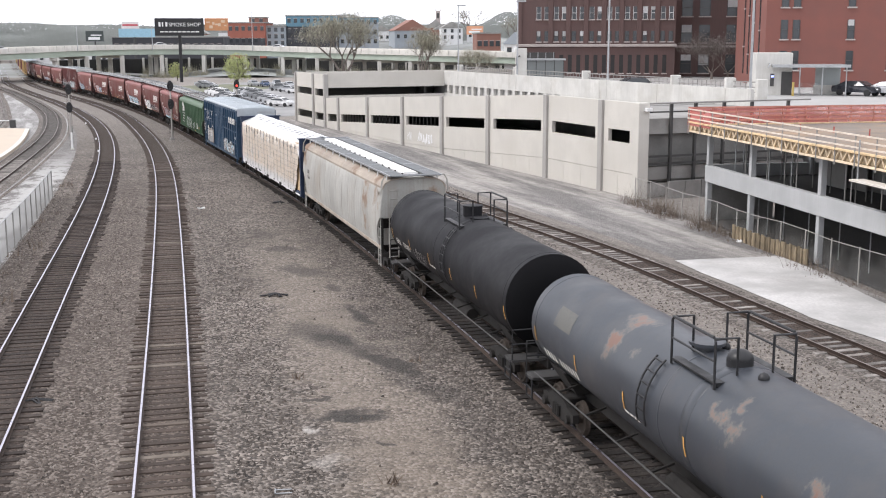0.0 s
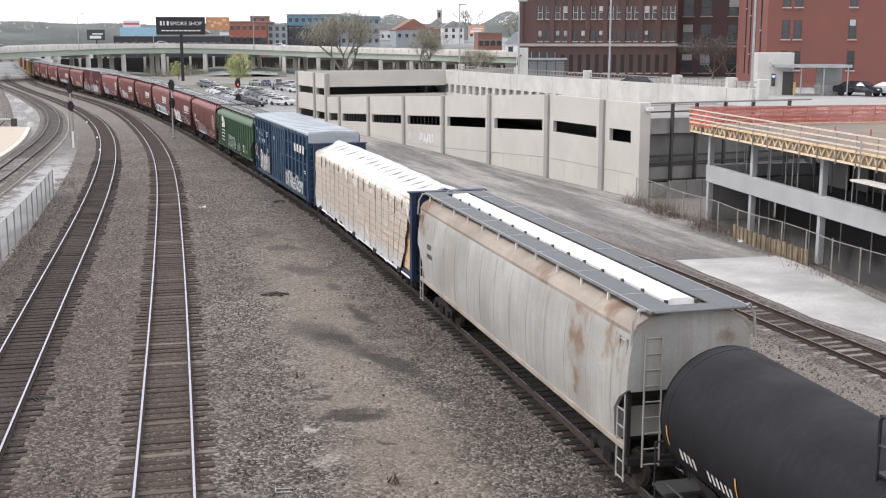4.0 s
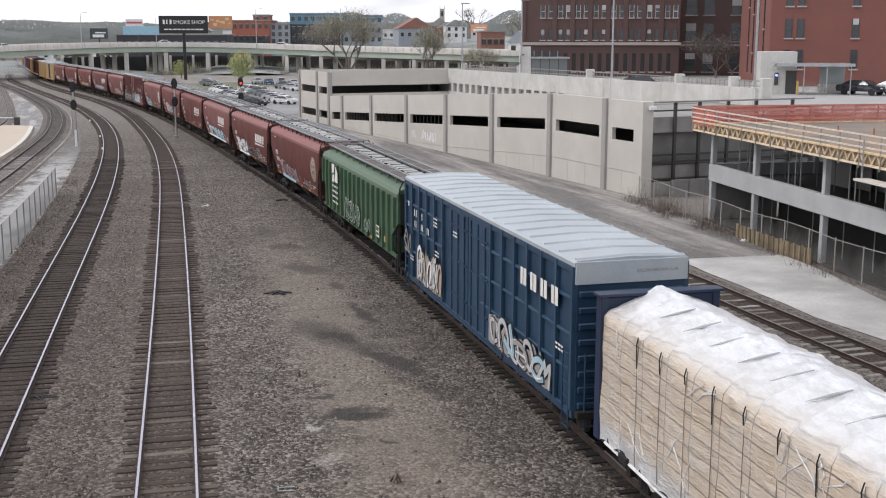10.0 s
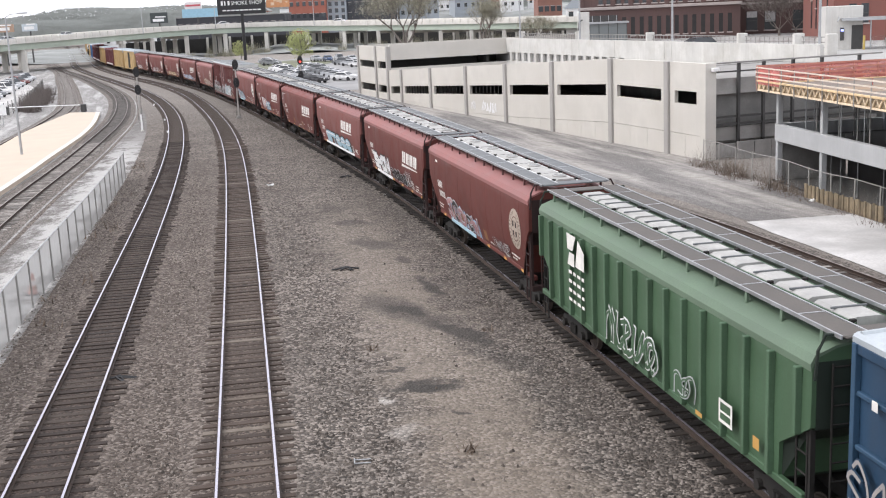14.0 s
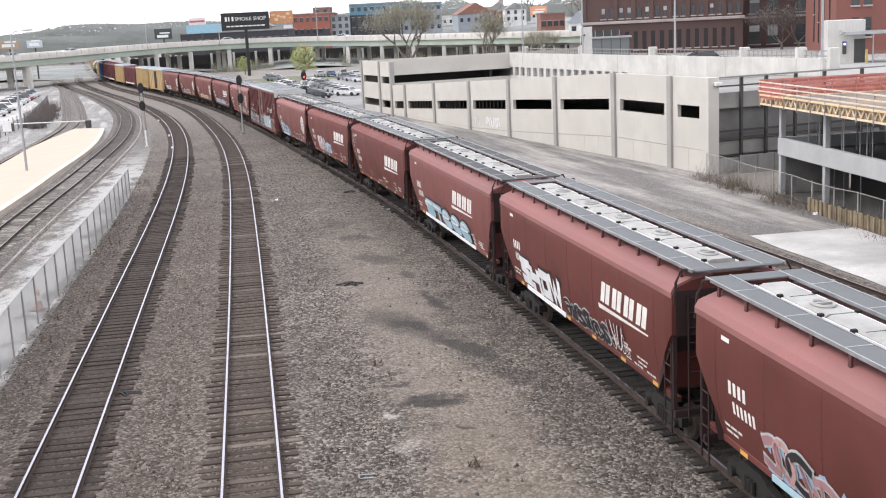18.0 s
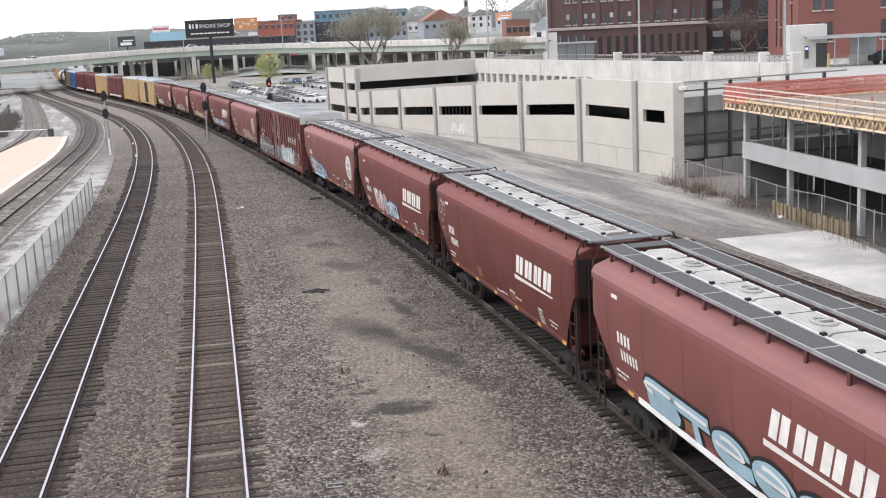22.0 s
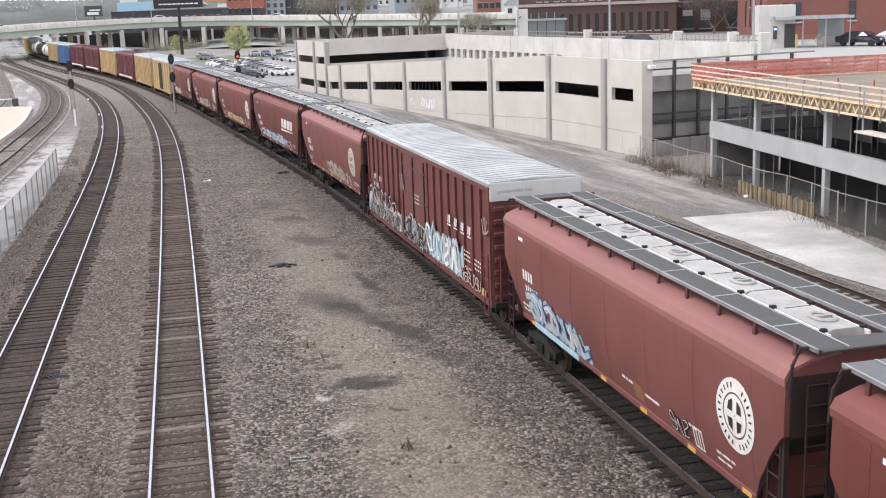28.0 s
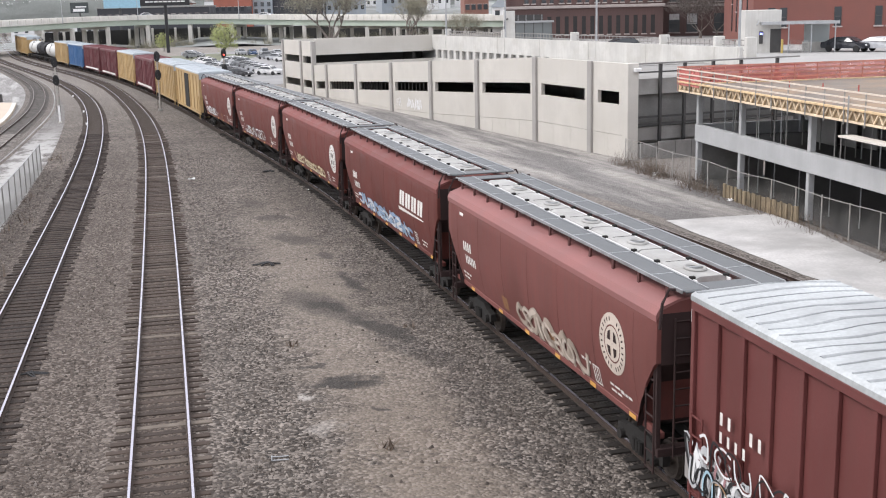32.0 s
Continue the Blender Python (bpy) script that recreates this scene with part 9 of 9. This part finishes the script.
# posts and beads: the sky light they catch is put into a lighter blue
e_car = boxcar("boxcar", 20.3, M_BLUE, "dark blue double-door boxcar with a silver ribbed roof", 17, [(-2.05, 0.22), (0.32, 2.6)], 5.02, 17, post=0.12, beads=(2.1, 3.05, 4.0), post_mat=surf("lit_rib_blue_paint", (0.022, 0.06, 0.11), 0.55, 0, 0.15, 0.6, 20, 0.06, 0.004))
EX, KX = 1.627, 1.588
for i in range(4):
    side_mark("mark_block", e_car, bars(-5.3 - i * 0.84, 3.62, [0.2, 0.24], 0.5, 0.06), M_DECAL, EX, "white painted block")
side_mark("stencil", e_car, bars(7.6, 3.62, [0.1, 0.1], 0.28, 0.2) + bars(6.4, 3.62, [0.1], 0.28) + bars(7.55, 3.2, [0.09] * 2, 0.25, 0.12) + bars(6.5, 3.2, [0.09] * 2, 0.25, 0.12) + bars(5.6, 3.2, [0.09] * 2, 0.25, 0.12) + bars(8.6, 3.9, [0.18], 0.18), M_DECAL, EX)
side_mark("small_stencil", e_car, sum([bars(yy, zz, [0.14, 0.2, 0.12], 0.06, 0.04) for yy, zz in ((4.6, 3.95), (4.6, 3.82), (4.6, 3.69), (1.9, 3.9), (1.9, 3.78), (8.3, 1.9), (8.3, 1.78), (-8.2, 2.6), (-8.2, 2.48), (4.4, 2.75), (4.4, 2.62))], []), M_DECAL, EX, "small white stencilled bars", "stuff")
graffiti(e_car, 7.0, 3.6, 1.15, 2.55, EX, [G_SILVER, G_WHITE, G_FADE], 3, G_BLACK, 6, 0.2, G_FADE, G_WHITE)
graffiti(e_car, -2.5, -7.7, 1.12, 2.15, EX, [G_SILVER, G_GREY, G_SILVER, G_ICE], 5, G_BLACK, 6, 0.24, G_GREY, G_WHITE)
graffiti(e_car, 9.1, 8.3, 1.9, 2.9, EX, [G_GREY], 6, M_BLUE, 2, 0.16)
enlist(e_car, 20.3, 3.1)
f_car = covered_hopper("covered_hopper", 18.6, M_GREEN, M_GREEN_LT, M_GREEN_DK, "green ribbed covered hopper with white graffiti", "ribbed", "flat", surf("brown_grating", (0.1, 0.09, 0.082), 0.8, 0, 0.2, 1, 30, 0.2), 17)
FX = SIDE + 0.135
side_mark("mark_block", f_car, [[(5.3, 3.42), (4.8, 3.42), (4.5, 3.9), (5.35, 3.9)], [(4.55, 3.0), (3.75, 3.0), (3.75, 3.55), (4.3, 3.85)], [(5.3, 2.95), (4.65, 2.95), (4.65, 3.35), (5.1, 3.35)]], M_DECAL, FX, "white painted emblem")
side_mark("stencil", f_car, sum([bars(5.2, zz, [0.3, 0.26, 0.3, 0.22], 0.1, 0.12) for zz in (2.7, 2.42, 2.14, 1.86)], []), M_DECAL, FX)
graffiti(f_car, 1.8, -1.75, 1.5, 2.6, FX, [M_GREEN], 8, G_WHITE, 6, 0.16)
graffiti(f_car, -2.9, -3.85, 1.6, 2.3, FX, [M_GREEN_POST], 18, G_SILVER, 2, 0.12)
side_mark("stencil_box", f_car, [[(-5.2, 1.72), (-5.85, 1.72), (-5.85, 2.25), (-5.2, 2.25)]], M_DECAL, FX, "white stencilled box")
side_mark("stencil_box_field", f_car, [[(-5.28, 1.8), (-5.77, 1.8), (-5.77, 1.95), (-5.28, 1.95)], [(-5.28, 2.0), (-5.77, 2.0), (-5.77, 2.18), (-5.28, 2.18)]], M_GREEN, FX + 0.004)
side_mark("notice", f_car, [[(-6.78, 1.72), (-7.05, 1.72), (-7.05, 1.98), (-6.78, 1.98)], [(-4.0, 1.45), (-4.35, 1.45), (-4.35, 1.56), (-4.0, 1.56)]], paint((0.48, 0.27, 0.07), 0.7, "worn_yellow"), FX, "worn yellow notice")
enlist(f_car, 18.6, 2.55)

red_first = covered_hopper("covered_hopper", 17.5, M_RED, M_RED_ROOF, M_RED_DK, "mineral-red covered hopper with grey roof walkways and graffiti")
reds = [red_first] + [copy_thing(red_first, Matrix.Identity(4)) for _ in range(10)]
for i, car in enumerate(reds[:6]):
    enlist(car, 17.5, 2.55)
k_car = boxcar("boxcar", 20.3, M_BROWN, "red-brown ribbed boxcar with a silver corrugated roof and graffiti-covered side", 20, [(-1.5, 2.7)], 4.98, 44, None, M_ROOFWAVE, 0.08)
enlist(k_car, 20.3, 3.1)
for bx_car, hgt in ((e_car, 5.02), (k_car, 4.98)):
    text_part(bx_car, "EXCESS HEIGHT CAR", 0.125, (-1.3 if bx_car is k_car else 0.1, -9.365, hgt - 0.36), G_GREY, label="small dark capital lettering")
for car in reds[6:]:
    enlist(car, 17.5, 2.55)

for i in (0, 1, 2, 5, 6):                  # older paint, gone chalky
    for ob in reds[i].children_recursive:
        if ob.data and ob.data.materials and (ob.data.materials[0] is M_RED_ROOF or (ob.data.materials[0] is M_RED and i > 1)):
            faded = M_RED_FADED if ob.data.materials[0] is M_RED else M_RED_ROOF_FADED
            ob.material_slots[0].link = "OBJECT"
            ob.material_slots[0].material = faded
        elif i in (2, 5) and ob.data and ob.data.materials and ob.data.materials[0] is M_GRATE:
            ob.material_slots[0].link = "OBJECT"
            ob.material_slots[0].material = M_GRATE_DK
looks = ["round", "block", "block", "block", "block", "round", "round", "block", "round", "round", "round"]
marks_at = {1: (-3.0, 2.76), 2: (-1.5, 2.84), 3: (-2.6, 2.74), 4: (-2.85, 2.8), 7: (-2.6, 2.75)}
art = [dict(fills=[G_MAUVE, G_PINK, G_BLACK, G_MAUVE], outline=G_SILVER, y=(4.6, -0.6), z=(1.42, 2.5), letters=6, weight=0.25, haze=G_BLUE, shine=G_PINK, taper=0.35), None, None, None,
       dict(fills=[G_PINK, G_WHITE, G_PINK], outline=G_WHITE, y=(4.1, 1.7), z=(1.46, 2.5), letters=4, weight=0.24), dict(fills=[G_SILVER, G_ICE, G_SILVER], outline=G_NAVY, y=(5.8, 1.5), z=(1.42, 2.6), letters=5, weight=0.32, haze=G_ICE, shine=G_WHITE, taper=0.4),
       dict(fills=[G_FADE, G_PALE], outline=G_FADE, y=(0.9, -3.9), z=(1.44, 2.25), letters=8, weight=0.22), dict(fills=[G_WHITE, G_BLUE], outline=G_BLUE, y=(5.4, -4.0), z=(1.44, 2.08), letters=10, weight=0.28), dict(fills=[G_CREAM], outline=G_TAN, y=(4.5, -3.5), z=(1.44, 1.98), letters=9, weight=0.25),
       dict(fills=[G_WHITE], outline=M_RED, y=(5.0, -2.5), z=(1.44, 2.18), letters=8, weight=0.18), dict(fills=[G_WHITE], outline=G_WHITE, y=(5.5, 1.0), z=(1.44, 2.08), letters=5, weight=0.16)]
RX = lambda z: hopper_width("round")(z) + 0.006
for i, car in enumerate(reds):
    if looks[i] == "block":
        block_mark(car, *marks_at[i], RX)
    else:
        round_mark(car, -5.8 if i == 6 else -6.35, 2.85, 0.73, RX, G_FADE if i == 0 else (G_PALE if i == 6 else None))
    data_marks(car, 6.7, RX, 30 + i)
    if art[i]:
        g = art[i]
        graffiti(car, *g["y"], *g["z"], RX, g["fills"], 50 + i, g["outline"], g["letters"], g["weight"], g.get("haze"), g.get("shine"), g.get("taper", 0.0))
        if i in (0, 5):
            sill_paint(car, g["y"][0], g["y"][1] + 0.8, G_ICE)
graffiti(reds[0], -2.9, -5.3, 1.55, 2.0, RX, [G_SILVER], 71, M_RED, 7, 0.09)
sprayed_word(reds[1], "SHOW", 5.5, 0.95, 1.42, 2.5, RX, G_WHITE, G_BLACK, 0.3)
sill_paint(reds[1], 5.3, 0.9, G_WHITE)
graffiti(reds[1], 0.5, -3.3, 1.42, 2.05, RX, [M_RED_DK, G_BLACK], 77, G_SILVER, 8, 0.3)
graffiti(reds[1], -3.6, -4.5, 1.5, 2.35, RX, [G_WHITE], 78, M_RED, 3, 0.1)
sprayed_word(reds[2], "STeee", 4.5, -4.3, 1.42, 2.3, RX, G_ICE, G_BLACK, 0.4, G_WHITE, True)
sill_paint(reds[2], 5.4, -4.6, G_WHITE)
graffiti(reds[4], 1.4, -1.0, 1.46, 2.4, RX, [G_ICE, G_BLUE, G_WHITE], 79, G_NAVY, 4, 0.3, None, G_WHITE)
graffiti(reds[5], -3.5, -4.2, 1.5, 1.95, RX, [G_SILVER], 80, M_RED_DK, 3, 0.1)
# a chalked face
face = [[(7.33 + 0.2 * math.cos(q * 0.628), 3.5 + 0.24 * math.sin(q * 0.628)) for q in range(11)], [(6.83 + 0.2 * math.cos(q * 0.628), 3.46 + 0.24 * math.sin(q * 0.628)) for q in range(11)], [(7.5, 3.72), (7.3, 3.84), (7.0, 3.6)], [(7.0, 3.66), (6.8, 3.8), (6.6, 3.62)], [(7.3, 3.06), (7.12, 2.94), (6.92, 3.1)], [(7.3, 2.6), (7.0, 2.72), (6.75, 2.4)]]
for line in face:
    part("chalk_stroke", stroke_shape(bent(line, 2), 0.035, lambda z: RX(z) + 0.004), G_SILVER, reds[3], "thin white chalk stroke")
graffiti(k_car, 9.2, 2.9, 1.1, 2.0, KX, [G_BLACK, G_WHITE, G_SILVER, G_BLACK, G_MAUVE, G_WHITE], 91, G_SILVER, 15, 0.2, G_GREY)
graffiti(k_car, 9.1, 3.1, 1.1, 1.75, lambda z: KX + 0.03, [G_SILVER, G_BLACK, G_ICE, G_GREY, G_TAN], 97, G_BLACK, 12, 0.13)
graffiti(k_car, 8.6, 3.3, 1.75, 2.45, lambda z: KX + 0.03, [G_WHITE, G_BLACK], 98, M_BROWN, 9, 0.11)
graffiti(k_car, 1.9, -1.5, 1.1, 2.15, KX, [G_BLACK, G_BLACK, G_BLACK, G_GREY], 92, G_SILVER, 5, 0.26, G_GREY)
graffiti(k_car, 2.2, -1.5, 1.1, 1.45, lambda z: KX + 0.03, [G_SILVER, G_BLACK, G_GREY], 99, G_BLACK, 8, 0.14)
graffiti(k_car, -1.75, -6.1, 1.1, 2.4, KX, [G_WHITE, G_ICE, G_SILVER], 93, G_GREY, 8, 0.26, G_TEAL, G_WHITE)
graffiti(k_car, -6.2, -8.3, 1.1, 1.65, KX, [G_PINK, G_FADE], 94, M_RED_DK, 5, 0.16)
graffiti(k_car, 2.65, 2.1, 3.0, 3.75, KX, [G_SILVER], 95, M_BROWN, 4, 0.07)
graffiti(k_car, -8.6, -9.2, 3.2, 3.8, KX, [G_FADE], 96, M_BROWN, 2, 0.14)
for i in range(4):
    side_mark("mark_block", k_car, bars(-4.4 - i * 0.82, 2.86, [0.12, 0.13], 0.3, 0.06, 0.06), M_DECAL, KX, "white painted block")
    side_mark("mark_rule", k_car, bars(-4.35 - i * 0.82, 2.76, [0.46], 0.05), M_DECAL, KX)
side_mark("stencil", k_car, bars(8.0, 2.75, [0.1, 0.1], 0.25, 0.2) + bars(6.9, 2.75, [0.1, 0.1], 0.25, 0.2) + bars(8.0, 2.4, [0.09] * 4, 0.22, 0.2), M_DECAL, KX)
side_mark("small_stencil", k_car, sum([bars(yy, zz, [0.12, 0.09, 0.14, 0.1], 0.055, 0.08) for yy, zz in ((0.4, 3.1), (0.4, 2.95), (0.4, 2.8), (-6.4, 2.2), (-6.4, 2.05), (-6.4, 1.9), (-7.6, 2.1), (-7.6, 1.95), (-7.6, 1.8), (-6.5, 1.65))], []), M_DECAL, KX, "small white stencilled bars", "stuff")
side_mark("notice", k_car, [[(-8.3, 1.1), (-8.8, 1.1), (-8.8, 1.35), (-8.3, 1.35)]], M_REFLECT, KX, "yellow notice")

# the far end of the train
for nm, pitch, m, lb, rb, dr, hgt, rf in (("boxcar", 17.6, M_YELLOW, "yellow boxcar with a dark door and pale roof", 9, [(-1.6, 1.6)], 4.75, None), ("boxcar", 17.6, M_YELLOW, "faded yellow boxcar with a pale roof", 13, [(-1.6, 1.6)], 4.75, None),
                                          ("boxcar", 18.6, M_MAROON, "dark maroon boxcar far down the train", 15, [(-1.6, 1.6)], 4.6, M_MAROON), ("boxcar", 17.6, M_YELLOW, "weathered yellow boxcar with pale roof", 13, [(-1.6, 1.6)], 4.75, None),
                                          ("boxcar", 17.6, M_MAROON, "maroon boxcar with a white sill", 15, [(-1.6, 1.6)], 4.7, M_MAROON), ("boxcar", 17.6, M_MAROON, "maroon ribbed boxcar far down the train", 15, [(-1.6, 1.6)], 4.7, M_MAROON),
                                          ("boxcar", 17.0, M_BLUE_LT, "bright blue boxcar with pale roof", 13, [(-1.6, 1.6)], 4.7, None), ("boxcar", 17.0, M_YELLOW, "orange-yellow boxcar with pale roof", 13, [(-1.6, 1.6)], 4.75, None)):
    bc = boxcar(nm, pitch, m, lb, rb, dr, hgt, 12, None, rf, far=True)
    if m is M_YELLOW and rb == 9:
        part("door_cover", Shape().box(-1.62, -1.58, -1.3, 1.3, 1.1, 4.35), M_UNDER, bc, "dark plug door")
    if m is M_MAROON:
        part("white_sill", Shape().box(-1.61, -1.59, -6.5, 6.5, 0.98, 1.25), M_DECAL, bc, "white painted sill")
    enlist(bc, pitch, 2.6)
for lb, m in (("pale grey tank car far down the train", M_TANKWHITE), ("dark tank car far down the train", M_TANKBLACK), ("pale tank car far down the train", M_TANKWHITE)):
    enlist(tank_car("tank_car", 14.5, m, lb, 1.4), 14.5, 2.5)
for i in range(2):
    enlist(boxcar("boxcar", 17.6, M_YELLOW, "yellow boxcar at the far end of the train", 13, [(-1.6, 1.6)], 4.9, 12, far=True), 17.6, 2.6)

# ---- litter on the ground ----
for x, y, lb, m, s in ((-15.6, 72.78, "white scrap of litter on the gravel", M_WHITE, 0.28), (13.9, 69.99, "white plastic bag against the fence", M_WHITE, 0.4), (16.1, 60.04, "white scrap of litter by the road", M_WHITE, 0.3), (-17.8, 33.99, "white scrap beside the fence", M_WHITE, 0.2), (-7.4, 67.08, "pale scrap on the gravel", M_WHITE, 0.18)):
    r = random.Random(int(abs(x * 10)))
    sc = thing("litter", lb, "litter", "litter", pose(x, y, 0, 0, 0, r.uniform(0, 180)))
    sh = Shape()
    for k in range(4):
        sh.add([(r.uniform(-s, s), r.uniform(-s, s), 0.01), (r.uniform(-s, s), r.uniform(-s, s), 0.01), (r.uniform(-s, s), r.uniform(-s, s), s * 0.5), (0, 0, s * 0.3)], [(0, 1, 2), (0, 2, 3), (1, 2, 3)])
    part("crumpled_sheet", sh, m, sc)
for x, y, lb in ((-7.1, 47.4, "dark tangle of scrap wire on the dirt"), (-10.9, 75.47, "short dark stick on the gravel"), (-12.3, 32.98, "dark scrap on the gravel")):
    r = random.Random(int(abs(x * 7)))
    sc = thing("scrap", lb, "scrap", "", pose(x, y, 0.0))
    sh = Shape()
    for k in range(5):
        a = r.uniform(0, 3.1)
        sh.tube([(-0.5 * math.cos(a) + r.uniform(-0.2, 0.2), -0.3 * math.sin(a), 0.03), (r.uniform(-0.1, 0.1), r.uniform(-0.1, 0.1), 0.12), (0.5 * math.cos(a), 0.3 * math.sin(a) + r.uniform(-0.2, 0.2), 0.03)], 0.035, 5)
    part("bent_wire", sh, M_BLACK, sc)
for x, y, h in ((-1.3, 26.5, 0.5), (-0.9, 37.23, 0.25), (-4.7, 35.44, 0.3)):
    tw = thing("weed_tuft", "dry brown weed tuft on the dirt", "weed", "", pose(x, y, 0))
    part("dry_tuft", tuft_shape(random.Random(int(y * 9)), 14, 0.22, h), M_DRYGRASS, tw)

# loose stones over the yard floor
rs2 = np.random.default_rng(8)
NS = 105000
sx, sy = rs2.uniform(-30, 19, NS), 21 + 67 * rs2.random(NS) ** 1.7
stones = Shape()
for x, y, s, a, h in zip(sx, sy, 0.02 + 0.04 * rs2.random(NS) ** 2, rs2.uniform(0, 6.28, NS), rs2.uniform(0.5, 1.0, NS)):
    if x > 17.6 - (y - 21) * 0.27 or x < -14 - (y - 21) * 0.24:
        continue
    if abs(x + 0.4 + (y - 26.8) * 0.2345) < 1.7 + 1.2 * h and (s < 0.056 or h < 0.9):
        continue
    ca, sa = math.cos(a) * s, math.sin(a) * s
    k0 = len(stones.v)
    stones.v.extend([(x + ca, y + sa, 0.0), (x - sa * 0.8, y + ca * 0.8, 0.0), (x - ca, y - sa, 0.0), (x + sa * 0.7, y - ca * 0.7, 0.0), (x + ca * 0.3, y + sa * 0.3, s * h * 1.35), (x - ca * 0.4, y - sa * 0.4, s * h * 1.2)])
    stones.f.extend([(k0, k0 + 1, k0 + 4), (k0 + 1, k0 + 5, k0 + 4), (k0 + 1, k0 + 2, k0 + 5), (k0 + 2, k0 + 3, k0 + 5), (k0 + 3, k0 + 4, k0 + 5), (k0 + 3, k0, k0 + 4)])


def stone_mat():
    m, n, l, bsdf = node_mat("loose_stones")
    g = n.new("ShaderNodeNewGeometry")
    ramp = n.new("ShaderNodeValToRGB")
    ramp.color_ramp.elements[0].color, ramp.color_ramp.elements[1].color = (0.045, 0.038, 0.033, 1), (0.31, 0.275, 0.245, 1)
    e = ramp.color_ramp.elements.new(0.6)
    e.color = (0.125, 0.104, 0.088, 1)
    l.new(g.outputs["Random Per Island"], ramp.inputs["Fac"])
    l.new(ramp.outputs["Color"], bsdf.inputs["Base Color"])
    bsdf.inputs["Roughness"].default_value = 0.95
    return m


sm = bpy.data.meshes.new("loose_ballast")
sm.from_pydata(stones.v, [], stones.f)
sm.materials.append(stone_mat())
tagged(new("loose_ballast", sm), "loose grey and brown ballast stones over the yard", "gravel", "", "stuff")

# ---- ties, piece by piece near the eye, joined farther off ----
for tname, tr, s, q in tie_jobs:
    grey_t = tname in ("track_siding", "track_platform", "track_far_platform")
    sp = 0.51 if not grey_t else 0.56
    far = Shape()
    n_near = 0
    d = np.gradient(q, axis=0)
    for sv in np.arange(6.0, s[-1] - 1, sp):
        i = int(sv / 0.5)
        x, y = np.interp(sv, s, q[:, 0]), np.interp(sv, s, q[:, 1])
        if y < -2 or y > 290:
            continue
        a = math.atan2(-d[i][0], d[i][1]) + rng.uniform(-0.02, 0.02)
        if 17 < y < 103 and n_near < 170:
            n_near += 1
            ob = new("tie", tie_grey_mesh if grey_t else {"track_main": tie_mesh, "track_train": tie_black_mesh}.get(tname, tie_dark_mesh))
            ob.parent = tr
            off = rng.uniform(-0.1, 0.1)
            ob.location = (x + off * math.cos(a), y + off * math.sin(a), rng.uniform(-0.05, 0.0) if tname == "track_siding" else rng.uniform(-0.022, 0.004))
            ob.rotation_euler = (0, 0, a)
            ob.scale = (rng.uniform(0.94, 1.05), rng.uniform(0.85, 1.1), 1)
        else:
            m = Matrix.Translation((x, y, 0)) @ Matrix.Rotation(a, 4, "Z")
            far.add([tuple(m @ Vector(v)) for v in ((-1.17, -0.115, 0), (1.17, -0.115, 0), (1.17, 0.115, 0), (-1.17, 0.115, 0), (-1.17, -0.115, 0.09), (1.17, -0.115, 0.09), (1.17, 0.115, 0.09), (-1.17, 0.115, 0.09))], [(4, 5, 6, 7), (0, 1, 5, 4), (1, 2, 6, 5), (2, 3, 7, 6), (3, 0, 4, 7)])
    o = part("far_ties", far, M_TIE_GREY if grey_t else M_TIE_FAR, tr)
    o["kind"] = "stuff"

# ---- how the train moves ----
KNOT_T = (0, 4, 8, 12, 16, 20, 24, 28, 32)
KNOT_V = (6.5, 6.68, 6.97, 7.13, 7.37, 7.59, 7.9, 8.2, 8.49)
FINE_T = np.linspace(0, 32, 641)
FINE_V = np.interp(FINE_T, KNOT_T, KNOT_V)
FINE_D = np.r_[0, np.cumsum((FINE_V[1:] + FINE_V[:-1]) / 2 * np.diff(FINE_T))]


def rolled(t):
    return float(np.interp(t, FINE_T, FINE_D))


def on_track(s):
    ss, q = LINE["track_train"]
    if s < 0:
        d = (q[4] - q[0]) / np.linalg.norm(q[4] - q[0])
        return q[0] + d * s
    return np.array([np.interp(s, ss, q[:, 0]), np.interp(s, ss, q[:, 1])])


def car_pose(lead, pitch, half_base, t):
    mid = lead + pitch / 2 - rolled(t)
    p, q = on_track(mid - half_base), on_track(mid + half_base)
    d = q - p
    m = (p + q) / 2
    return pose(m[0], m[1], RAIL_TOP, 0, 0, math.degrees(math.atan2(-d[0], d[1])))


def motions():
    for i, (car, lead, pitch, hb) in enumerate(CARS):
        walk(car, [(t, car_pose(lead, pitch, hb, t)) for t in np.arange(0, 32.01, 1.0)])
        if i > 15:
            continue
        for ob in car.children_recursive:
            if ob.name.split(".")[0] != "wheelset":
                continue
            loc = ob.location.copy()
            walk(ob, [(t, pose(*loc, math.degrees(rolled(t) / WR))) for t in np.arange(0, 32.01, 0.1)])


motions()
